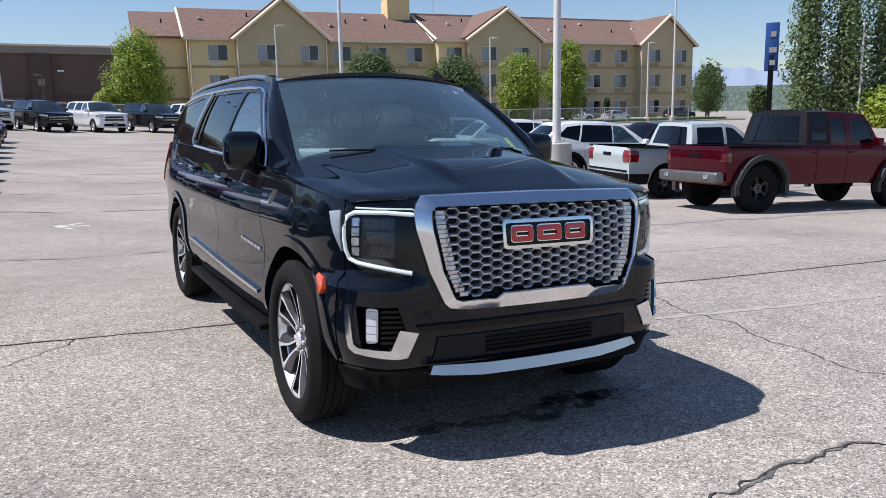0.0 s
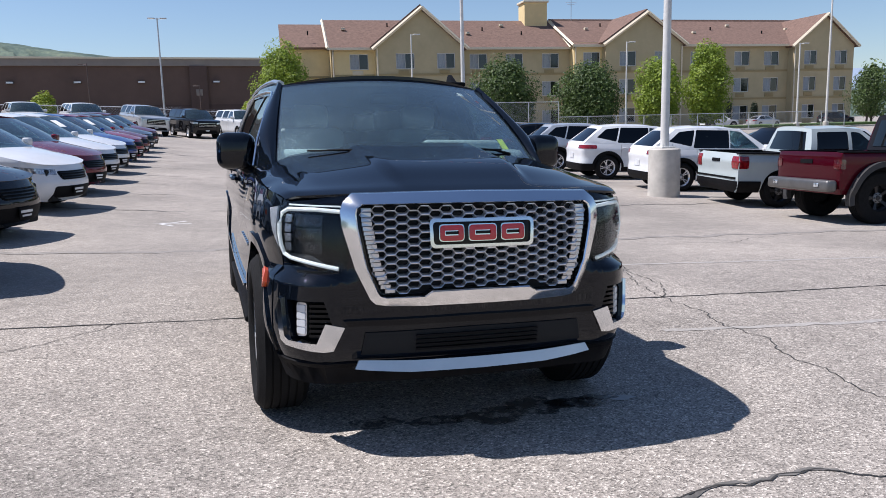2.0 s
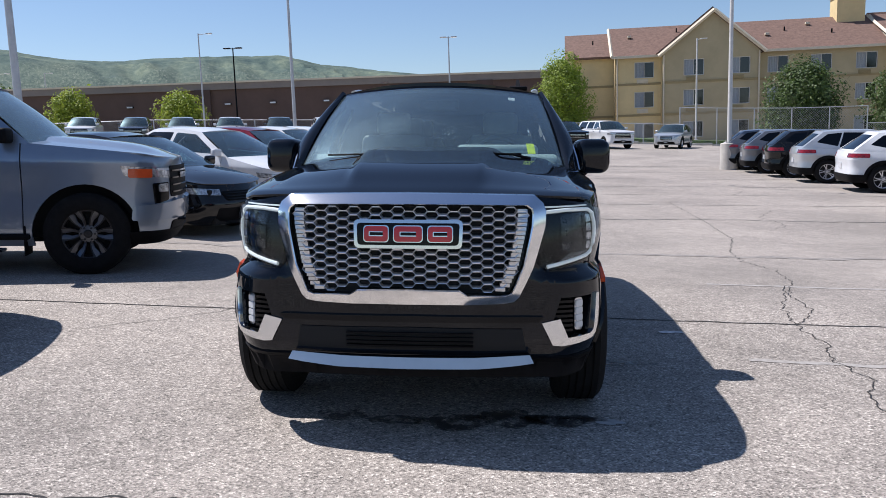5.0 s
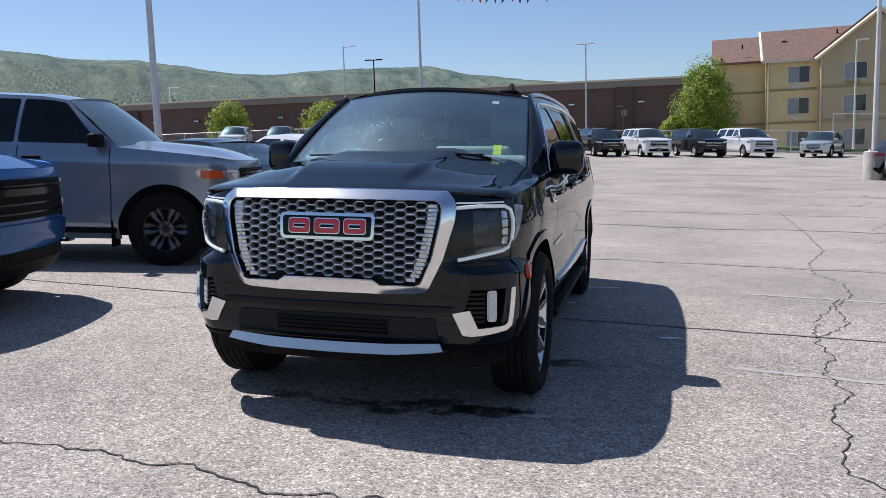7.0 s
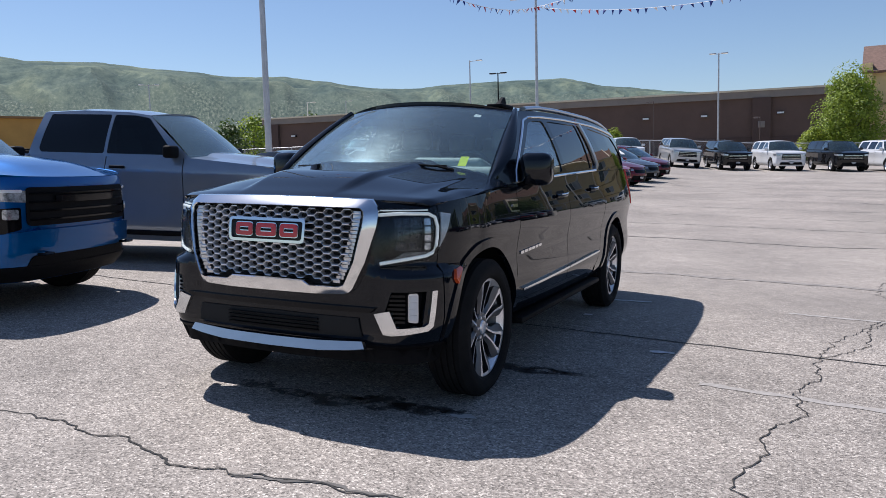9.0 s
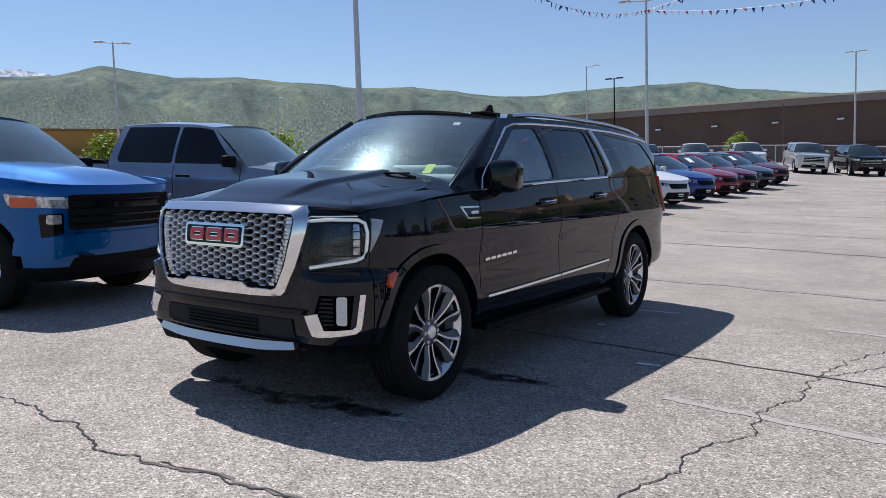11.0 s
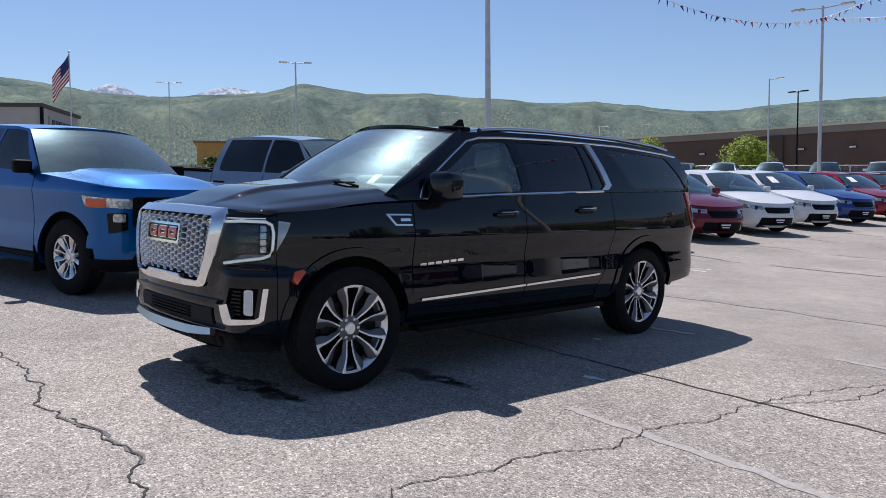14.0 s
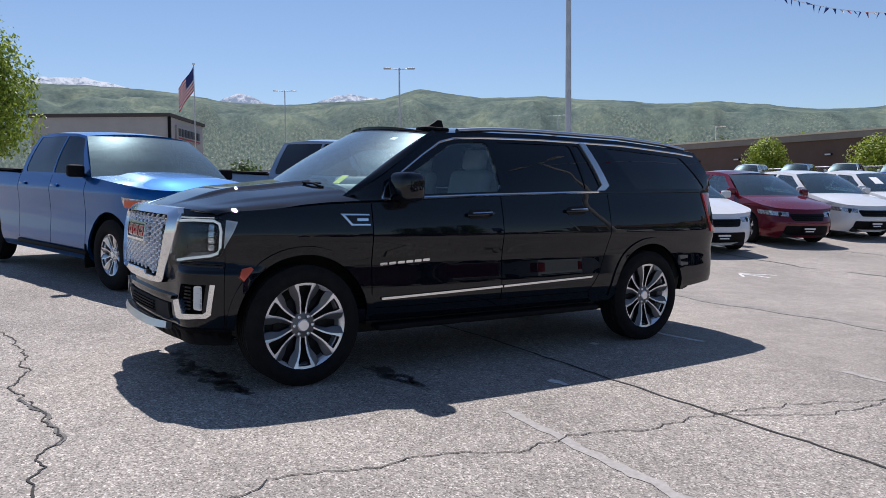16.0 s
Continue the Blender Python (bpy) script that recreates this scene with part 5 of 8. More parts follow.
part("front_air_dam", bm, BLACKPLASTIC, main_suv)
# horizontal ledge and lower intake
skin(main_suv, ysh, "bumper_ledge", dense(fr(both([(0, 0.60), (0.6, 0.60), (0.62, 0.625), (0, 0.63)])), 0.1), GLOSSBLACK, out=0.022, thick=0.03)
intake = dense(fr(both([(0, 0.462), (0.55, 0.462), (0.53, 0.565), (0, 0.572)])), 0.1)
skin(main_suv, ysh, "lower_intake", intake, DARK, out=0.008)
for i in range(4):
    z = 0.483 + i * 0.021
    skin(main_suv, ysh, "intake_slat", dense(fr(both([(0, z - 0.004), (0.3, z - 0.004), (0.3, z + 0.004), (0, z + 0.004)])), 0.1), BLACKPLASTIC, out=0.022, thick=0.014)
bm = bm_new()
sk = dense(fr(both([(0, 0.384), (0.33, 0.387), (0.5, 0.4), (0.575, 0.41), (0.56, 0.447), (0.3, 0.437), (0, 0.435)])), 0.05)
# the bright lower trim leans back towards its top edge
panel(bm, sk, lambda u, v: ysh.p(u, v, flow(v, Y_NOSE) + 0.016 + (0.45 - v) * 0.3), (), span(-0.7, 0.7, 0.05), span(0.384, 0.447, 0.015), 0.04)
part("skid_trim", bm, mat("brushed_bright_trim", (0.58, 0.58, 0.59), rough=0.3, metal=1.0, vary=0.04), main_suv, "bright lower bumper trim")
# grille: frame, honeycomb, badge
# each station: the outer point and the inner point of the surround, from the middle of its foot to the middle of its head
SURROUND = (((0, 0.682), (0, 0.762)), ((0.22, 0.683), (0.235, 0.76)), ((0.262, 0.684), (0.27, 0.737)), ((0.435, 0.69), (0.44, 0.736)), ((0.485, 0.698), (0.466, 0.746)), ((0.51, 0.72), (0.478, 0.768)), ((0.575, 0.86), (0.52, 0.87)), ((0.632, 1.05), (0.558, 1.05)), ((0.641, 1.12), (0.564, 1.105)), ((0.632, 1.158), (0.56, 1.13)), ((0.595, 1.194), (0.54, 1.146)), ((0.3, 1.2), (0.3, 1.149)), ((0, 1.203), (0, 1.15)))
INX = ((0.736, 0.44), (0.768, 0.478), (0.87, 0.52), (1.05, 0.558), (1.105, 0.564), (1.15, 0.552))
inner = both([q for _, q in SURROUND])
stations = []
for (o0, i0), (o1, i1) in zip(SURROUND, SURROUND[1:]):
    n = max(2, int(math.hypot(o1[0] - o0[0], o1[1] - o0[1]) / 0.025))
    stations += [[(p[0] + (q[0] - p[0]) * k / n, p[1] + (q[1] - p[1]) * k / n) for p, q in ((o0, o1), (i0, i1))] for k in range(n)]
stations.append([SURROUND[-1][0], SURROUND[-1][1]])
stations += [[(-x, z) for x, z in st] for st in reversed(stations[1:-1])]
bm = bm_new()
rings = []
for o_, i_ in stations:
    ring = []
    for k, out in ((0.0, -0.03), (0.0, 0.026), (0.06, 0.038), (0.45, 0.052), (0.82, 0.064), (0.93, 0.067), (1.0, 0.06), (1.0, 0.0)):
        ring.append(bm.verts.new(ysh.p(fx(o_[0] + (i_[0] - o_[0]) * k), o_[1] + (i_[1] - o_[1]) * k, out)))
    rings.append(ring)
for p, q in zip(rings, rings[1:] + rings[:1]):
    for e in range(7):
        bm.faces.new((p[e], p[e + 1], q[e + 1], q[e]))
part("grille_frame", bm, CHROME, main_suv, "bright chrome grille surround", sharp=24)
mid = [(x * 0.985, 0.94 + (z - 0.94) * 0.985) for x, z in inner]
skin(main_suv, ysh, "grille_backing", dense(fr(mid), 0.05), DARK, out=0.004, thick=0.01)
# the honeycomb
bm = bm_new()


def in_poly(x, z, poly):
    c = False
    for (x0, z0), (x1, z1) in zip(poly, poly[1:] + poly[:1]):
        if (z0 > z) != (z1 > z) and x < (x1 - x0) * (z - z0) / (z1 - z0) + x0:
            c = not c
    return c


HEXO = [(-0.0347, 0), (-0.0173, -0.0197), (0.0173, -0.0197), (0.0347, 0), (0.0173, 0.0197), (-0.0173, 0.0197)]
HEXM = [(-0.0332, 0), (-0.0182, -0.0168), (0.0182, -0.0168), (0.0332, 0), (0.0182, 0.0168), (-0.0182, 0.0168)]
HEXI = [(-0.029, 0), (-0.0195, -0.0122), (0.0195, -0.0122), (0.029, 0), (0.0195, 0.0122), (-0.0195, 0.0122)]
for i in range(-11, 12):
    for j in range(13):
        x, z = i * 0.052, 0.708 + j * 0.0394 + (0.0197 if i % 2 else 0)
        if not in_poly(x, z, mid) or abs(x) > interp(z, INX) - 0.04 or z > 1.136 or z < (0.778 if abs(x) < 0.27 else 0.752):
            continue
        rings = [[bm.verts.new(ysh.p(fx(x + a), z + b, o)) for a, b in hx] for hx, o in ((HEXO, 0.045), (HEXM, 0.044), (HEXI, 0.034), (HEXI, 0.008))]
        for r0, r1 in zip(rings, rings[1:]):
            for k in range(6):
                bm.faces.new((r0[k], r0[(k + 1) % 6], r1[(k + 1) % 6], r1[k]))
bmesh.ops.remove_doubles(bm, verts=bm.verts[:], dist=0.0004)
for sx in (1, -1):
    rb = bm_new()
    for k in range(19):
        z = 0.752 + 0.02 * k
        a, b = interp(z, INX) - 0.06, interp(z, INX) - 0.016
        q = [rb.verts.new(ysh.p(sx * fx(x), zz, o)) for x, zz, o in ((a, z, 0.034), (b, z, 0.043), (b, z + 0.0175, 0.043), (a, z + 0.0175, 0.037), (a, z + 0.0175, 0.01), (b, z + 0.0175, 0.01), (b, z - 0.0015, 0.01), (a, z - 0.0015, 0.01))]
        for f in ((0, 1, 2, 3), (3, 2, 5, 4), (1, 6, 5, 2), (0, 7, 6, 1), (0, 3, 4, 7)):
            rb.faces.new([q[i] for i in f])
    part("grille_side_ribs", rb, SATIN, main_suv)
tagged(part("grille_mesh", bm, MESHSILVER, main_suv, "silver honeycomb mesh", sharp=25), kind="stuff")
REDMARK = mat("badge_red", (0.5, 0.012, 0.02), rough=0.25, coat=0.6, vary=0.06)
badge = skin(main_suv, ysh, "badge_plate", dense(fr(rounded([(-0.235, 0.962), (0.235, 0.962), (0.24, 1.075), (-0.24, 1.075)], 0.02)), 0.06), GLOSSBLACK, "black badge plate with red blocks", out=0.064, thick=0.05)[0]
bo = rounded([(-0.245, 0.953), (0.245, 0.953), (0.25, 1.084), (-0.25, 1.084)], 0.025)
bi = rounded([(-0.230, 0.968), (0.230, 0.968), (0.235, 1.069), (-0.235, 1.069)], 0.018)
skin(badge, ysh, "badge_frame", dense(fr(bo), 0.06), CHROME, out=0.075, thick=0.05, holes=[dense(fr(bi), 0.06)])
for a, b in ((-0.205, -0.088), (-0.068, 0.068), (0.088, 0.205)):
    c, w = (a + b) / 2, (b - a) / 2
    for k, (mt, nm, o) in enumerate(((CHROME, "badge_block_edge", 0.069), (REDMARK, "badge_block", 0.074))):
        e = 0.004 * k
        ro = rounded([(c - w + e, 0.98 + e), (c + w - e, 0.98 + e), (c + w - e, 1.058 - e), (c - w + e, 1.058 - e)], 0.018)
        ri = rounded([(c - w * 0.5 - e, 1.012 - e), (c + w * 0.62 - e, 1.012 - e), (c + w * 0.62 - e, 1.026 + e), (c - w * 0.5 - e, 1.026 + e)], 0.004)
        skin(badge, ysh, nm, fr(ro), mt, out=o, thick=0.012, step=0.05, holes=[fr(ri)])
# headlights
DRL = emit("daytime_light", (0.72, 0.77, 0.75), 0.2)
HL = [(fx(0.632), 1.147), (fx(0.602), 0.93), (fx(0.607), 0.87), (fx(0.645), 0.84), (fx(0.85), 0.87), (s_of(-0.54), 0.9), (s_of(-0.49), 1.03), (s_of(-0.46), 1.105), (s_of(-0.58), 1.15)]
for sx in (1, -1):
    bm = bm_new()
    panel(bm, dense(HL, 0.06), lambda u, v: ysh.p(sx * u, v, 0.004), (), span(0.5, 1.3, 0.06), span(0.85, 1.15, 0.06), 0.02)
    hl = part("headlight", bm, GLOSSBLACK, main_suv, "clear headlamp with bracket-shaped daytime light")
    bm = bm_new()
    pts = [ysh.p(sx * s, z, 0.013) for s, z in dense_line([(fx(0.64), 1.112), (fx(0.75), 1.12), (fx(0.85), 1.118), (fx(0.868), 1.1), (fx(0.873), 1.05), (fx(0.87), 0.95), (fx(0.862), 0.912), (fx(0.84), 0.896), (fx(0.74), 0.876), (fx(0.645), 0.858)])]
    tube(bm, pts, 0.0095, 8)
    tube(bm, [ysh.p(sx * s, z, 0.012) for s, z in dense_line([(fx(0.64), 1.135), (fx(0.85), 1.138)])], 0.004, 6)
    part("daytime_light", bm, DRL, hl)
    for z0, z1 in ((1.045, 1.096), (0.985, 1.036), (0.925, 0.976)):
        a, b = fx(0.715), fx(0.826)
        bm = bm_new()
        ro, ri = rounded([(a, z0), (b, z0), (b, z1), (a, z1)], 0.012), rounded([(a + 0.008, z0 + 0.008), (b - 0.006, z0 + 0.008), (b - 0.006, z1 - 0.008), (a + 0.008, z1 - 0.008)], 0.01)
        panel(bm, ro, lambda u, v: ysh.p(sx * u, v, 0.016), [ri], span(a, b, 0.05), (), 0.012)
        pf = part("projector_frame", bm, mat("lamp_chrome_dark", (0.08, 0.085, 0.09), rough=0.2, metal=0.9, vary=0.3), hl)
        bm = bm_new()
        c_ = (a + b) / 2
        panel(bm, ri, lambda u, v: ysh.p(sx * u, v, 0.009 + 0.01 * (1 - ((u - c_) / (b - a) * 2) ** 2)), (), span(a, b, 0.012), span(z0, z1, 0.012), 0.006)
        part("projector", bm, mat("projector_lens", (0.02, 0.022, 0.025), rough=0.06, metal=0.2, coat=0.5, vary=0.6, scale=40), pf)
    for k in range(4):
        bm = bm_new()
        z0, a, b = 0.93 + 0.043 * k, fx(0.832), fx(0.852)
        panel(bm, rounded([(a, z0), (b, z0), (b, z0 + 0.036), (a, z0 + 0.036)], 0.005), lambda u, v: ysh.p(sx * u, v, 0.019), (), (), (), 0.012)
        part("lamp_cell", bm, mat("lamp_cell_chrome", (0.55, 0.57, 0.6), rough=0.18, metal=0.8, vary=0.3, scale=60), hl)
    bm = bm_new()
    panel(bm, dense([(fx(0.69), 0.872), (fx(0.86), 0.9), (fx(0.86), 0.918), (fx(0.76), 0.918)], 0.05), lambda u, v: ysh.p(sx * u, v, 0.012), (), span(0.6, 1.2, 0.04), (), 0.008)
    part("lamp_floor", bm, mat("lamp_floor_grey", (0.16, 0.17, 0.18), rough=0.2, metal=0.8, vary=0.4, scale=30), hl)
    bm = bm_new()
    wing = [(fx(0.885), 1.125), (s_of(-0.45), 1.115), (s_of(-0.475), 1.05), (s_of(-0.52), 0.96), (fx(0.88), 0.94)]
    panel(bm, dense(wing, 0.05), lambda u, v: ysh.p(sx * u, v, 0.014), (), (), span(0.93, 1.12, 0.05), 0.012)
    part("lamp_wing", bm, mat("lamp_crystal", (0.5, 0.52, 0.55), rough=0.25, metal=0.3, coat=0.6, vary=0.25, scale=9), hl)
    bm = bm_new()
    panel(bm, dense(HL, 0.06), lambda u, v: ysh.p(sx * u, v, 0.024), (), span(0.5, 1.3, 0.06), span(0.85, 1.15, 0.06), 0.004)
    part("lens", bm, LENS, hl).visible_shadow = False
    # corner vents with fog lamps
    bm = bm_new()
    deep = [(fx(x), z) for x, z in ((0.71, 0.735), (0.66, 0.62), (0.62, 0.51), (0.8, 0.485), (0.84, 0.51), (0.855, 0.735))]
    panel(bm, dense(deep, 0.06), lambda u, v: ysh.p(sx * u, v, -0.06), (), span(0.6, 1.3, 0.06), span(0.5, 0.72, 0.06), 0.02)
    vent = part("corner_vent", bm, BLACKPLASTIC, main_suv, "black corner vent with chrome bracket and fog lamp")
    bm = bm_new()
    for k in range(7):
        z = 0.55 + 0.023 * k
        a, b = fx(0.665 + 0.005 * k), fx(0.758)
        panel(bm, [(a, z - 0.006), (b, z - 0.006), (b, z + 0.006), (a, z + 0.006)], lambda u, v: ysh.p(sx * u, v, -0.022), (), (), (), 0.03)
    part("vent_slat", bm, GLOSSBLACK, vent)
    bm = bm_new()
    a, b = fx(0.77), fx(0.808)
    panel(bm, rounded([(a, 0.548), (b, 0.54), (b, 0.70), (a, 0.70)], 0.015), lambda u, v: ysh.p(sx * u, v, -0.03), (), (), span(0.55, 0.7, 0.03), 0.03)
    fl = part("fog_lamp", bm, SATIN, vent)
    bm = bm_new()
    for k in range(4):
        panel(bm, rounded([(a + 0.005, 0.556 + 0.0345 * k), (b - 0.005, 0.556 + 0.0345 * k), (b - 0.005, 0.585 + 0.0345 * k), (a + 0.005, 0.585 + 0.0345 * k)], 0.006), lambda u, v: ysh.p(sx * u, v, -0.024), (), (), (), 0.008)
    part("fog_light", bm, emit("fog_light", (0.6, 0.61, 0.62), 0.03), fl)
    bm = bm_new()
    br = [(0.618, 0.593), (0.664, 0.487), (0.7, 0.482), (0.832, 0.5), (0.848, 0.522), (0.86, 0.715), (0.845, 0.715), (0.833, 0.542), (0.82, 0.527), (0.722, 0.522), (0.692, 0.613)]
    panel(bm, dense([(fx(x), z) for x, z in br], 0.05), lambda u, v: ysh.p(sx * u, v, 0.009), (), span(0.6, 1.3, 0.05), span(0.48, 0.72, 0.04), 0.04)
    part("vent_bracket", bm, CHROME, vent)
    # marker lamp ahead of the wheel arch
    bm = bm_new()
    panel(bm, dense([(s_of(-0.44), 0.765), (s_of(-0.415), 0.735), (s_of(-0.355), 0.81), (s_of(-0.37), 0.825), (s_of(-0.425), 0.815)], 0.05), lambda u, v: ysh.p(sx * u, v, 0.02), (), (), (), 0.02)
    part("marker_lamp", bm, AMBER, main_suv)
    # fender badge, bars of the side script
    bm = bm_new()
    bo = [(0.25, 1.17), (0.47, 1.168), (0.475, 1.158), (0.283, 1.159), (0.338, 1.1), (0.475, 1.098), (0.475, 1.088), (0.327, 1.089)]
    panel(bm, [(s_of(y), z) for y, z in bo], lambda u, v: ysh.p(sx * u, v, 0.01), (), (), (), 0.014)
    panel(bm, [(s_of(y), z) for y, z in rounded([(0.375, 1.119), (0.462, 1.119), (0.462, 1.138), (0.375, 1.138)], 0.005)], lambda u, v: ysh.p(sx * u, v, 0.008), (), (), (), 0.01)
    part("fender_badge", bm, CHROME, main_suv)
    for k in range(6):
        y = 0.565 + 0.071 * k
        bm = bm_new()
        panel(bm, [(s_of(yy), z) for yy, z in rounded([(y, 0.8 + 0.004 * k), (y + 0.058, 0.803 + 0.004 * k), (y + 0.058, 0.822 + 0.004 * k), (y, 0.819 + 0.004 * k)], 0.006)], lambda u, v: ysh.p(sx * u, v, 0.008), (), (), (), 0.01)
        part("script_bar", bm, CHROME, main_suv)
    for y0_, z0_ in ((1.31, 1.163), (2.33, 1.193)):
        bm = bm_new()
        pts = [ysh.p(sx * s_of(y0_ + 0.25 * k / 8), z0_ + 0.01 * k / 8, 0.012 + 0.028 * math.sin(math.pi * k / 8) ** 0.5) for k in range(9)]
        tube(bm, pts, 0.015, 8, 1.0)
        dh = part("door_handle", bm, BLACK, main_suv)
        bm = bm_new()
        tube(bm, [p + Vector((sx * 0.008, 0, 0.011)) for p in pts[1:-1]], 0.006, 6)
        part("handle_trim", bm, CHROME, dh)
        bm = bm_new()
        panel(bm, [(s_of(y), z) for y, z in rounded([(y0_ + 0.02, z0_ - 0.035), (y0_ + 0.23, z0_ - 0.028), (y0_ + 0.23, z0_ + 0.04), (y0_ + 0.02, z0_ + 0.033)], 0.03)], lambda u, v: ysh.p(sx * u, v, 0.003), (), (), (), 0.004)
        part("handle_recess", bm, DARK, dh)
    # mirrors
    bm = bm_new()
    vs = box(bm, (sx * 1.005, 0.755, 1.36), (0.22, 0.215, 0.22), rot=(0, 0, sx * 10), bevel=0.06, seg=4)
    mr = part("wing_mirror", bm, BLACK, main_suv)
    bm = bm_new()
    tube(bm, [(sx * 0.9, 0.7, 1.235), (sx * 0.93, 0.715, 1.25), (sx * 0.97, 0.74, 1.28)], [0.05, 0.04, 0.035], 10)
    part("mirror_arm", bm, BLACKPLASTIC, mr)
    bm = bm_new()
    box(bm, (sx * 1.003, 0.86, 1.36), (0.11, 0.012, 0.11), rot=(0, 0, sx * 10), bevel=0.005)
    part("mirror_glass", bm, mat("mirror_silver", (0.9, 0.9, 0.9), rough=0.02, metal=1.0, vary=0.01), mr)
    # tail lamps
    bm = bm_new()
    panel(bm, dense([(s_of(4.3), 1.0), (ysh.plan.end - 0.8, 1.0), (ysh.plan.end - 0.8, 1.37), (s_of(4.22), 1.37)], 0.08), lambda u, v: ysh.p(sx * u, v, 0.014), (), (), (), 0.02)
    part("tail_light", bm, mat("tail_lamp_red", (0.5, 0.008, 0.014), rough=0.15, coat=0.8, vary=0.3, scale=14), main_suv)
    # wiper
    bm = bm_new()
    x0 = 0.0 if sx > 0 else -0.74
    pts = [ycb.screen(0.5 + (x0 + 0.64 * k / 12) / 1.9, 0.15 + 0.012 * k / 12, 0.02) for k in range(13)]
    tube(bm, pts, 0.0065, 6)
    tube(bm, [ycb.screen(0.5 + (x0 + 0.7) / 1.9, 0.12, 0.02), ycb.screen(0.5 + (x0 + 0.58) / 1.9, 0.146, 0.028), ycb.screen(0.5 + (x0 + 0.32) / 1.9, 0.162, 0.028)], [0.01, 0.008, 0.006], 6)
    part("wiper", bm, BLACKPLASTIC, main_suv)
# aerial fin on the roof
bm = bm_new()
for (x0, dy, h_) in ((0.54, 0.0, 0.085),):
    prof = [(-0.13, 0.0), (-0.05, 0.035), (0.03, h_), (0.07, h_), (0.09, 0.0)]
    ra_, rb_ = [], []
    for y, z in prof:
        ra_.append(bm.verts.new((x0 - 0.022 * (1 - z / 0.14), 1.28 + y, 1.815 + z)))
        rb_.append(bm.verts.new((x0 + 0.022 * (1 - z / 0.14), 1.28 + y, 1.815 + z)))
    bm.faces.new(ra_)
    bm.faces.new(rb_[::-1])
    for k in range(5):
        bm.faces.new((ra_[k], ra_[(k + 1) % 5], rb_[(k + 1) % 5], rb_[k]))
box(bm, (0.54, 1.27, 1.825), (0.13, 0.24, 0.03), bevel=0.012)
part("aerial_fin", bm, BLACKPLASTIC, main_suv)
# stickers on the windscreen
bm = bm_new()
sheet(bm, lambda u, v: ycb.screen(0.866 + 0.03 * u, 0.2 + 0.1 * v, -0.006), 2, 2, 0.002)
part("windscreen_sticker", bm, mat("sticker_yellow", (0.75, 0.85, 0.02), rough=0.5), main_suv, "bright yellow sticker")
bm = bm_new()
sheet(bm, lambda u, v: ycb.screen(0.83 + 0.03 * u, 0.84 + 0.04 * v, -0.006), 2, 2, 0.002)
part("windscreen_sticker", bm, mat("sticker_white", (0.8, 0.8, 0.8), rough=0.5), main_suv, "small white sticker")

# cabin inside
LEATHER = mat("grey_leather", (0.26, 0.26, 0.25), rough=0.55, vary=0.15, bump=0.2, bscale=200)
bm = bm_new()
box(bm, (0, 0.74, 1.29), (1.62, 0.5, 0.14), rot=(-4, 0, 0), bevel=0.06, seg=3)
box(bm, (0.4, 0.72, 1.375), (0.52, 0.25, 0.08), rot=(-12, 0, 0), bevel=0.035, seg=3)
box(bm, (0, 0.9, 1.0), (0.35, 0.25, 0.4), bevel=0.04)
part("dashboard", bm, mat("dash_vinyl", (0.33, 0.38, 0.365), rough=0.6, vary=0.15, bump=0.2, bscale=300), main_suv)
bm = bm_new()
ring = [(0.4 + 0.18 * math.cos(a * math.pi / 12), 1.0 + 0.05 * math.sin(a * math.pi / 12), 1.31 + 0.17 * math.sin(a * math.pi / 12)) for a in range(25)]
tube(bm, ring, 0.016, 8)
rod(bm, (0.23, 1.0, 1.31), (0.57, 1.0, 1.31), 0.02)
rod(bm, (0.4, 1.0, 1.31), (0.4, 0.8, 1.24), 0.05)
part("steering_wheel", bm, mat("wheel_grey", (0.08, 0.08, 0.08), rough=0.5), main_suv)
for y, xs in ((1.55, (-0.42, 0.42)), (2.55, (-0.42, 0.42)), (3.4, (-0.4, 0.4))):
    for x in xs:
        bm = bm_new()
        box(bm, (x, y - 0.1, 0.98), (0.52, 0.5, 0.14), bevel=0.05, seg=3)
        box(bm, (x, y + 0.16, 1.24), (0.5, 0.14, 0.56), rot=(-12, 0, 0), bevel=0.06, seg=3)
        st = part("seat", bm, LEATHER, main_suv)
        bm = bm_new()
        box(bm, (x, y + 0.24, 1.6), (0.27, 0.1, 0.18), rot=(-10, 0, 0), bevel=0.045, seg=3)
        rod(bm, (x - 0.06, y + 0.21, 1.45), (x - 0.06, y + 0.23, 1.55), 0.008)
        rod(bm, (x + 0.06, y + 0.21, 1.45), (x + 0.06, y + 0.23, 1.55), 0.008)
        part("headrest", bm, LEATHER, st)
bm = bm_new()
box(bm, (0, 0.98, 1.70), (0.26, 0.03, 0.07), bevel=0.015)
part("rear_view_mirror", bm, DARK, main_suv)

# ---- parked vehicles ----
def win_sedan(a0, a1, d1, d0, belt, zr):
    f = lambda k: belt + 0.03 + (zr - 0.06 - belt - 0.03) * k
    mid = (a1 + d1) / 2
    return [rounded([(a0 + 0.3, f(0)), (a1 + 0.1, f(0.97)), (mid - 0.05, f(1)), (mid - 0.02, f(0))], 0.04), rounded([(mid + 0.06, f(0)), (mid + 0.03, f(1)), (d1 - 0.02, f(0.93)), (d0 - 0.32, f(0.25)), (d0 - 0.36, f(0))], 0.04)]


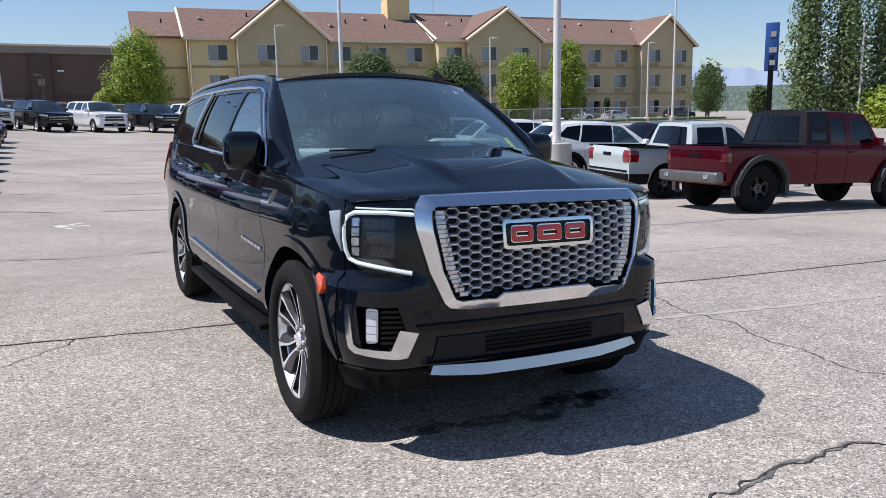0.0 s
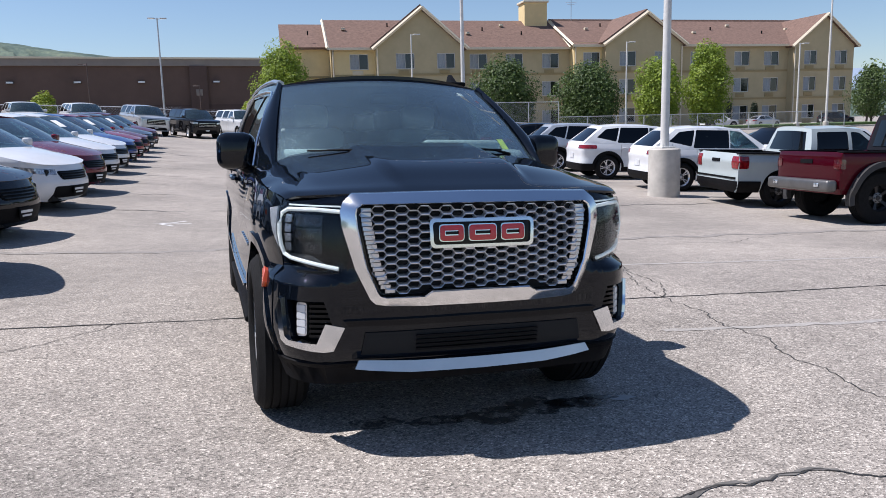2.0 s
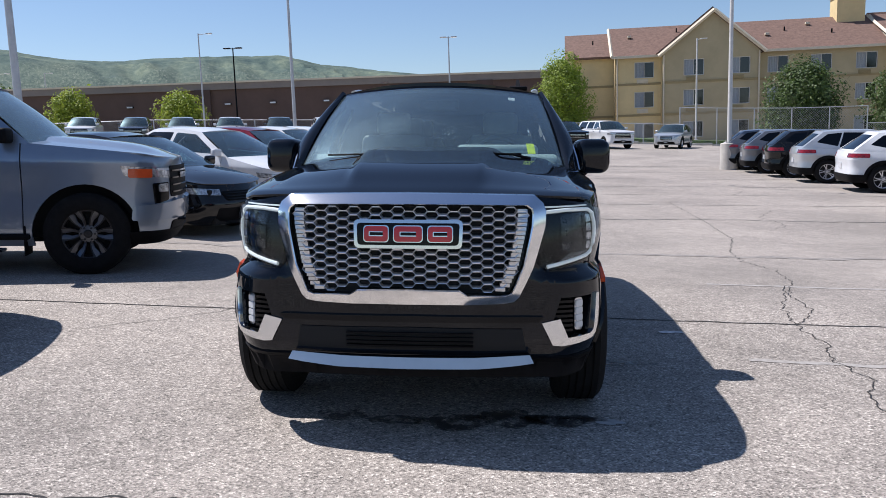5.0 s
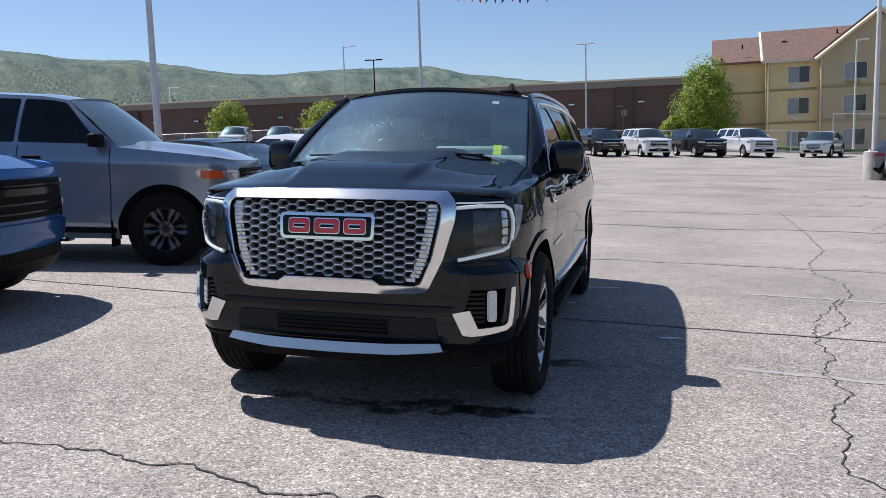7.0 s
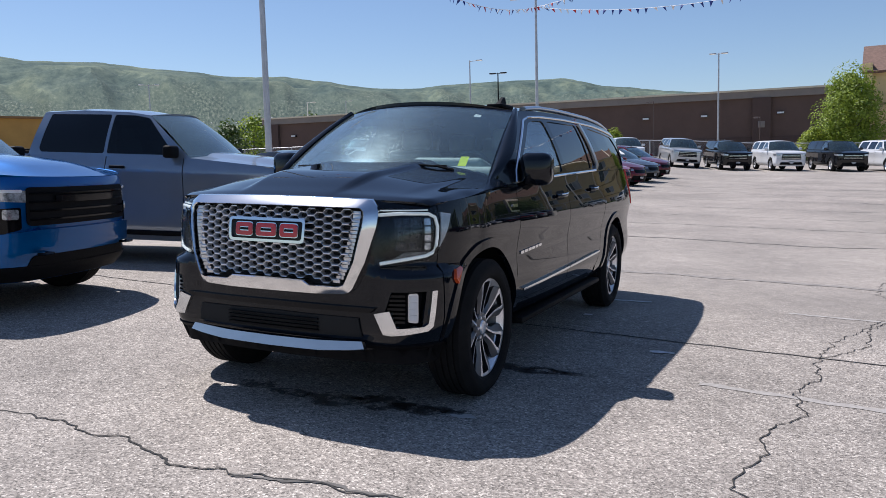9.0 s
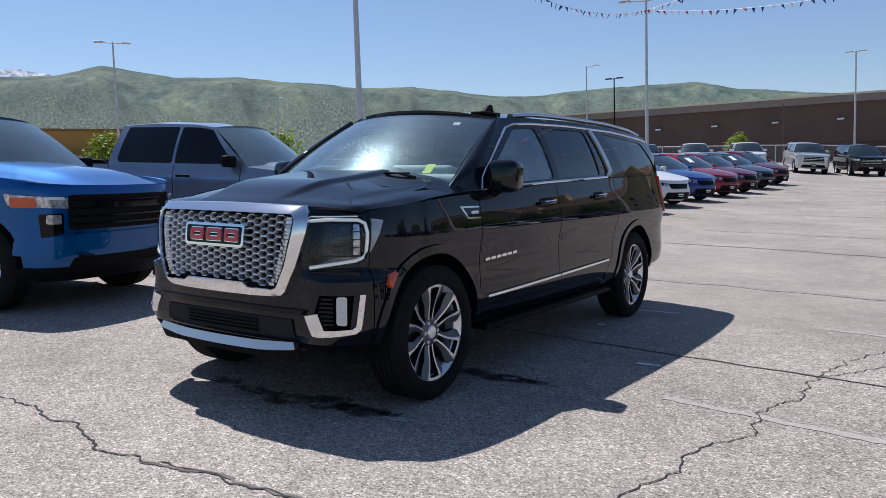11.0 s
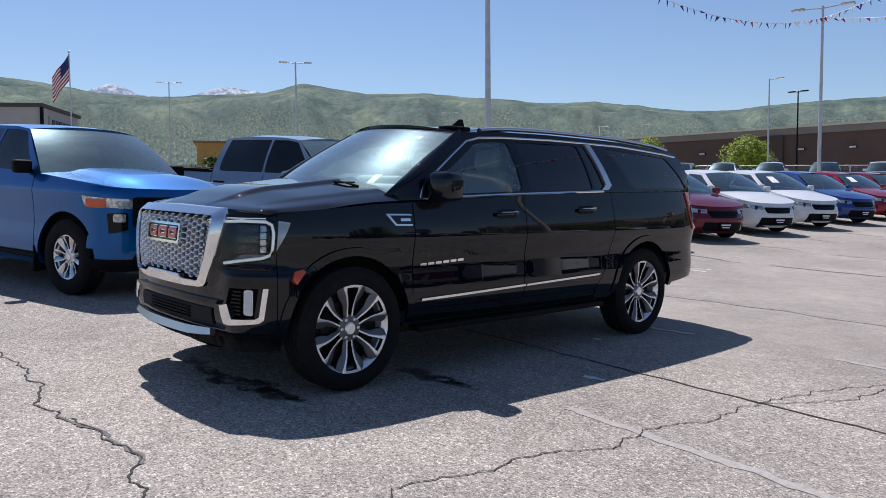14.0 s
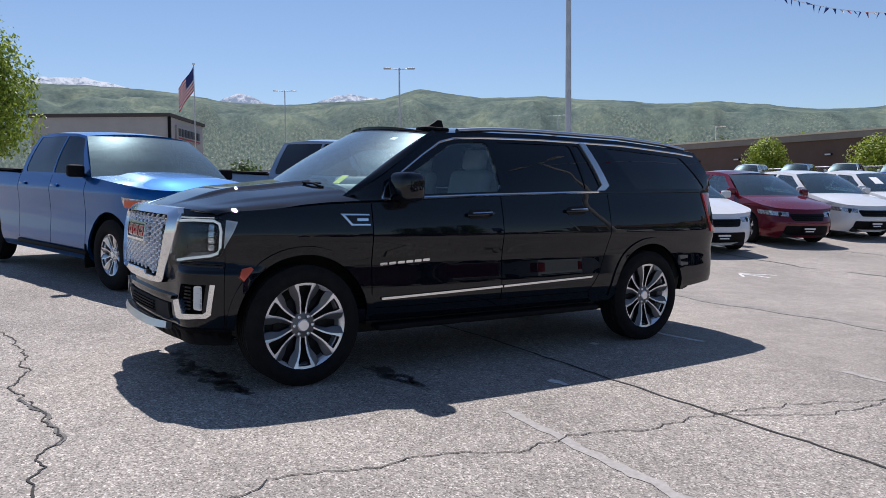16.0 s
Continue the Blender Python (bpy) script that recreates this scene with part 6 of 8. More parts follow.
def spec(kind, **kw):
    if kind == "sedan":
        sp = dict(kind="sedan", hw=0.9, y0=-0.88, y1=3.72, wb=2.72, zb=0.19, nose_z=0.79, cowl_z=0.99, belt=1.0, tail_z=1.05, a0=0.42, a1=1.3, d1=2.6, d0=3.25, R=0.33, rim=0.225, tw=0.21, gap=0.05,
                  roof=((1.2, 1.41), (1.7, 1.455), (2.2, 1.445), (2.7, 1.39)), xr=((0.4, 0.6), (2.0, 0.6), (3.3, 0.58)), doors=(0.55, 1.55, 2.5), handles=(1.4, 2.4), grille=(0.44, 0.36, 0.56, 0.7), intake=(0.55, 0.25, 0.45), tail=(0.35, 0.5, 0.78, 0.95, 0.6), lamp=(0.62, 0.76), lamp_in=0.5, lamp_back=0.55, bow=0.2)
        sp["windows"] = win_sedan(0.42, 1.3, 2.6, 3.25, 1.0, 1.445)
    elif kind == "suv":
        sp = dict(kind="suv", hw=0.94, y0=-0.86, y1=3.72, wb=2.85, zb=0.26, nose_z=0.92, cowl_z=1.06, belt=1.08, tail_z=1.1, a0=0.4, a1=1.15, d1=2.98, d0=3.6, flare=0.012, R=0.365, rim=0.25, tw=0.235, gap=0.05,
                  roof=((1.0, 1.56), (1.6, 1.63), (2.4, 1.63), (3.2, 1.56)), xr=((0.4, 0.64), (2.0, 0.65), (3.6, 0.6)), doors=(0.5, 1.5, 2.45), handles=(1.38, 2.35), grille=(0.42, 0.36, 0.58, 0.84), intake=(0.6, 0.32, 0.48), tail=(0.5, 0.62, 0.93, 1.04, 0.62), lamp=(0.74, 0.9), cladding=0.22, bow=0.16)
        f = lambda k: 1.11 + (1.57 - 1.11) * k
        sp["windows"] = [rounded([(0.72, f(0)), (1.2, f(0.93)), (1.5, f(1)), (1.545, f(0))], 0.03), rounded([(1.572, f(0)), (1.527, f(1)), (2.42, f(1)), (2.55, f(0.06)), (2.53, f(0))], 0.03), rounded([(2.6, f(0.08)), (2.46, f(0.99)), (2.88, f(0.88)), (3.2, f(0.34))], 0.04)]
    elif kind == "big_suv":
        sp = dict(kind="suv", hw=1.0, y0=-0.93, y1=4.3, wb=3.07, zb=0.32, nose_z=1.14, cowl_z=1.25, belt=1.3, tail_z=1.32, a0=0.4, a1=1.1, d1=4.0, d0=4.2, R=0.4, rim=0.27, tw=0.26, gap=0.06, square=1.0,
                  roof=((0.9, 1.78), (1.6, 1.85), (3.0, 1.86), (4.2, 1.8)), xr=((0.4, 0.7), (2.0, 0.72), (4.2, 0.68)), doors=(0.5, 1.6, 2.6), handles=(1.45, 2.45), grille=(0.55, 0.6, 0.72, 1.05), intake=(0.7, 0.4, 0.56), tail=(0.3, 0.72, 0.95, 1.4, 0.7), lamp=(0.92, 1.08), bow=0.2, lamp_in=0.62)
        f = lambda k: 1.335 + (1.79 - 1.335) * k
        sp["windows"] = [rounded([(0.7, f(0)), (1.15, f(0.92)), (1.55, f(1)), (1.6, f(0))], 0.05), rounded([(1.7, f(0)), (1.66, f(1)), (2.55, f(1)), (2.62, f(0))], 0.05), rounded([(2.8, f(0)), (2.72, f(1)), (3.8, f(0.97)), (3.95, f(0))], 0.05)]
    else:
        sp = dict(kind="pickup", hw=1.02, y0=-0.87, y1=4.75, wb=3.75, zb=0.3, nose_z=1.2, cowl_z=1.33, belt=1.33, tail_z=1.37, a0=0.5, a1=1.12, d1=2.52, d0=2.62, R=0.42, rim=0.26, tw=0.27, gap=0.09, square=0.1,
                  roof=((1.0, 1.83), (1.4, 1.88), (2.0, 1.89), (2.6, 1.85)), xr=((0.4, 0.71), (2.0, 0.73), (2.7, 0.72)), doors=(0.58, 1.58, 2.6), handles=(1.42, 2.42), grille=(0.7, 0.7, 0.79, 1.12), intake=(0.72, 0.4, 0.53), tail=(0.3, 0.74, 0.95, 1.32, 0.62), lamp=(0.97, 1.12), bow=0.2, lamp_in=0.66, crown=0.06, ridge=0.03, bars=4, bar_mat=GLOSSBLACK, truck_face=True, lamp_back=0.5)
        f = lambda k: 1.36 + (1.845 - 1.36) * k
        sp["windows"] = [rounded([(0.7, f(0)), (1.12, f(0.93)), (1.3, f(0.99)), (1.57, f(1)), (1.59, f(0))], 0.03), rounded([(1.63, f(0)), (1.61, f(1)), (2.42, f(0.98)), (2.49, f(0.1)), (2.46, f(0))], 0.03)]
    sp.update(kw)
    return sp


SILVERGREY = paint("slate_grey_paint", (0.25, 0.295, 0.36), metal=0.55)
BLUE = paint("bright_blue_paint", (0.001, 0.09, 0.3), metal=0.85, rough=0.38, ior=1.38)
WHITE = paint("white_paint", (0.68, 0.69, 0.7))
MAROON = paint("dark_red_paint", (0.13, 0.008, 0.018), metal=0.2)
WINE = paint("wine_red_paint", (0.075, 0.001, 0.009), metal=0.6, rough=0.34, ior=1.32)
DARKLENS = mat("dark_red_lens", (0.07, 0.006, 0.008), rough=0.12, coat=1.0, vary=0.4, scale=14)
FLAREGREY = mat("flare_grey_plastic", (0.035, 0.034, 0.035), rough=0.7, vary=0.2, bump=0.2, bscale=300)
HARDTOP = mat("hardtop_black", (0.012, 0.012, 0.015), rough=0.45, vary=0.1, spec=0.15)
RED = paint("red_paint", (0.25, 0.008, 0.02), metal=0.2)
NAVY = paint("blue_paint", (0.02, 0.05, 0.22), metal=0.3)
GREY = paint("dark_grey_paint", (0.06, 0.065, 0.075), metal=0.4)
SILVER = paint("silver_paint", (0.5, 0.52, 0.54), metal=0.5)
PALE = paint("pale_grey_paint", (0.42, 0.47, 0.47))
COALBLACK = paint("deep_black_paint", (0.008, 0.008, 0.009))
CHARCOAL = paint("grey_metal_paint", (0.16, 0.17, 0.19), metal=0.5)

LEFT = "cars parked in the row"
XF = -3.3
plain_vehicle("pickup_truck", "slate grey crew-cab pickup truck with black wheels", "pickup truck", stand(-4.3, 4.53, 108) @ Matrix.Scale(1.05, 4), spec("pickup", plate_front=False, paint=SILVERGREY, style="black", spokes=6, handle=BLACKPLASTIC, mirror=BLACKPLASTIC), LEFT)
plain_vehicle("pickup_truck", "bright blue crew-cab pickup truck with silver wheels", "pickup truck", stand(-4.28, 0.68, 105), spec("pickup", plate_front=False, paint=BLUE, style="silver", spokes=6, mirror=BLACKPLASTIC), LEFT)
def nose_at(x, y, rz):
    """The pose of a saloon car whose nose is at x, y."""
    f = Vector((math.sin(radians(rz)), -math.cos(radians(rz))))
    return stand(x - 0.88 * f.x, y - 0.88 * f.y, rz)


sed = plain_vehicle("sedan", "black compact saloon car with tinted windows", "car", nose_at(-3.5, 7.3, 70), spec("sedan", paint=COALBLACK, bar_mat=GLOSSBLACK), LEFT)
for y, pm, lab in ((10.5, WHITE, "white compact saloon car with black grille"), (13.4, MAROON, "dark red saloon car with chrome bar"), (16.2, WHITE, "white saloon car with black lower grille"), (19.1, WHITE, "white saloon car with chrome grille"), (22.1, NAVY, "deep blue metallic saloon car"), (25.3, RED, "red saloon car with clear lamps"), (28.6, MAROON, "dark red saloon car with chrome bar"), (32.0, GREY, "dark grey metallic saloon car"), (35.5, MAROON, "maroon saloon car at the row end")):
    repaint(sed, nose_at(XF, y, 68), pm, lab, y in (19.1, 25.3, 32.0))
RIGHT = "vehicles parked with their backs to the lane"
XR_ = 10.1


def back_at(x, y, rz, wb):
    """The pose of a vehicle whose rear axle is at x, y."""
    return stand(x + wb * math.sin(radians(rz)), y - wb * math.cos(radians(rz)), rz)


plain_vehicle("off_road_pickup", "dark red off-road pickup with black top and knobbly tyres", "pickup truck", back_at(XR_ + 0.1, 7.3, 84, 3.66) @ Matrix.Scale(1.05, 4), spec("pickup", paint=WINE, roof_mat=HARDTOP, rear_bar=True, tail_mat=DARKLENS, flare_mat=FLAREGREY, hw=0.86, wb=3.49, y0=-0.65, y1=4.3, R=0.44, rim=0.22, tw=0.28, flare=0.1, a0=0.55, a1=0.9, d1=2.35, d0=2.45, style="wide", truck_face=False, nose_z=1.15, cowl_z=1.22, belt=1.22, tail_z=1.2, zb=0.5, tail=(0.1, 0.8, 0.92, 1.08, 0.62), roof=((0.8, 1.8), (1.4, 1.84), (2.4, 1.84)), xr=((0.4, 0.68), (2.4, 0.68)), rear_cap=1.86, slab_sided=True, doors=(0.5, 1.45, 2.2), handles=(1.3, 2.2), windows=[rounded([(0.72, 1.27), (0.86, 1.7), (1.3, 1.72), (1.32, 1.27)], 0.07), rounded([(1.46, 1.27), (1.46, 1.72), (1.82, 1.72), (1.82, 1.27)], 0.07)]), RIGHT)
plain_vehicle("small_pickup", "pale grey small pickup with black bumpers", "pickup truck", back_at(XR_ + 0.5, 10.2, 82, 3.07), spec("pickup", paint=PALE, hw=0.9, wb=3.07, y0=-0.9, y1=4.1, zb=0.32, R=0.36, rim=0.24, tw=0.23, nose_z=1.0, cowl_z=1.12, belt=1.14, tail_z=1.14, a0=0.45, a1=1.15, d1=2.3, d0=2.42, roof=((1.0, 1.66), (1.5, 1.7), (2.4, 1.66)), xr=((0.4, 0.63), (2.4, 0.63)), doors=(0.52, 1.45, 2.35), handles=(1.3, 2.2), cladding=0.24, truck_face=False, tail=(0.26, 0.72, 0.82, 1.08, 0.6), style="wide", grille=(0.6, 0.6, 0.68, 0.9), intake=(0.7, 0.36, 0.55), lamp=(0.8, 0.98), windows=[rounded([(0.72, 1.18), (1.18, 1.6), (1.4, 1.62), (1.42, 1.18)], 0.05), rounded([(1.5, 1.18), (1.48, 1.62), (2.2, 1.6), (2.26, 1.18)], 0.05)]), RIGHT)
suv = plain_vehicle("crossover", "white crossover SUV with silver wheels", "car", back_at(XR_ + 0.6, 13.9, 81, 2.85), spec("suv", paint=WHITE), RIGHT)
for y, pm, lab in ((17.7, WHITE, "white crossover SUV with black bumper"), (21.2, SILVER, "silver crossover SUV with dark wheels"), (23.9, COALBLACK, "black crossover SUV with alloy wheels"), (26.5, CHARCOAL, "grey crossover SUV with alloy wheels"), (29.0, CHARCOAL, "dark grey crossover SUV with roof rails")):
    repaint(suv, back_at(XR_ + 0.6, y, 81, 2.85), pm, lab)
FAR = "vehicles in the far row"
big = plain_vehicle("large_suv", "white full-size SUV in the far row", "car", stand(2.0, 49.0, 20), spec("big_suv", paint=WHITE), FAR)
for x, pm, lab in ((5.4, COALBLACK, "black full-size SUV in the far row"), (-1.1, COALBLACK, "black full-size SUV in the far row"), (-4.2, SILVER, "silver full-size SUV in the far row"), (-7.8, WHITE, "white full-size SUV in the far row"), (-11.2, WHITE, "white full-size SUV in the far row"), (-14.7, GREY, "dark grey full-size SUV in the far row"), (-18.3, WHITE, "white full-size SUV in the far row"), (-21.8, SILVER, "silver full-size SUV in the far row"), (-25.3, GREY, "dark grey full-size SUV in the far row"), (-29.2, WHITE, "white full-size SUV in the far row"), (8.4, WHITE, "white full-size SUV in the far row")):
    repaint(big, stand(x, 49.0, 20), pm, lab)
repaint(suv, stand(12.0, 49.5, -25), SILVER, "silver crossover SUV standing apart")

# second row behind, only roofs and sides showing
repaint(suv, stand(19.5, 16.8, 90), COALBLACK, "black crossover SUV behind the row")
repaint(suv, stand(20.0, 20.0, -90), WHITE, "white crossover SUV behind the row")
repaint(sed, stand(20.5, 13.5, -90), GREY, "dark grey saloon car behind the row")
repaint(sed, stand(20.5, 23.5, -90), SILVER, "silver saloon car behind the row")
repaint(sed, stand(20.2, 9.8, -90), COALBLACK, "black saloon car behind the row")
repaint(suv, stand(20.0, 6.2, -90), MAROON, "dark red crossover SUV behind the row")
for i, (x, y, r, pm) in enumerate(((62, 78, 80, WHITE), (70, 80, 95, SILVER), (78, 76, 85, COALBLACK), (84, 82, 90, RED))):
    repaint(sed if i % 2 else suv, stand(x, y, r), pm, "distant parked car beyond the hotel")
bare_screen(sed)

# ---- hotel ----
STUCCO = mat("yellow_stucco", (0.74, 0.58, 0.3), rough=0.92, vary=0.07, scale=0.6, bump=0.35, bscale=40)
STUCCO2 = mat("tan_stucco", (0.47, 0.39, 0.235), rough=0.92, vary=0.07, scale=0.6, bump=0.35, bscale=40)
TRIM = mat("cream_trim", (0.68, 0.6, 0.45), rough=0.7, vary=0.05)
BAND = mat("band_trim", (0.36, 0.28, 0.14), rough=0.85, vary=0.06)
SHINGLE = mat("brown_shingle", (0.17, 0.105, 0.08), rough=0.92, vary=0.25, scale=3.5, bump=0.5, bscale=14)
CURTAIN = mat("curtain_grey", (0.33, 0.36, 0.38), rough=0.9, vary=0.1, scale=8)
WINFRAME = mat("window_frame_white", (0.62, 0.6, 0.55), rough=0.5, vary=0.04)
LOT_MIDDLE = Vector((-0.5, -4.22, 1.42))


def farther(x, y, z, k):
    """A place k times as far from the middle of the lot, on the same line."""
    return LOT_MIDDLE + (Vector((x, y, z)) - LOT_MIDDLE) * k


HM = Matrix.Translation(farther(6.04, 68.77, 0, 1.4)) @ pose(0, 0, 0, 0, 0, -4.95) @ Matrix.Scale(1.4, 4)
hotel = thing("hotel", "three-storey yellow stucco hotel with brown shingle gabled roof", "building", HM)
BASE = 0.7


def hbox(name, a0, a1, b0, b1, z0, z1, material, label="", bevel=0.0):
    bm = bm_new()
    box(bm, ((a0 + a1) / 2, (b0 + b1) / 2, (z0 + z1) / 2), (a1 - a0, b1 - b0, z1 - z0), bevel=bevel)
    return part(name, bm, material, hotel, label)


def slope(name, quad, material, thick=0.22):
    bm = bm_new()
    vs = [bm.verts.new(p) for p in quad]
    f = bm.faces.new(vs)
    thicken(bm, [f], thick)
    return part(name, bm, material, hotel)


def wall_with_windows(a0, a1, b, z1, wins, material, gable=None):
    """A front wall with openings cut through it; wins: (a, z, w, h)."""
    line = [(a0, BASE), (a1, BASE), (a1, z1)]
    if gable:
        line.append(gable)
    line.append((a0, z1))
    holes = [[(a - w / 2, z - h / 2), (a + w / 2, z - h / 2), (a + w / 2, z + h / 2), (a - w / 2, z + h / 2)] for a, z, w, h in wins]
    bm = bm_new()
    panel(bm, line, lambda u, v: Vector((u, b, v)), holes, (), (), 0.0)
    fs = bm.faces[:]
    for f in fs:
        f.normal_update()
        if f.normal.y > 0:
            f.normal_flip()
    thicken(bm, fs, 0.28)
    for v in bm.verts:
        if v.co.y < b - 0.01:
            v.co.y = b + 0.28
    part("wall", bm, material, hotel)
    for a, z, w, h in wins:
        bm = bm_new()
        for c, s in (((a, b + 0.1, z + h / 2 - 0.03), (w, 0.08, 0.06)), ((a, b + 0.1, z - h / 2 + 0.03), (w, 0.08, 0.06)), ((a - w / 2 + 0.03, b + 0.1, z), (0.06, 0.08, h)), ((a + w / 2 - 0.03, b + 0.1, z), (0.06, 0.08, h)), ((a, b + 0.1, z), (0.05, 0.07, h))):
            box(bm, c, s)
        wd = part("window", bm, WINFRAME, hotel)
        bm = bm_new()
        box(bm, (a + w / 4, b + 0.13, z), (w / 2, 0.02, h))
        part("pane", bm, DARKGLASS, wd)
        bm = bm_new()
        sheet(bm, lambda u, v: Vector((a - w / 2 + w / 2 * u, b + 0.15 + 0.015 * math.sin(u * 40), z - h / 2 + h * v)), 24, 1)
        part("curtain", bm, CURTAIN, wd)
        bm = bm_new()
        box(bm, (a - 0.15, b - 0.02, z - h / 2 - 0.32), (1.0, 0.1, 0.4), bevel=0.015)
        for k in range(4):
            box(bm, (a - 0.15, b - 0.075, z - h / 2 - 0.44 + 0.08 * k), (0.9, 0.02, 0.03))
        part("air_conditioner", bm, TRIM if material == STUCCO else BAND, wd)


def wins(al, w=1.75, h=1.42):
    return [(a, z, w, h) for a in al for z in (1.85, 4.65, 7.3)]


EV = 8.55
# left stair wing, set back
wall_with_windows(1.2, 4.9, 1.6, EV + 0.3, [], STUCCO)
hbox("side_wall", 0.6, 1.2, 1.2, 9.0, BASE, EV + 0.9, STUCCO)
slope("roof", [(0.4, 1.0, EV + 0.2), (5.2, 1.0, EV + 0.2), (5.2, 6.6, 11.5), (0.4, 6.6, 11.5)], SHINGLE)
# block A
wall_with_windows(4.9, 9.0, 0.0, EV, wins([7.5]), STUCCO)
wall_with_windows(9.0, 17.3, -0.9, EV, wins([11.7, 15.6]), STUCCO2, (13.3, 12.0))
wall_with_windows(17.3, 28.3, 0.0, EV, wins([19.0, 22.6, 26.3]), STUCCO2)
# block B, a little forward
wall_with_windows(28.3, 31.2, -1.2, EV + 0.35, wins([30.1]), STUCCO)
wall_with_windows(31.2, 39.3, -2.1, EV + 0.2, wins([33.5, 37.2]), STUCCO2, (35.35, 11.55))
wall_with_windows(39.3, 51.8, -1.2, EV + 0.1, wins([41.6, 46.5, 49.9]), STUCCO2)
wall_with_windows(51.8, 58.9, -2.1, EV, wins([53.8, 57.4], 1.5), STUCCO2, (55.35, 11.5))
for a0, a1, b0, b1, z1 in ((4.9, 5.2, 0.0, 11, EV), (9.0, 9.3, -0.65, 0.3, EV), (17.0, 17.3, -0.65, 0.3, EV), (28.3, 28.6, -1.0, 2.0, EV + 0.3), (31.2, 31.5, -1.85, -0.9, EV), (39.0, 39.3, -1.85, -0.9, EV), (51.8, 52.1, -1.85, -0.9, EV), (58.6, 58.9, -1.85, 11, EV)):
    hbox("return_wall", a0, a1, b0, b1, BASE, z1, STUCCO if a0 < 30 else STUCCO2)
hbox("back_wall", 0.6, 58.9, 11.0, 11.3, BASE, EV, STUCCO2)
# roofs: front and back slopes
RZ = 11.75
for a0, a1, b, e, rz in ((4.6, 28.2, -0.5, EV, RZ), (28.0, 59.1, -1.7, EV + 0.1, RZ)):
    slope("roof", [(a0, b, e), (a1, b, e), (a1, 5.2, rz), (a0, 5.2, rz)], SHINGLE)
    slope("roof", [(a0, 11.8, e), (a1, 11.8, e), (a1, 5.2, rz), (a0, 5.2, rz)], SHINGLE)
    bm = bm_new()
    for x in (a0, a1):
        tube(bm, [(x, b - 0.05, e - 0.05), (x, 5.2, rz - 0.05)], 0.16, 4)
    box(bm, ((a0 + a1) / 2, b - 0.05, e - 0.1), (a1 - a0, 0.14, 0.22))
    part("fascia", bm, TRIM, hotel)
for pa, l, r, b, pz, e in ((13.3, 8.6, 17.7, -1.3, 12.1, EV), (35.35, 30.8, 39.7, -2.5, 11.65, EV + 0.2), (55.35, 51.4, 59.3, -2.5, 11.6, EV)):
    slope("gable_roof", [(l, b, e - 0.1), (pa, b, pz + 0.1), (pa, 6.2, pz + 0.1), (l, 4.5, e - 0.1)], SHINGLE)
    slope("gable_roof", [(r, b, e - 0.1), (pa, b, pz + 0.1), (pa, 6.2, pz + 0.1), (r, 4.5, e - 0.1)], SHINGLE)
    bm = bm_new()
    tube(bm, [(l, b, e - 0.2), (pa, b, pz)], 0.17, 4)
    tube(bm, [(pa, b, pz), (r, b, e - 0.2)], 0.17, 4)
    part("gable_trim", bm, TRIM, hotel)
for a, b in ((9.1, -1.0), (17.2, -1.0), (5.1, -0.1), (28.4, -1.3), (39.2, -2.2), (51.9, -2.2)):
    bm = bm_new()
    rod(bm, (a, b, BASE), (a, b, EV - 0.1), 0.07)
    part("downpipe", bm, TRIM, hotel)
for z in (3.15, 5.95):
    for a0, a1, b in ((4.95, 8.95, 0.0), (9.05, 17.25, -0.9), (17.35, 28.25, 0.0), (28.35, 31.15, -1.2), (31.25, 39.25, -2.1), (39.35, 51.75, -1.2), (51.85, 58.85, -2.1), (1.25, 4.85, 1.6)):
        hbox("belt_course", a0, a1, b - 0.07, b + 0.02, z, z + 0.2, BAND)
ch = hbox("chimney", 25.0, 27.4, 4.0, 6.0, 9.0, 13.4, STUCCO)
bm = bm_new()
box(bm, (26.2, 5.0, 13.5), (2.7, 2.3, 0.2), bevel=0.03)
part("chimney_cap", bm, TRIM, ch)
bm = bm_new()
rod(bm, (30.5, 5.2, 11.7), (30.5, 5.2, 14.0), 0.03)
for k, (w, z) in enumerate(((1.6, 13.9), (1.2, 13.6), (0.8, 13.4))):
    rod(bm, (30.5 - w / 2, 5.2, z), (30.5 + w / 2, 5.2, z), 0.018)
part("tv_aerial", bm, mat("aerial_grey", (0.4, 0.4, 0.4), rough=0.5), hotel)
for i, a in enumerate((3.0, 6.4, 10.8, 18.5, 20.2, 22.4, 24.0, 31.0, 33.0, 42.5, 45.0, 47.6, 50.4, 54.0)):
    k = 0.45 + 0.15 * (i % 3)
    b0 = -0.5 if a < 28 else -1.7
    bm = bm_new()
    box(bm, (a, b0 + (5.2 - b0) * k, EV + (RZ - EV) * k + 0.16), (0.35, 0.3, 0.22) if i % 2 else (0.12, 0.12, 0.4), bevel=0.02)
    part("roof_vent", bm, TRIM if i % 2 else BLACKPLASTIC, hotel)

# ---- big store behind ----
BLOCK = mat("brown_block_wall", (0.125, 0.082, 0.066), rough=0.92, vary=0.1, scale=0.35, bump=0.3, bscale=12)
BLOCKLOW = mat("dark_block_wall", (0.095, 0.062, 0.052), rough=0.92, vary=0.1, scale=0.35, bump=0.3, bscale=12)
CORNICE = mat("grey_cornice", (0.24, 0.21, 0.185), rough=0.85, vary=0.08, scale=0.5)
SM = Matrix.Translation((7.5, 90.0, 0)) @ pose(0, 0, 0, 0, 0, 2.6)
store = thing("store_building", "long brown block-built store with pale cornice and wall lights", "building", SM)


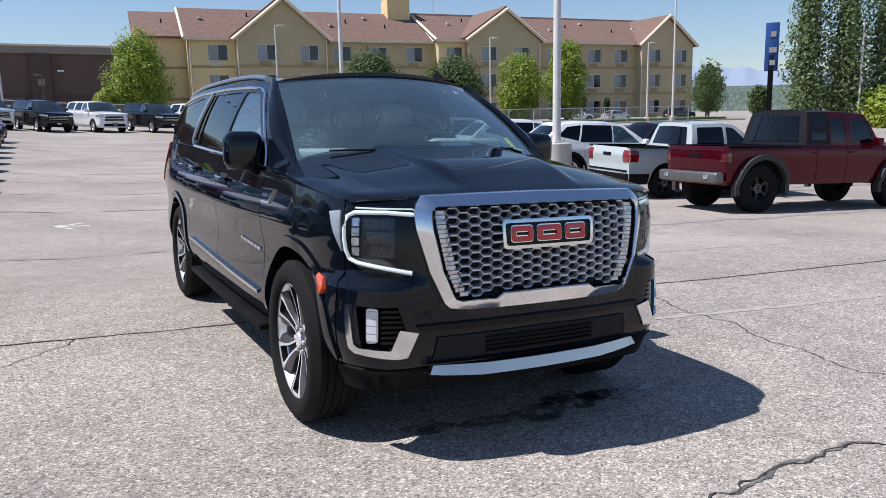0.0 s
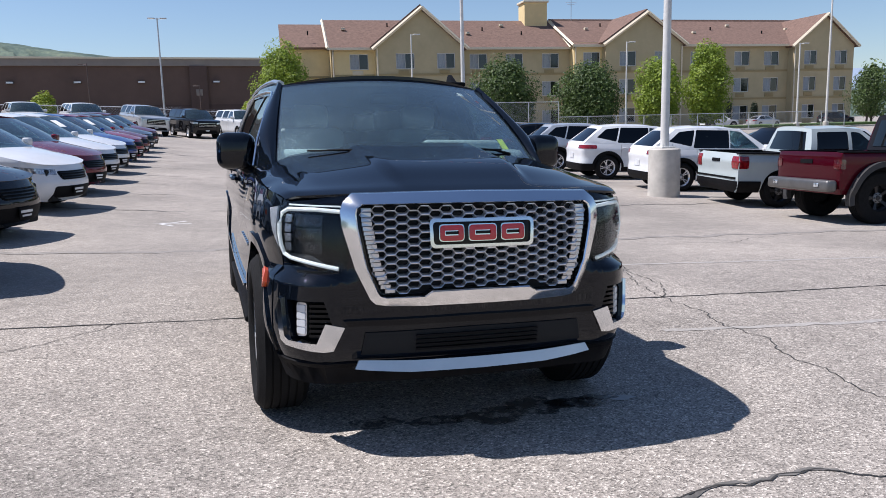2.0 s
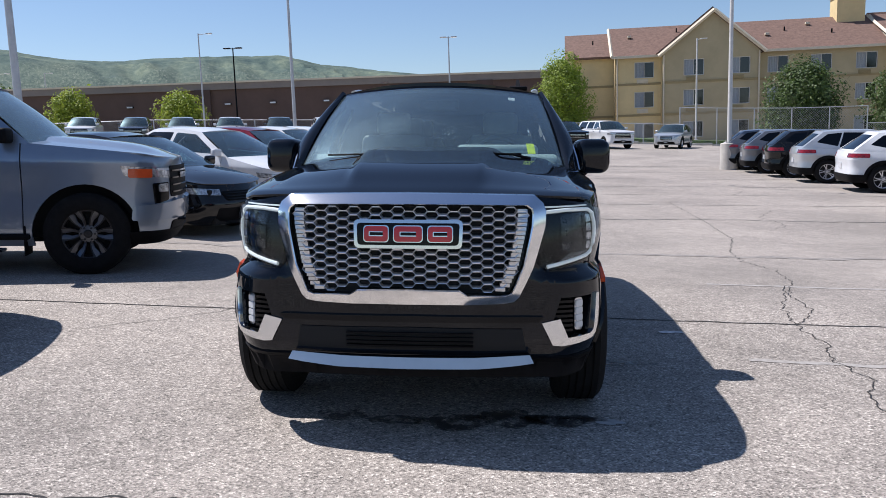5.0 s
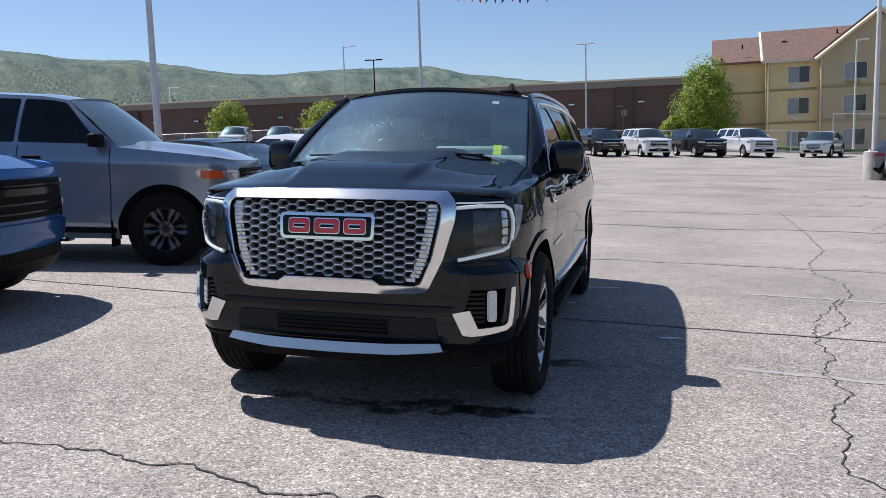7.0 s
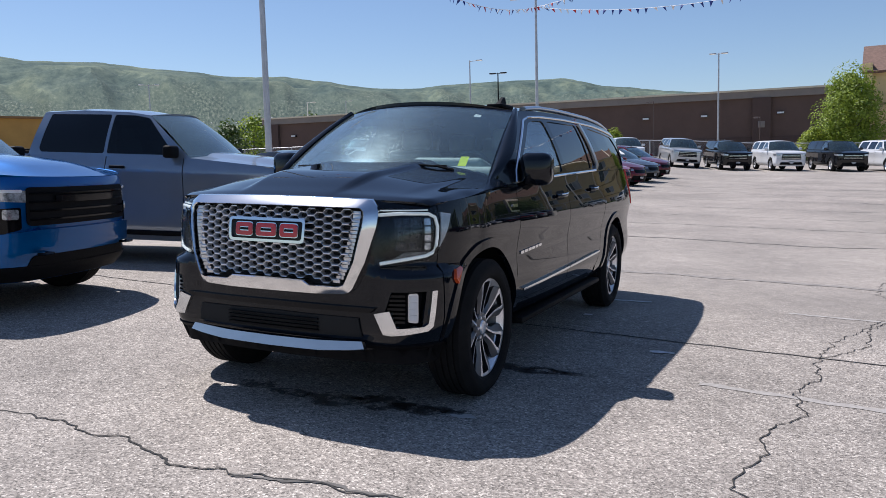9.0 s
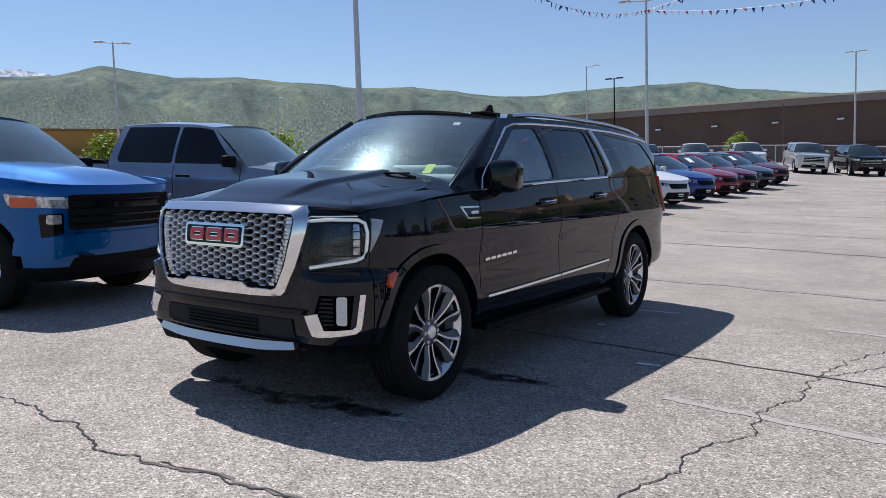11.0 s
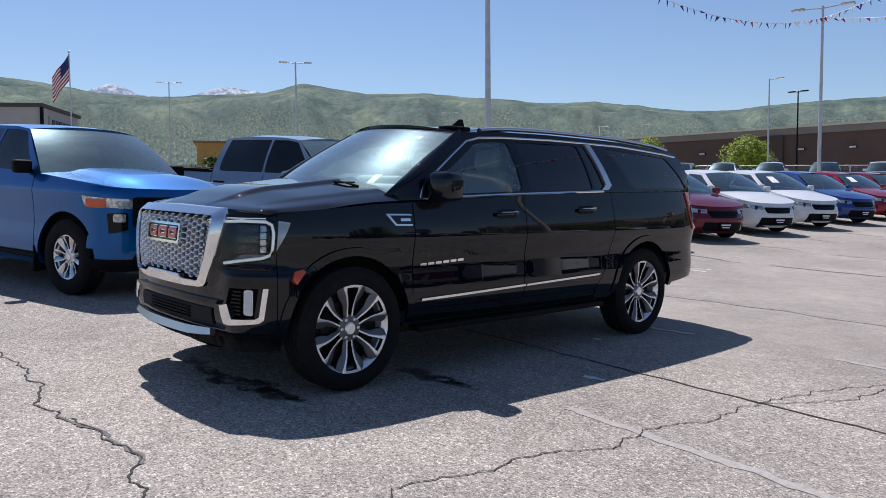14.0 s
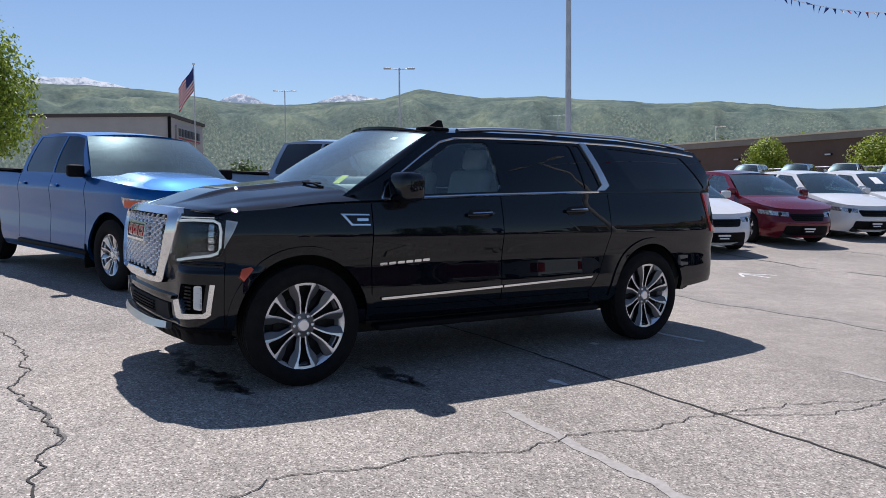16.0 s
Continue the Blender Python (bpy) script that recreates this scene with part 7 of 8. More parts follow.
def sbox(name, x0, x1, b0, b1, z0, z1, material, bevel=0.0, parent=None):
    bm = bm_new()
    box(bm, ((x0 + x1) / 2, (b0 + b1) / 2, (z0 + z1) / 2), (x1 - x0, b1 - b0, z1 - z0), bevel=bevel)
    return part(name, bm, material, parent or store)


sbox("wall", -74.5, 0.8, 0.0, 30, 4.3, 8.6, BLOCK)
sbox("lower_wall", -74.5, 0.8, -0.12, 30, 1.0, 4.3, BLOCKLOW)
sbox("cornice", -74.8, 1.0, -0.35, 30.2, 8.6, 9.35, CORNICE)
sbox("coping", -74.9, 1.1, -0.5, 30.3, 9.35, 9.55, TRIM)
for x in (-74.0, -43.6, -9.5):
    sbox("pilaster", x, x + 1.9, -0.45, 0.1, 1.0, 8.62, BLOCKLOW)
for x in [-70, -64, -58, -52, -46.5, -40, -34.5, -28, -21.5, -15, -7, -1]:
    wl = sbox("wall_lamp", x, x + 0.75, -0.42, -0.003, 6.75, 6.95, BLACKPLASTIC)
    sbox("lamp_lens", x + 0.03, x + 0.72, -0.44, -0.42, 6.76, 6.94, WHITELENS, parent=wl)
for x in (-42.9, -8.9):
    sbox("wall_vent", x, x + 0.7, -0.5, -0.44, 5.3, 6.0, CORNICE, 0.02)

# ---- small far buildings on the open side ----
GREYWALL = mat("pale_grey_wall", (0.4, 0.38, 0.36), rough=0.9, vary=0.06, scale=0.5)
shop = thing("repair_shop", "low flat-roofed grey repair shop with dark parapet and lettering", "building", Matrix.Translation((-95, 19, 0)) @ pose(0, 0, 0, 0, 0, 55))


def obox(parent, name, c, s, material, bevel=0.0):
    bm = bm_new()
    box(bm, c, s, bevel=bevel)
    return part(name, bm, material, parent)


obox(shop, "wall", (0, 0, 6.5), (16, 12, 10.0), GREYWALL)
obox(shop, "parapet", (0, 0, 11.7), (16.5, 12.5, 0.4), mat("brown_parapet", (0.07, 0.06, 0.055), rough=0.85))
sg = obox(shop, "sign_board", (8.12, 0.2, 9.9), (0.25, 8.6, 1.7), mat("sign_pale", (0.33, 0.32, 0.31), rough=0.6))
for i in range(7):
    obox(sg, "lettering_bar", (8.28, -3.2 + i * 1.1, 9.95), (0.08, 0.75, 0.9), mat("sign_dark", (0.03, 0.03, 0.035), rough=0.5))
obox(sg, "lettering_bar", (8.28, 0.1, 9.25), (0.06, 7.4, 0.16), mat("sign_red", (0.3, 0.03, 0.03), rough=0.5))
obox(shop, "downpipe", (8.1, -6.1, 6.5), (0.3, 0.3, 10.0), BLACKPLASTIC)
tan = thing("tan_warehouse", "long low ochre warehouse far beyond the lot", "building", Matrix.Translation((-105, 68, 0)) @ pose(0, 0, 0, 0, 0, 62))
obox(tan, "wall", (-4, 0, 6.2), (26, 14, 8.0), mat("ochre_wall", (0.5, 0.28, 0.08), rough=0.9, vary=0.1, scale=0.3))
obox(tan, "roof", (-4, 0, 10.35), (27, 15, 0.3), mat("rust_roof", (0.25, 0.14, 0.06), rough=0.8))
bl = thing("blue_shed", "low blue metal shed far beyond the lot", "building", Matrix.Translation((-110, 48, 0)) @ pose(0, 0, 0, 0, 0, 66))
obox(bl, "wall", (0, 0, 4.6), (30, 10, 3.6), mat("blue_wall", (0.05, 0.11, 0.22), rough=0.7, vary=0.1, scale=0.3))
obox(bl, "roof", (0, 0, 6.5), (31, 11, 0.3), GREYWALL)
wh = thing("white_warehouse", "low white warehouse beside the store", "building", Matrix.Translation((-100, 110, 0)) @ pose(0, 0, 0, 0, 0, 35))
obox(wh, "wall", (0, 0, 4.0), (26, 14, 5.0), GREYWALL)
obox(wh, "roof", (0, 0, 6.6), (26.6, 14.6, 0.3), CORNICE)

# ---- hills ----
RIDGE = ((-110, 7.0), (-83, 8.1), (-80, 8.2), (-77, 8.1), (-74, 7.85), (-71, 7.4), (-67, 7.3), (-64, 7.55), (-60, 7.8), (-57.3, 8.57), (-55, 8.2), (-52.7, 7.85), (-48, 7.9), (-45, 7.55), (-42, 7.4), (-40, 7.08), (-36, 7.1), (-33, 6.75), (-30, 6.25), (-26.7, 6.15), (-23, 6.42), (-19.5, 6.52), (-15.5, 6.54), (-13.2, 5.95), (-7, 5.15), (0, 4.5), (20, 2.6), (40, 1.6), (80, 1.2), (115, 1.0))


def hill_z(az, k):
    """k runs from the foot (0) to the crest (1)."""
    r = 420 + 1300 * k
    el = interp(az, RIDGE) + 0.05 * noise.noise((az * 0.9, 3.3, 0)) + 0.04 * noise.noise((az * 2.7, 9.1, 0))
    top = 1720 * math.tan(radians(el))
    x, y = r * math.sin(radians(az)) / 260, r * math.cos(radians(az)) / 260
    fold = noise.fractal((x * 0.7, y * 0.7, 1.7), 1.0, 2.0, 4)
    warp = 1.6 * noise.noise((az * 0.12, k * 2.2, 5.5)) + 2.2 * k
    spur = 0.55 - math.hypot(noise.noise((az * 0.17 + warp * 0.35, k * 0.5, 7.3)), 0.1) * 2.0
    small = 0.4 - math.hypot(noise.noise((az * 0.5 + warp, k * 1.3, 2.1)), 0.1) * 1.6
    f = k ** 0.85 * (1 + (0.25 * fold + 0.34 * spur + 0.13 * small) * (1 - k) * 1.7 * min(1, k * 4))
    return r, max(-2, top * min(f, (0.965 + 0.035 * k ** 4) * r / 1720))


# distance haze is put into these colours: pale, bluish and low in contrast
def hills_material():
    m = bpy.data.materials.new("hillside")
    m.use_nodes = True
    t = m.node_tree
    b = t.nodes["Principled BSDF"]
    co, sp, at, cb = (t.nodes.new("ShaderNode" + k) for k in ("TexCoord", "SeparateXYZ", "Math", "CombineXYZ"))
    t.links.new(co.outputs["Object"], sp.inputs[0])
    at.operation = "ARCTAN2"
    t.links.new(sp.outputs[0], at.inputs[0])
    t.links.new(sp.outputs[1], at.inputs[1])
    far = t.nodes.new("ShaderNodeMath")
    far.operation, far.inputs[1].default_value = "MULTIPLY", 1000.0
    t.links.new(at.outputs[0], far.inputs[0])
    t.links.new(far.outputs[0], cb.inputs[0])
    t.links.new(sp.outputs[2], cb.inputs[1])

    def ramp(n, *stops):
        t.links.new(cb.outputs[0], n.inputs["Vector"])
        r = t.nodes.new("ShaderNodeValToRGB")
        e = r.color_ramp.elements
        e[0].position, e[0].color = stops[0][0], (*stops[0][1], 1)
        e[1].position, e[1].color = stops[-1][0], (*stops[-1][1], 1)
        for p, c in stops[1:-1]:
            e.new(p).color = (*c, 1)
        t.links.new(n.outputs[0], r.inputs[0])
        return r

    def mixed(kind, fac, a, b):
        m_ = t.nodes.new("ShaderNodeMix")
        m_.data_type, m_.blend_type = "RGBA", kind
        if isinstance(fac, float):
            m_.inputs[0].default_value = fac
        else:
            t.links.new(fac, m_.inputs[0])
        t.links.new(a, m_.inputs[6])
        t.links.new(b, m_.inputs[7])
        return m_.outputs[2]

    # grass in broad patches, with finer mottling, its greens blued by painted haze
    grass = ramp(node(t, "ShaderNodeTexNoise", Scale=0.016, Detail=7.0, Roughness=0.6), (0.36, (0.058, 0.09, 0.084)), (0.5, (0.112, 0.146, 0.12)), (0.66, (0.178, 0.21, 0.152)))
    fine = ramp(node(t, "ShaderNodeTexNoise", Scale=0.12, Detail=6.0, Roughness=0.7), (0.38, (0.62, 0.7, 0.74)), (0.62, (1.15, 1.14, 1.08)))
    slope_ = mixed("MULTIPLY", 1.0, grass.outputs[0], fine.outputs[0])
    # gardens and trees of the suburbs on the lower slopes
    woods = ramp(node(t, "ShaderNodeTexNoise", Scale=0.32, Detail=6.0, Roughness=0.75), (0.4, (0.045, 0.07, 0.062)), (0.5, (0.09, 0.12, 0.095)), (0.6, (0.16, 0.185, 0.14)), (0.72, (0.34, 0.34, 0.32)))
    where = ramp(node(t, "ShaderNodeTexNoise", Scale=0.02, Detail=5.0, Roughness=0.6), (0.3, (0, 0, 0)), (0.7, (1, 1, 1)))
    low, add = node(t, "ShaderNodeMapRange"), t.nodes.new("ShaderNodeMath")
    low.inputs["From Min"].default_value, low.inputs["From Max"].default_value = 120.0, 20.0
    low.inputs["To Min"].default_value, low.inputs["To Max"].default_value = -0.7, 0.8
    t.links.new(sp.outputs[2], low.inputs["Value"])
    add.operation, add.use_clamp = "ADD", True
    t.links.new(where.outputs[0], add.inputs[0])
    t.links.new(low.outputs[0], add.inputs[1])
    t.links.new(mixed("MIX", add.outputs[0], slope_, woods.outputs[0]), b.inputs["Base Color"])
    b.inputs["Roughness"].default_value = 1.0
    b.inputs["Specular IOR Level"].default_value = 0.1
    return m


bm = bm_new()
azs = [-110 + 0.3 * i for i in range(401)] + [10.5 + i for i in range(105)]
rows = []
for az in azs:
    col = []
    for j in range(49):
        k = j / 48
        r, z = hill_z(az, k)
        col.append(bm.verts.new((r * math.sin(radians(az)), r * math.cos(radians(az)), z)))
    col.append(bm.verts.new((2300 * math.sin(radians(az)), 2300 * math.cos(radians(az)), -5)))
    rows.append(col)
for a, b in zip(rows, rows[1:]):
    for j in range(49):
        bm.faces.new((a[j], b[j], b[j + 1], a[j + 1]))
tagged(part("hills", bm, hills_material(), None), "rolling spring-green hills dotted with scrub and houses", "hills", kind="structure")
# far mountains with snow; the rock's blue is aerial haze put into its colour
SNOWROCK = bpy.data.materials.new("snowy_rock")
SNOWROCK.use_nodes = True
t_ = SNOWROCK.node_tree
co_, xyz_, nz_ = t_.nodes.new("ShaderNodeTexCoord"), t_.nodes.new("ShaderNodeSeparateXYZ"), node(t_, "ShaderNodeTexNoise", Scale=0.03, Detail=9.0, Roughness=0.7)
t_.links.new(co_.outputs["Object"], xyz_.inputs[0])
t_.links.new(co_.outputs["Object"], nz_.inputs["Vector"])
hi_, mul_ = t_.nodes.new("ShaderNodeMath"), node(t_, "ShaderNodeMapRange")
hi_.operation, hi_.inputs[1].default_value = "MULTIPLY_ADD", 420.0
t_.links.new(nz_.outputs[0], hi_.inputs[0])
t_.links.new(xyz_.outputs[2], hi_.inputs[2])
t_.links.new(hi_.outputs[0], mul_.inputs["Value"])
mul_.inputs["From Min"].default_value, mul_.inputs["From Max"].default_value = 655.0, 740.0
snow_ = t_.nodes.new("ShaderNodeValToRGB")
snow_.color_ramp.elements[0].color, snow_.color_ramp.elements[1].color = (0.24, 0.3, 0.39, 1), (0.82, 0.84, 0.86, 1)
t_.links.new(mul_.outputs[0], snow_.inputs[0])
t_.links.new(snow_.outputs[0], t_.nodes["Principled BSDF"].inputs["Base Color"])
t_.nodes["Principled BSDF"].inputs["Roughness"].default_value = 1.0
bm = bm_new()
PEAK = ((-100, 4), (-86, 8.2), (-82.5, 8.55), (-80.5, 8.62), (-78.5, 8.3), (-76, 7.6), (-72.2, 7.2), (-71, 7.75), (-70.2, 8.04), (-69.4, 7.8), (-68.5, 7.4), (-66, 7.0), (-64.6, 7.6), (-63.5, 7.98), (-62.5, 8.1), (-61.5, 7.95), (-60, 7.75), (-58, 7.0), (-50, 4), (-20, 2), (25, 2.2), (40, 2.6), (46, 2.92), (50, 2.5), (58, 1.9), (90, 1.0))
rows = []
for i in range(400):
    az = -100 + 190 * i / 399
    el = interp(az, PEAK) + 0.12 * noise.noise((az * 1.3, 0, 4)) + 0.12 * noise.noise((az * 3.1, 2, 4)) + 0.06 * noise.noise((az * 8, 2, 4))
    col = []
    for k in (0, 0.35, 0.6, 0.8, 0.92, 1.0):
        r = 2700 + 800 * k
        z = 3500 * math.tan(radians(el)) * (k ** 1.1) * (1 + 0.12 * noise.noise((az, k * 5, 2)) * (1 - k))
        col.append(bm.verts.new((r * math.sin(radians(az)), r * math.cos(radians(az)), z)))
    rows.append(col)
for a, b in zip(rows, rows[1:]):
    for j in range(5):
        bm.faces.new((a[j], b[j], b[j + 1], a[j + 1]))
tagged(part("mountains", bm, SNOWROCK, None), "distant blue-grey mountains streaked with snow", "mountains", kind="structure")
# houses on the lower slopes
rnd = random.Random(5)
v, f = [], []
for i in range(760):
    az = rnd.uniform(-88, -14)
    k = 0.01 + 0.12 * rnd.random() ** 1.5
    if noise.noise((az * 0.16, k * 4, 8)) < -0.05:
        continue
    r, z = hill_z(az, k)
    x, y = r * math.sin(radians(az)), r * math.cos(radians(az))
    w, d, h = rnd.uniform(0.4, 0.9) * (0.7 + k), rnd.uniform(0.4, 0.7), rnd.uniform(0.6, 1.1)
    turn = rnd.uniform(-0.5, 0.5) - radians(az)
    c, s = math.cos(turn), math.sin(turn)
    n = len(v)
    for px, py, pz in ((-w, -d, -2), (w, -d, -2), (w, d, -2), (-w, d, -2), (-w, -d, h), (w, -d, h), (w, d, h), (-w, d, h), (-w, 0, h * 1.7), (w, 0, h * 1.7)):
        v.append((x + px * c - py * s, y + px * s + py * c, z + 0.5 * pz))
    f += [(n, n + 1, n + 5, n + 4), (n + 1, n + 2, n + 6, n + 9, n + 5), (n + 2, n + 3, n + 7, n + 6), (n + 3, n, n + 4, n + 8, n + 7), (n + 4, n + 5, n + 9, n + 8), (n + 6, n + 7, n + 8, n + 9)]
me = bpy.data.meshes.new("hill_houses")
me.from_pydata(v, [], f)
me.materials.append(mat("far_house", (0.45, 0.45, 0.44), rough=0.9, vary=0.3, scale=0.05, second=(0.75, 0.74, 0.7)))
tagged(new("hill_houses", me), "scattered pale houses on the hillside", "houses", kind="stuff")

# ---- trees ----
def leaf_material(name, dark, light):
    if name in MATS:
        return MATS[name]
    m = bpy.data.materials.new(name)
    MATS[name] = m
    m.use_nodes = True
    t = m.node_tree
    b = t.nodes["Principled BSDF"]
    ge = t.nodes.new("ShaderNodeNewGeometry")
    r = t.nodes.new("ShaderNodeValToRGB")
    r.color_ramp.elements[0].color, r.color_ramp.elements[1].color = (*dark, 1), (*light, 1)
    t.links.new(ge.outputs["Random Per Island"], r.inputs[0])
    t.links.new(r.outputs[0], b.inputs["Base Color"])
    b.inputs["Roughness"].default_value = 0.55
    tr = t.nodes.new("ShaderNodeBsdfTranslucent")
    t.links.new(r.outputs[0], tr.inputs[0])
    mx = t.nodes.new("ShaderNodeMixShader")
    mx.inputs[0].default_value = 0.35
    t.links.new(b.outputs[0], mx.inputs[1])
    t.links.new(tr.outputs[0], mx.inputs[2])
    t.links.new(mx.outputs[0], t.nodes["Material Output"].inputs[0])
    return m


LEAF = {"dark": leaf_material("dark_leaves", (0.035, 0.066, 0.016), (0.115, 0.175, 0.04)), "bright": leaf_material("bright_leaves", (0.13, 0.2, 0.018), (0.34, 0.43, 0.045)), "lime": leaf_material("lime_leaves", (0.17, 0.24, 0.02), (0.38, 0.44, 0.05)), "poplar": leaf_material("poplar_leaves", (0.08, 0.125, 0.04), (0.2, 0.27, 0.1)), "yew": leaf_material("conifer_leaves", (0.01, 0.022, 0.01), (0.03, 0.05, 0.02))}
BARK = mat("bark", (0.11, 0.085, 0.065), rough=0.95, vary=0.3, scale=8, bump=0.6, bscale=30)


def tree(x, y, h, w, leaf, label, seed, trunk=0.22, n=2600, size=0.26, shape="round", name="tree", z=None):
    rnd = random.Random(seed)
    zg = height(x, y) if z is None else z
    t = thing(name, label, "tree" if name == "tree" else "shrub", Matrix.Translation((x, y, zg)))
    z0 = h * trunk
    bm = bm_new()
    r0 = 0.022 * h
    tube(bm, [(0, 0, -0.3), (rnd.uniform(-0.1, 0.1), rnd.uniform(-0.1, 0.1), z0), (rnd.uniform(-0.2, 0.2), rnd.uniform(-0.2, 0.2), h * 0.6), (0, 0, h * 0.9)], [r0, r0 * 0.8, r0 * 0.45, r0 * 0.1], 8)
    clumps = []
    nl = 20 if shape != "poplar" else 30
    for i in range(nl):
        a, k = i * 2.4 + rnd.uniform(-0.4, 0.4), (i + 0.5) / nl
        zc = z0 + (h - z0) * k
        if shape == "round":
            rad = w / 2 * math.sqrt(max(0.08, 1 - (2 * k - 0.9) ** 2)) * rnd.uniform(0.75, 1.0)
        elif shape == "oval":
            rad = w / 2 * math.sin(math.pi * min(1, k * 0.86 + 0.1)) ** 0.8 * rnd.uniform(0.7, 1.0)
        else:
            rad = w / 2 * (1 - k) ** 0.45 * min(1, k * 5 + 0.4) * rnd.uniform(0.7, 1.0)
        tip = (rad * math.cos(a), rad * math.sin(a), zc)
        if i % 2 == 0 and shape != "poplar":
            tube(bm, [(0, 0, zc - rad * 0.7), (tip[0] * 0.5, tip[1] * 0.5, zc - rad * 0.25), tip], [r0 * 0.4, r0 * 0.25, r0 * 0.06], 5)
        clumps.append((tip[0] * 0.62, tip[1] * 0.62, zc, max(0.35, w * rnd.uniform(0.15, 0.25) if shape != "poplar" else w * 0.26)))
        clumps.append((tip[0] * 0.15, tip[1] * 0.15, zc, max(0.4, rad * 0.7)))
    part("trunk", bm, BARK, t)
    v, f = [], []
    for i in range(n):
        cx, cy, cz, cr = clumps[rnd.randrange(len(clumps))]
        d = Vector((rnd.gauss(0, 1), rnd.gauss(0, 1), rnd.gauss(0, 0.85))).normalized() * cr * rnd.uniform(0.72, 1.08)
        p = Vector((cx, cy, cz)) + d
        if p.z < z0 * 0.7:
            continue
        s = size * rnd.uniform(0.6, 1.25)
        face = d.normalized() + Vector((rnd.gauss(0, 0.45), rnd.gauss(0, 0.45), 0.35 + rnd.gauss(0, 0.45)))
        a = face.cross(Vector((rnd.gauss(0, 1), rnd.gauss(0, 1), rnd.gauss(0, 1)))).normalized()
        b = face.cross(a).normalized()
        c = a.cross(b)
        k = len(v)
        v += [p - a * s, p + b * s * 0.55 + c * s * 0.12, p + a * s, p - b * s * 0.55 + c * s * 0.12]
        f += [(k, k + 1, k + 2), (k, k + 2, k + 3)]
    me = bpy.data.meshes.new("crown")
    me.from_pydata(v, [], f)
    me.materials.append(LEAF[leaf])
    o = new("crown", me)
    o.parent = t
    return t


tree(30.1, 73.8, 7.1, 8.8, "dark", "dense round dark green tree before the hotel", 1, 0.1, 21000, 0.16, z=0.01)
tree(39.6, 72.9, 6.6, 9.0, "dark", "dense round dark green tree before the hotel", 2, 0.1, 21000, 0.16, z=-0.06)
tree(47.8, 72.3, 7.4, 6.2, "bright", "bright green maple tree in fresh leaf", 3, 0.14, 17000, 0.15, "oval", z=-0.07)
tree(54.0, 71.7, 9.2, 6.1, "bright", "tall bright green maple tree in fresh leaf", 4, 0.14, 19000, 0.15, "oval", z=-0.09)
tree(7.0, 75.0, 7.6, 7.0, "bright", "bright green tree between store and hotel", 5, 0.12, 18000, 0.13)
tree(3.9, 74.0, 2.7, 3.0, "lime", "low lime green bush by the store", 6, 0.08, 5000, 0.15)
tree(-47.3, 80.0, 5.0, 6.0, "lime", "lime green young tree before the store", 7, 0.16, 7000, 0.17)
tree(-34.6, 80.0, 4.4, 6.4, "lime", "lime green young tree before the store", 8, 0.16, 7000, 0.17)
tree(-15.6, 80.0, 2.6, 3.0, "lime", "small lime green tree before the store", 9, 0.16, 3000, 0.15)
tree(58.7, 42.8, 13.4, 4.8, "poplar", "tall columnar poplar tree", 10, 0.06, 9000, 0.17, "poplar")
tree(61.4, 41.0, 12.6, 5.0, "poplar", "tall columnar poplar tree", 11, 0.06, 9000, 0.17, "poplar")
tree(64.6, 39.6, 12.4, 5.2, "poplar", "tall columnar poplar tree", 12, 0.06, 8000, 0.17, "poplar")
tree(67.4, 37.8, 12.0, 5.2, "poplar", "tall columnar poplar tree", 13, 0.06, 8000, 0.17, "poplar")
tree(62.0, 37.2, 2.9, 5.6, "lime", "clipped yellow-green rounded shrub", 14, 0.02, 2600, 0.2, "round", "shrub")
tree(81.0, 75.7, 6.6, 5.8, "dark", "round green tree with bare trunk", 15, 0.26, 7000, 0.13, z=0.01)
tree(93.0, 77.0, 4.2, 3.6, "dark", "distant round green tree", 16, 0.2, 4000, 0.2)
tree(98.0, 68.0, 4.4, 4.0, "dark", "distant round green tree", 17, 0.2, 4000, 0.2)
tree(103.0, 96.0, 9.0, 6.6, "poplar", "distant tall green tree", 18, 0.15, 1400, 0.34)
for i, (x, y) in enumerate(((50.3, 62.9), (53.3, 62.7))):
    tree(*farther(x, y, 0, 1.36)[:2], 3.5 - 0.4 * i, 1.6 - 0.2 * i, "yew", "dark pointed conifer against the hotel wall", 20 + i, 0.03, 1600, 0.12, "poplar")
tree(-41.4, 0.4, 8.7, 7.2, "bright", "broad green tree beyond the parked trucks", 22, 0.4, 17000, 0.13)
for i, (x, y, h, w, l) in enumerate(((-92, 76, 6, 8, "dark"), (-86, 84, 6.5, 9, "bright"), (-78, 92, 6, 8, "dark"), (-96, 60, 6.5, 8, "bright"), (-110, 88, 8, 9, "dark"), (-83, 104, 8, 9, "bright"), (-74, 108, 8, 9, "dark"), (-92, 118, 9, 10, "dark"), (-100, 36, 5, 7, "dark"), (-104, 26, 6, 6, "bright"), (-90, 44, 4.5, 6, "dark"), (-120, 110, 9, 10, "bright"), (-66, 118, 8, 9, "bright"))):
    tree(x, y, h, w, l, "leafy tree beyond the edge of the lot", 30 + i, 0.15, 1100, 0.36)

# ---- lamp poles ----
GALV = mat("galvanised_pole", (0.5, 0.51, 0.52), rough=0.45, metal=0.5, vary=0.12, scale=3)
WHITEPOLE = mat("white_pole", (0.62, 0.61, 0.58), rough=0.5, vary=0.08)
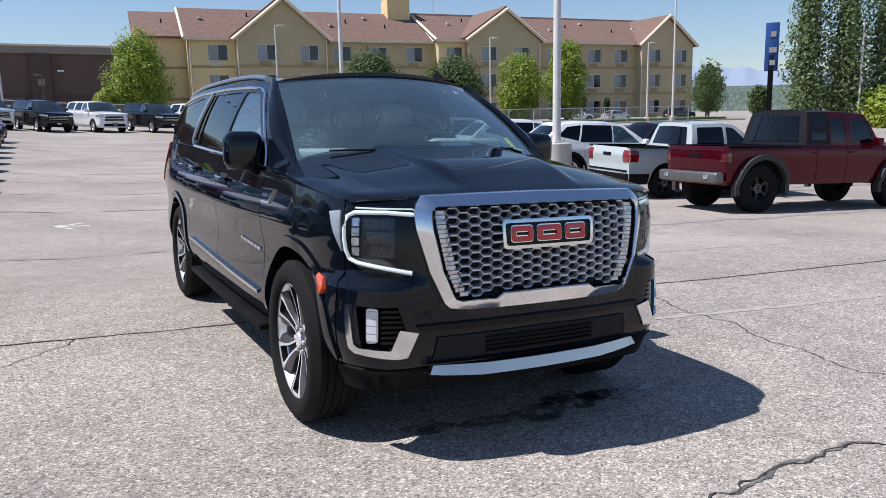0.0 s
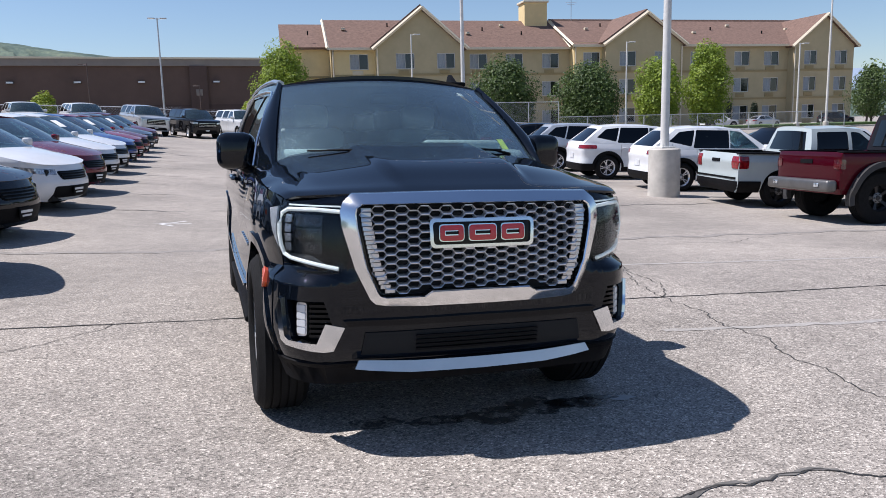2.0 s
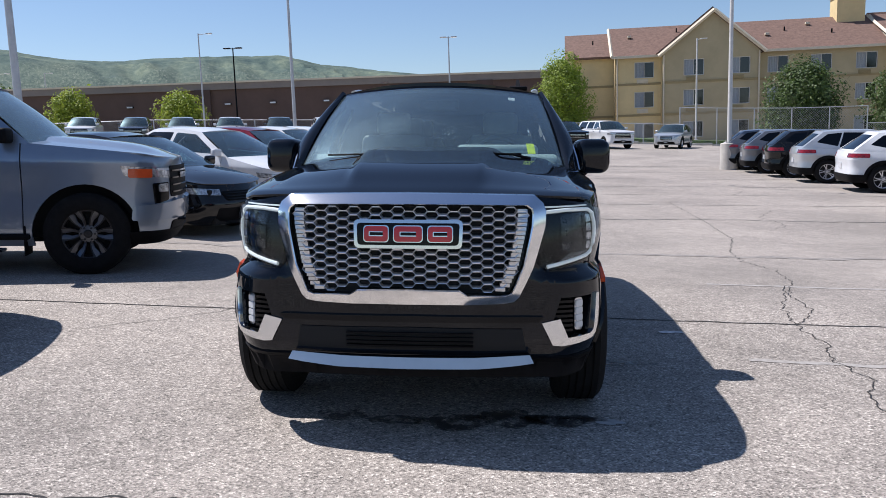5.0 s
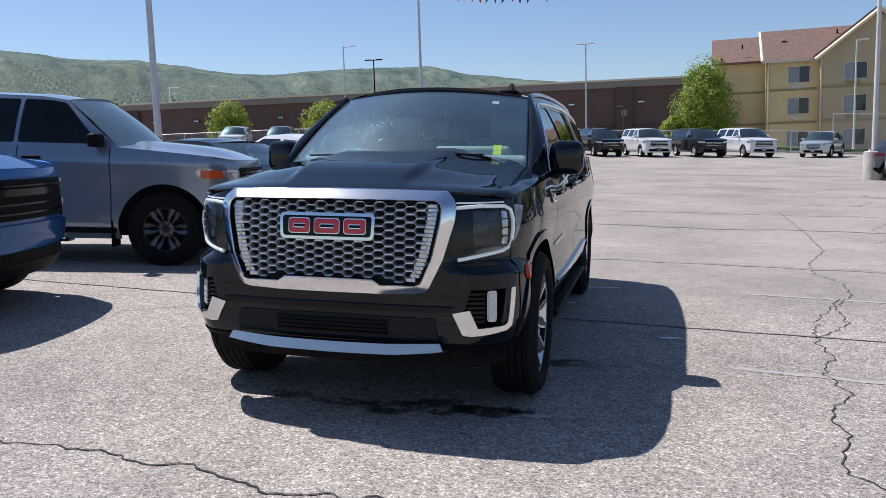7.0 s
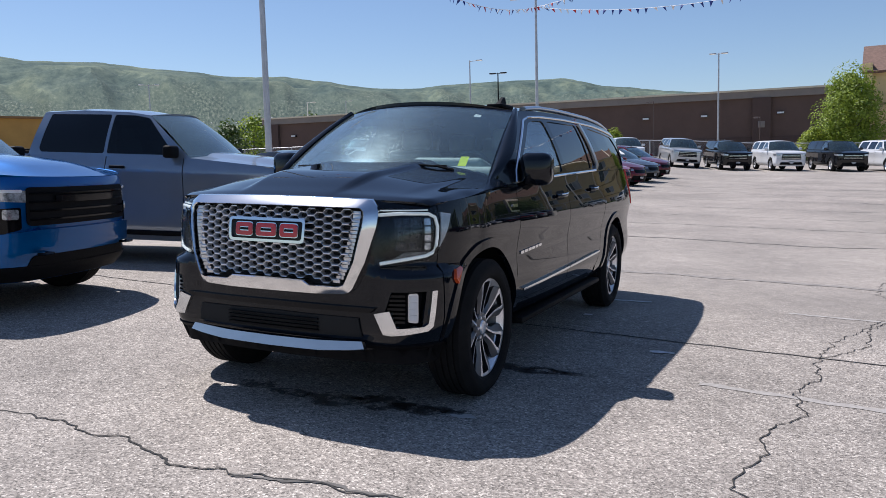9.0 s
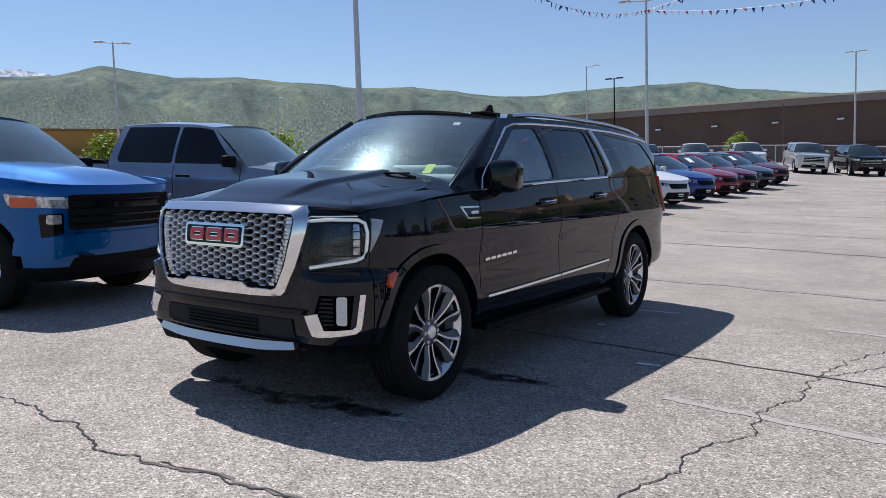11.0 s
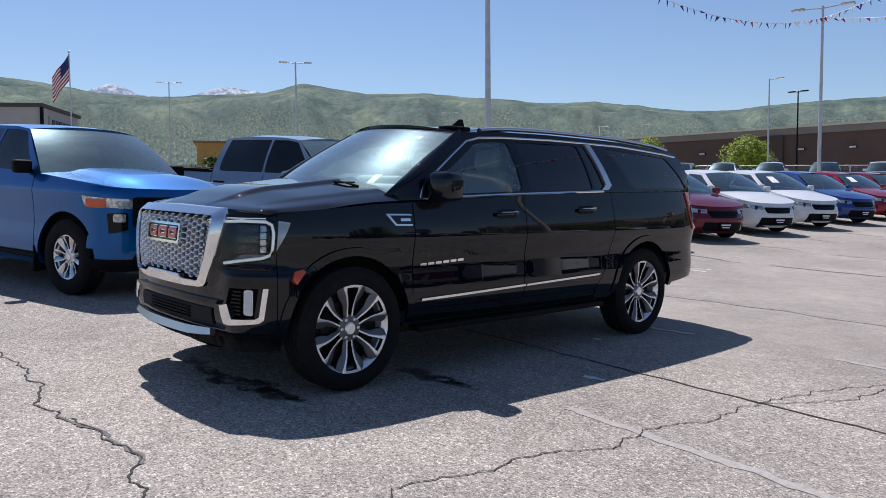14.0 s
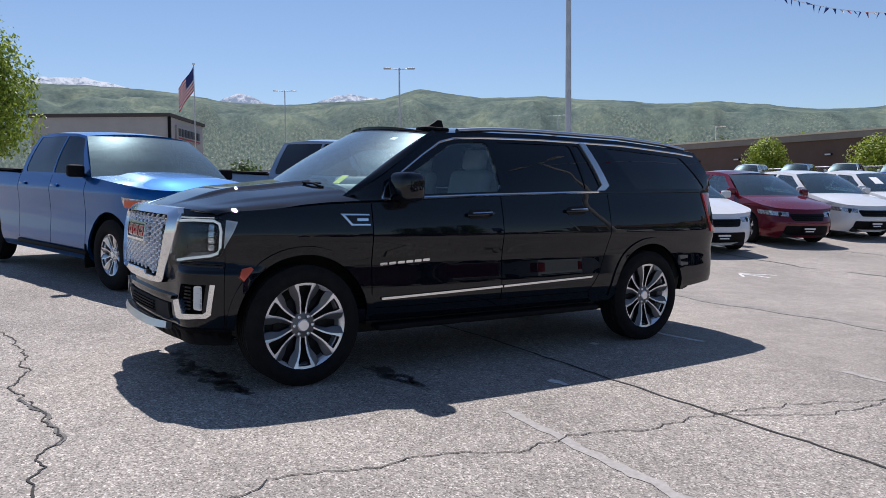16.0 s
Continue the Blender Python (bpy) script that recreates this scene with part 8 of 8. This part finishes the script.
CONCRETE = mat("concrete", (0.5, 0.47, 0.42), rough=0.9, vary=0.14, scale=2.5, bump=0.4, bscale=30)


def lamp_pole(x, y, h, label, base=1.1, base_r=0.36, r=0.1, material=GALV, heads=2, arm=0.9, turn=0.0, z=None):
    zg = height(x, y) if z is None else z
    p = thing("lamp_pole", label, "lamp post", Matrix.Translation((x, y, zg)) @ pose(0, 0, 0, 0, 0, turn), "lamp poles of the car park")
    if base:
        bm = bm_new()
        lathe(bm, [(0.001, base), (base_r - 0.03, base), (base_r, base - 0.03), (base_r + 0.008, 0.0), (base_r + 0.008, -0.4)], 28)
        part("concrete_base", bm, CONCRETE, p)
        bm = bm_new()
        box(bm, (0, 0, base + 0.02), (0.36, 0.36, 0.04), bevel=0.008)
        for sx in (-1, 1):
            for sy in (-1, 1):
                rod(bm, (0.13 * sx, 0.13 * sy, base + 0.02), (0.13 * sx, 0.13 * sy, base + 0.1), 0.016, seg=6)
        part("base_plate", bm, material, p)
    bm = bm_new()
    rod(bm, (0, 0, base), (0, 0, h), r, r * 0.6, 12)
    part("pole", bm, material, p)
    for i in range(heads):
        s = 1 if i == 0 else -1
        bm = bm_new()
        rod(bm, (0, 0, h - 0.12), (s * arm, 0, h - 0.06), 0.035, 0.03, 8)
        part("arm", bm, material, p)
        bm = bm_new()
        box(bm, (s * (arm + 0.25), 0, h - 0.05), (0.62, 0.34, 0.1), bevel=0.03)
        hd = part("lamp_head", bm, material, p)
        bm = bm_new()
        box(bm, (s * (arm + 0.25), 0, h - 0.104), (0.5, 0.26, 0.012))
        part("lens", bm, WHITELENS, hd)
    return p


lamp_pole(-11.3, 14.1, 10.3, "tall grey steel lamp pole on the car park", 0.9, turn=20)
lamp_pole(-10.7, 37.8, 9.7, "tall grey steel lamp pole with pennant strings", 0.9, turn=10)
lamp_pole(9.4, 12.0, 10.3, "tall grey lamp pole on a round concrete base", 1.15, 0.37, 0.105, WHITEPOLE)
lamp_pole(10.0, 28.6, 10.3, "tall grey lamp pole on a round concrete base", 1.1, 0.36, 0.1, WHITEPOLE)
lamp_pole(-30.3, 75.4, 10.6, "slim grey lamp pole before the store", 0.6, heads=1)
lamp_pole(-4.4, 75.7, 10.2, "slim grey lamp pole before the store", 0.6, heads=2, arm=0.3)
lamp_pole(-23.7, 66.5, 8.2, "slim black lamp pole before the store", 0.0, 0.3, 0.09, BLACKPLASTIC, 2, 0.3)
lamp_pole(-12.0, 84.5, 6.2, "dark lamp pole against the store wall", 0.0, 0.3, 0.07, mat("brown_pole", (0.1, 0.07, 0.06), rough=0.6), 1, 0.5, 140)
lamp_pole(-1.0, 84.8, 4.6, "dark lamp pole against the store wall", 0.0, 0.3, 0.07, MATS["brown_pole"], 1, 0.2, 140)
lamp_pole(-47.8, 30.3, 10.6, "grey lamp pole with crossed lamp heads", 0.6, heads=2, arm=0.7, turn=60)
lamp_pole(-87.0, 37.0, 14.0, "far grey lamp pole", 0.6, heads=2, arm=0.9, turn=60)
lamp_pole(-72.0, 70.0, 10.5, "far grey lamp pole", 0.6, heads=2, arm=0.7, turn=40)
lamp_pole(-66.0, 96.0, 9.5, "far pale lamp pole", 0.6, 0.3, 0.1, WHITEPOLE, 1, 0.8, 30)
lamp_pole(-80.0, 130.0, 13.0, "far pale lamp pole", 0.6, 0.3, 0.12, WHITEPOLE, 1, 0.8, 30)
for x, y, h in ((19.3, 71.5, 10.0), (41.6, 68.4, 9.3), (58.0, 62.2, 8.6), (61.2, 39.4, 8.8)):
    lamp_pole(x, y, h, "white lamp pole with a short single arm", 0.5, 0.3, 0.1, WHITEPOLE, 1, 0.35, -10)
lamp_pole(61.4, 61.8, 16.4, "tall pale lamp pole before the hotel", 0.6, 0.3, 0.13, WHITEPOLE, 2, 0.8)

# ---- pennant strings ----
PENNANT = [mat("pennant_" + n, c, rough=0.6, vary=0.05) for n, c in (("red", (0.5, 0.02, 0.03)), ("white", (0.8, 0.8, 0.8)), ("blue", (0.02, 0.05, 0.25)))]
PEN = []
for pm in PENNANT:
    bm = bm_new()
    a, b, c = bm.verts.new((-0.09, 0, 0)), bm.verts.new((0.09, 0, 0)), bm.verts.new((0.015, 0.04, -0.27))
    d = bm.verts.new((0.0, -0.015, -0.12))
    for f in ((a, d, c), (d, b, c), (a, b, d)):
        bm.faces.new(f)
    thicken(bm, bm.faces[:], 0.004)
    o = part("pennant", bm, pm, None)
    PEN.append(o.data)
    bpy.data.objects.remove(o)


def pennants(p, q, sag, n, seed):
    rnd = random.Random(seed)
    s = thing("pennant_string", "string of red, white and blue pennants strung between lamp poles", "pennants", Matrix.Translation(p))
    d = Vector(q) - Vector(p)
    at = lambda k: d * k - Vector((0, 0, 4 * sag * k * (1 - k)))
    bm = bm_new()
    tube(bm, [at(i / 40) for i in range(41)], 0.012, 5)
    part("cord", bm, PENNANT[1], s)
    yaw = math.degrees(math.atan2(d.y, d.x))
    for i in range(n):
        o = new("pennant", PEN[rnd.randrange(3)])
        o.parent = s
        o.matrix_basis = Matrix.Translation(at((i + 0.5) / n)) @ pose(0, 0, 0, rnd.uniform(-50, 60), rnd.uniform(-25, 25), yaw + rnd.uniform(-25, 25))


TOPC = (-10.7, 37.8, height(-10.7, 37.8) + 9.1)
pennants(TOPC, (-11.3, 14.1, height(-11.3, 14.1) + 9.6), 1.5, 50, 1)
pennants(TOPC, (10.0, 28.6, height(10.0, 28.6) + 9.6), 1.2, 46, 2)
pennants(TOPC, (9.4, 12.0, height(9.4, 12.0) + 9.6), 0.8, 60, 3)

# ---- flag on its pole ----
fm = Matrix.Translation((-80.8, 23.7, 0))
flag = thing("flag_pole", "striped red and white flag with blue corner on a pole", "flag", fm)
bm = bm_new()
rod(bm, (0, 0, -1), (0, 0, 16.8), 0.09, 0.05, 10)
part("pole", bm, GALV, flag)
bm = bm_new()
bmesh.ops.create_uvsphere(bm, u_segments=10, v_segments=8, radius=0.14, matrix=Matrix.Translation((0, 0, 16.9)))
part("finial", bm, SATIN, flag)
STRIPES = [mat("flag_red", (0.4, 0.02, 0.03), rough=0.7), mat("flag_white", (0.75, 0.74, 0.74), rough=0.7), mat("flag_blue", (0.02, 0.03, 0.14), rough=0.7)]
bm = bm_new()
sheet(bm, lambda u, v: Vector((-0.1 - 1.9 * u * 0.55 - 0.15 * math.sin(6 * u), -1.9 * u * 0.8 + 0.12 * math.sin(8 * u), 16.6 - 1.3 * u * 1.9 - 2.6 * (1 - v) + 0.12 * math.sin(7 * u + v))), 16, 13)
bm.faces.ensure_lookup_table()
for i in range(16):
    for j in range(13):
        bm.faces[i * 13 + j].material_index = 2 if (i < 7 and j > 5) else (j % 2)
part("flag", bm, STRIPES, flag)

# ---- roadside sign beyond the hotel ----
sign = thing("pylon_sign", "tall blue sign board with pale bars on a post", "sign", Matrix.Translation((62.5, 49.8, height(62.5, 49.8) - 0.6)) @ pose(0, 0, 0, 0, 0, -50))
obox(sign, "post", (0, 0, 3.4), (0.5, 0.5, 7.4), BLACKPLASTIC)
bd = obox(sign, "board", (0, 0, 7.9), (1.25, 0.5, 4.6), mat("sign_blue", (0.02, 0.07, 0.25), rough=0.4, vary=0.05), 0.06)
for z, w in ((9.1, 0.5), (7.6, 0.7), (6.4, 0.5)):
    obox(bd, "lettering_bar", (0.1, -0.28, z), (w, 0.05, 0.5), mat("sign_pale", (0.55, 0.65, 0.75), rough=0.5))

# ---- chain-link fence before the hotel ----
fence = thing("chain_link_fence", "grey chain-link fence with steel posts before the hotel", "fence")
fy = 61.5
for i in range(-24, 19):
    x = 9.5 + 3.0 * i
    hgt = 3.1 if 15 < x < 31 else 1.7
    z = height(x, fy)
    bm = bm_new()
    rod(bm, (x, fy, z - 0.2), (x, fy, z + hgt), 0.045, seg=8)
    part("post", bm, GALV, fence)
    if i < 18:
        h2 = 3.1 if 15 < x < 28 else 1.7
        bm = bm_new()
        z2 = height(x + 3, fy)
        rod(bm, (x, fy, z + h2 - 0.03), (x + 3, fy, z2 + h2 - 0.03), 0.03, seg=6)
        part("rail", bm, GALV, fence)
        v, f = [], []
        n = int(3.0 / 0.2)
        for k in range(-int(h2 / 0.2), n):
            for s in (1, -1):
                x0, x1 = max(0, k * 0.2), min(3.0, k * 0.2 + h2)
                if x1 <= x0:
                    continue
                za, zb_ = x0 - k * 0.2, x1 - k * 0.2
                if s < 0:
                    za, zb_ = h2 - za, h2 - zb_
                b0 = len(v)
                w = 0.006
                v += [(x + x0, fy, z + za - w), (x + x0, fy, z + za + w), (x + x1, fy, z + zb_ + w), (x + x1, fy, z + zb_ - w)]
                f.append((b0, b0 + 1, b0 + 2, b0 + 3))
        me = bpy.data.meshes.new("wire_mesh")
        me.from_pydata(v, [], f)
        me.materials.append(GALV)
        o = new("wire_mesh", me)
        o.parent = fence
# grass verge and kerb at the back of the lot
GRASS = mat("grass", (0.07, 0.12, 0.03), rough=0.95, vary=0.3, scale=2.0, bump=0.6, bscale=60)
bm = bm_new()
n = 40
for a, b in ((62.0, 66.0),):
    rowa = [bm.verts.new((8 + 62 * i / n, a, height(8 + 62 * i / n, a) + 0.14)) for i in range(n + 1)]
    rowb = [bm.verts.new((8 + 62 * i / n, b - 0.087 * 62 * i / n * 0 + 0.0, height(8 + 62 * i / n, b) + 0.2)) for i in range(n + 1)]
    for i in range(n):
        bm.faces.new((rowa[i], rowa[i + 1], rowb[i + 1], rowb[i]))
thicken(bm, bm.faces[:], 0.25)
tagged(part("grass_verge", bm, GRASS, None), "strip of short green grass before the hotel", "grass", kind="structure")
bm = bm_new()
for i in range(-30, 24):
    x = i * 3.0
    box(bm, (x + 1.5, 60.9 if x > 6 else 80 - 0.0 * x, height(x + 1.5, 60.9 if x > 6 else 80) + 0.06), (2.98, 0.16, 0.2), bevel=0.02)
tagged(part("kerb", bm, CONCRETE, None), "pale concrete kerb stones at the lot's edge", "kerb", kind="structure")
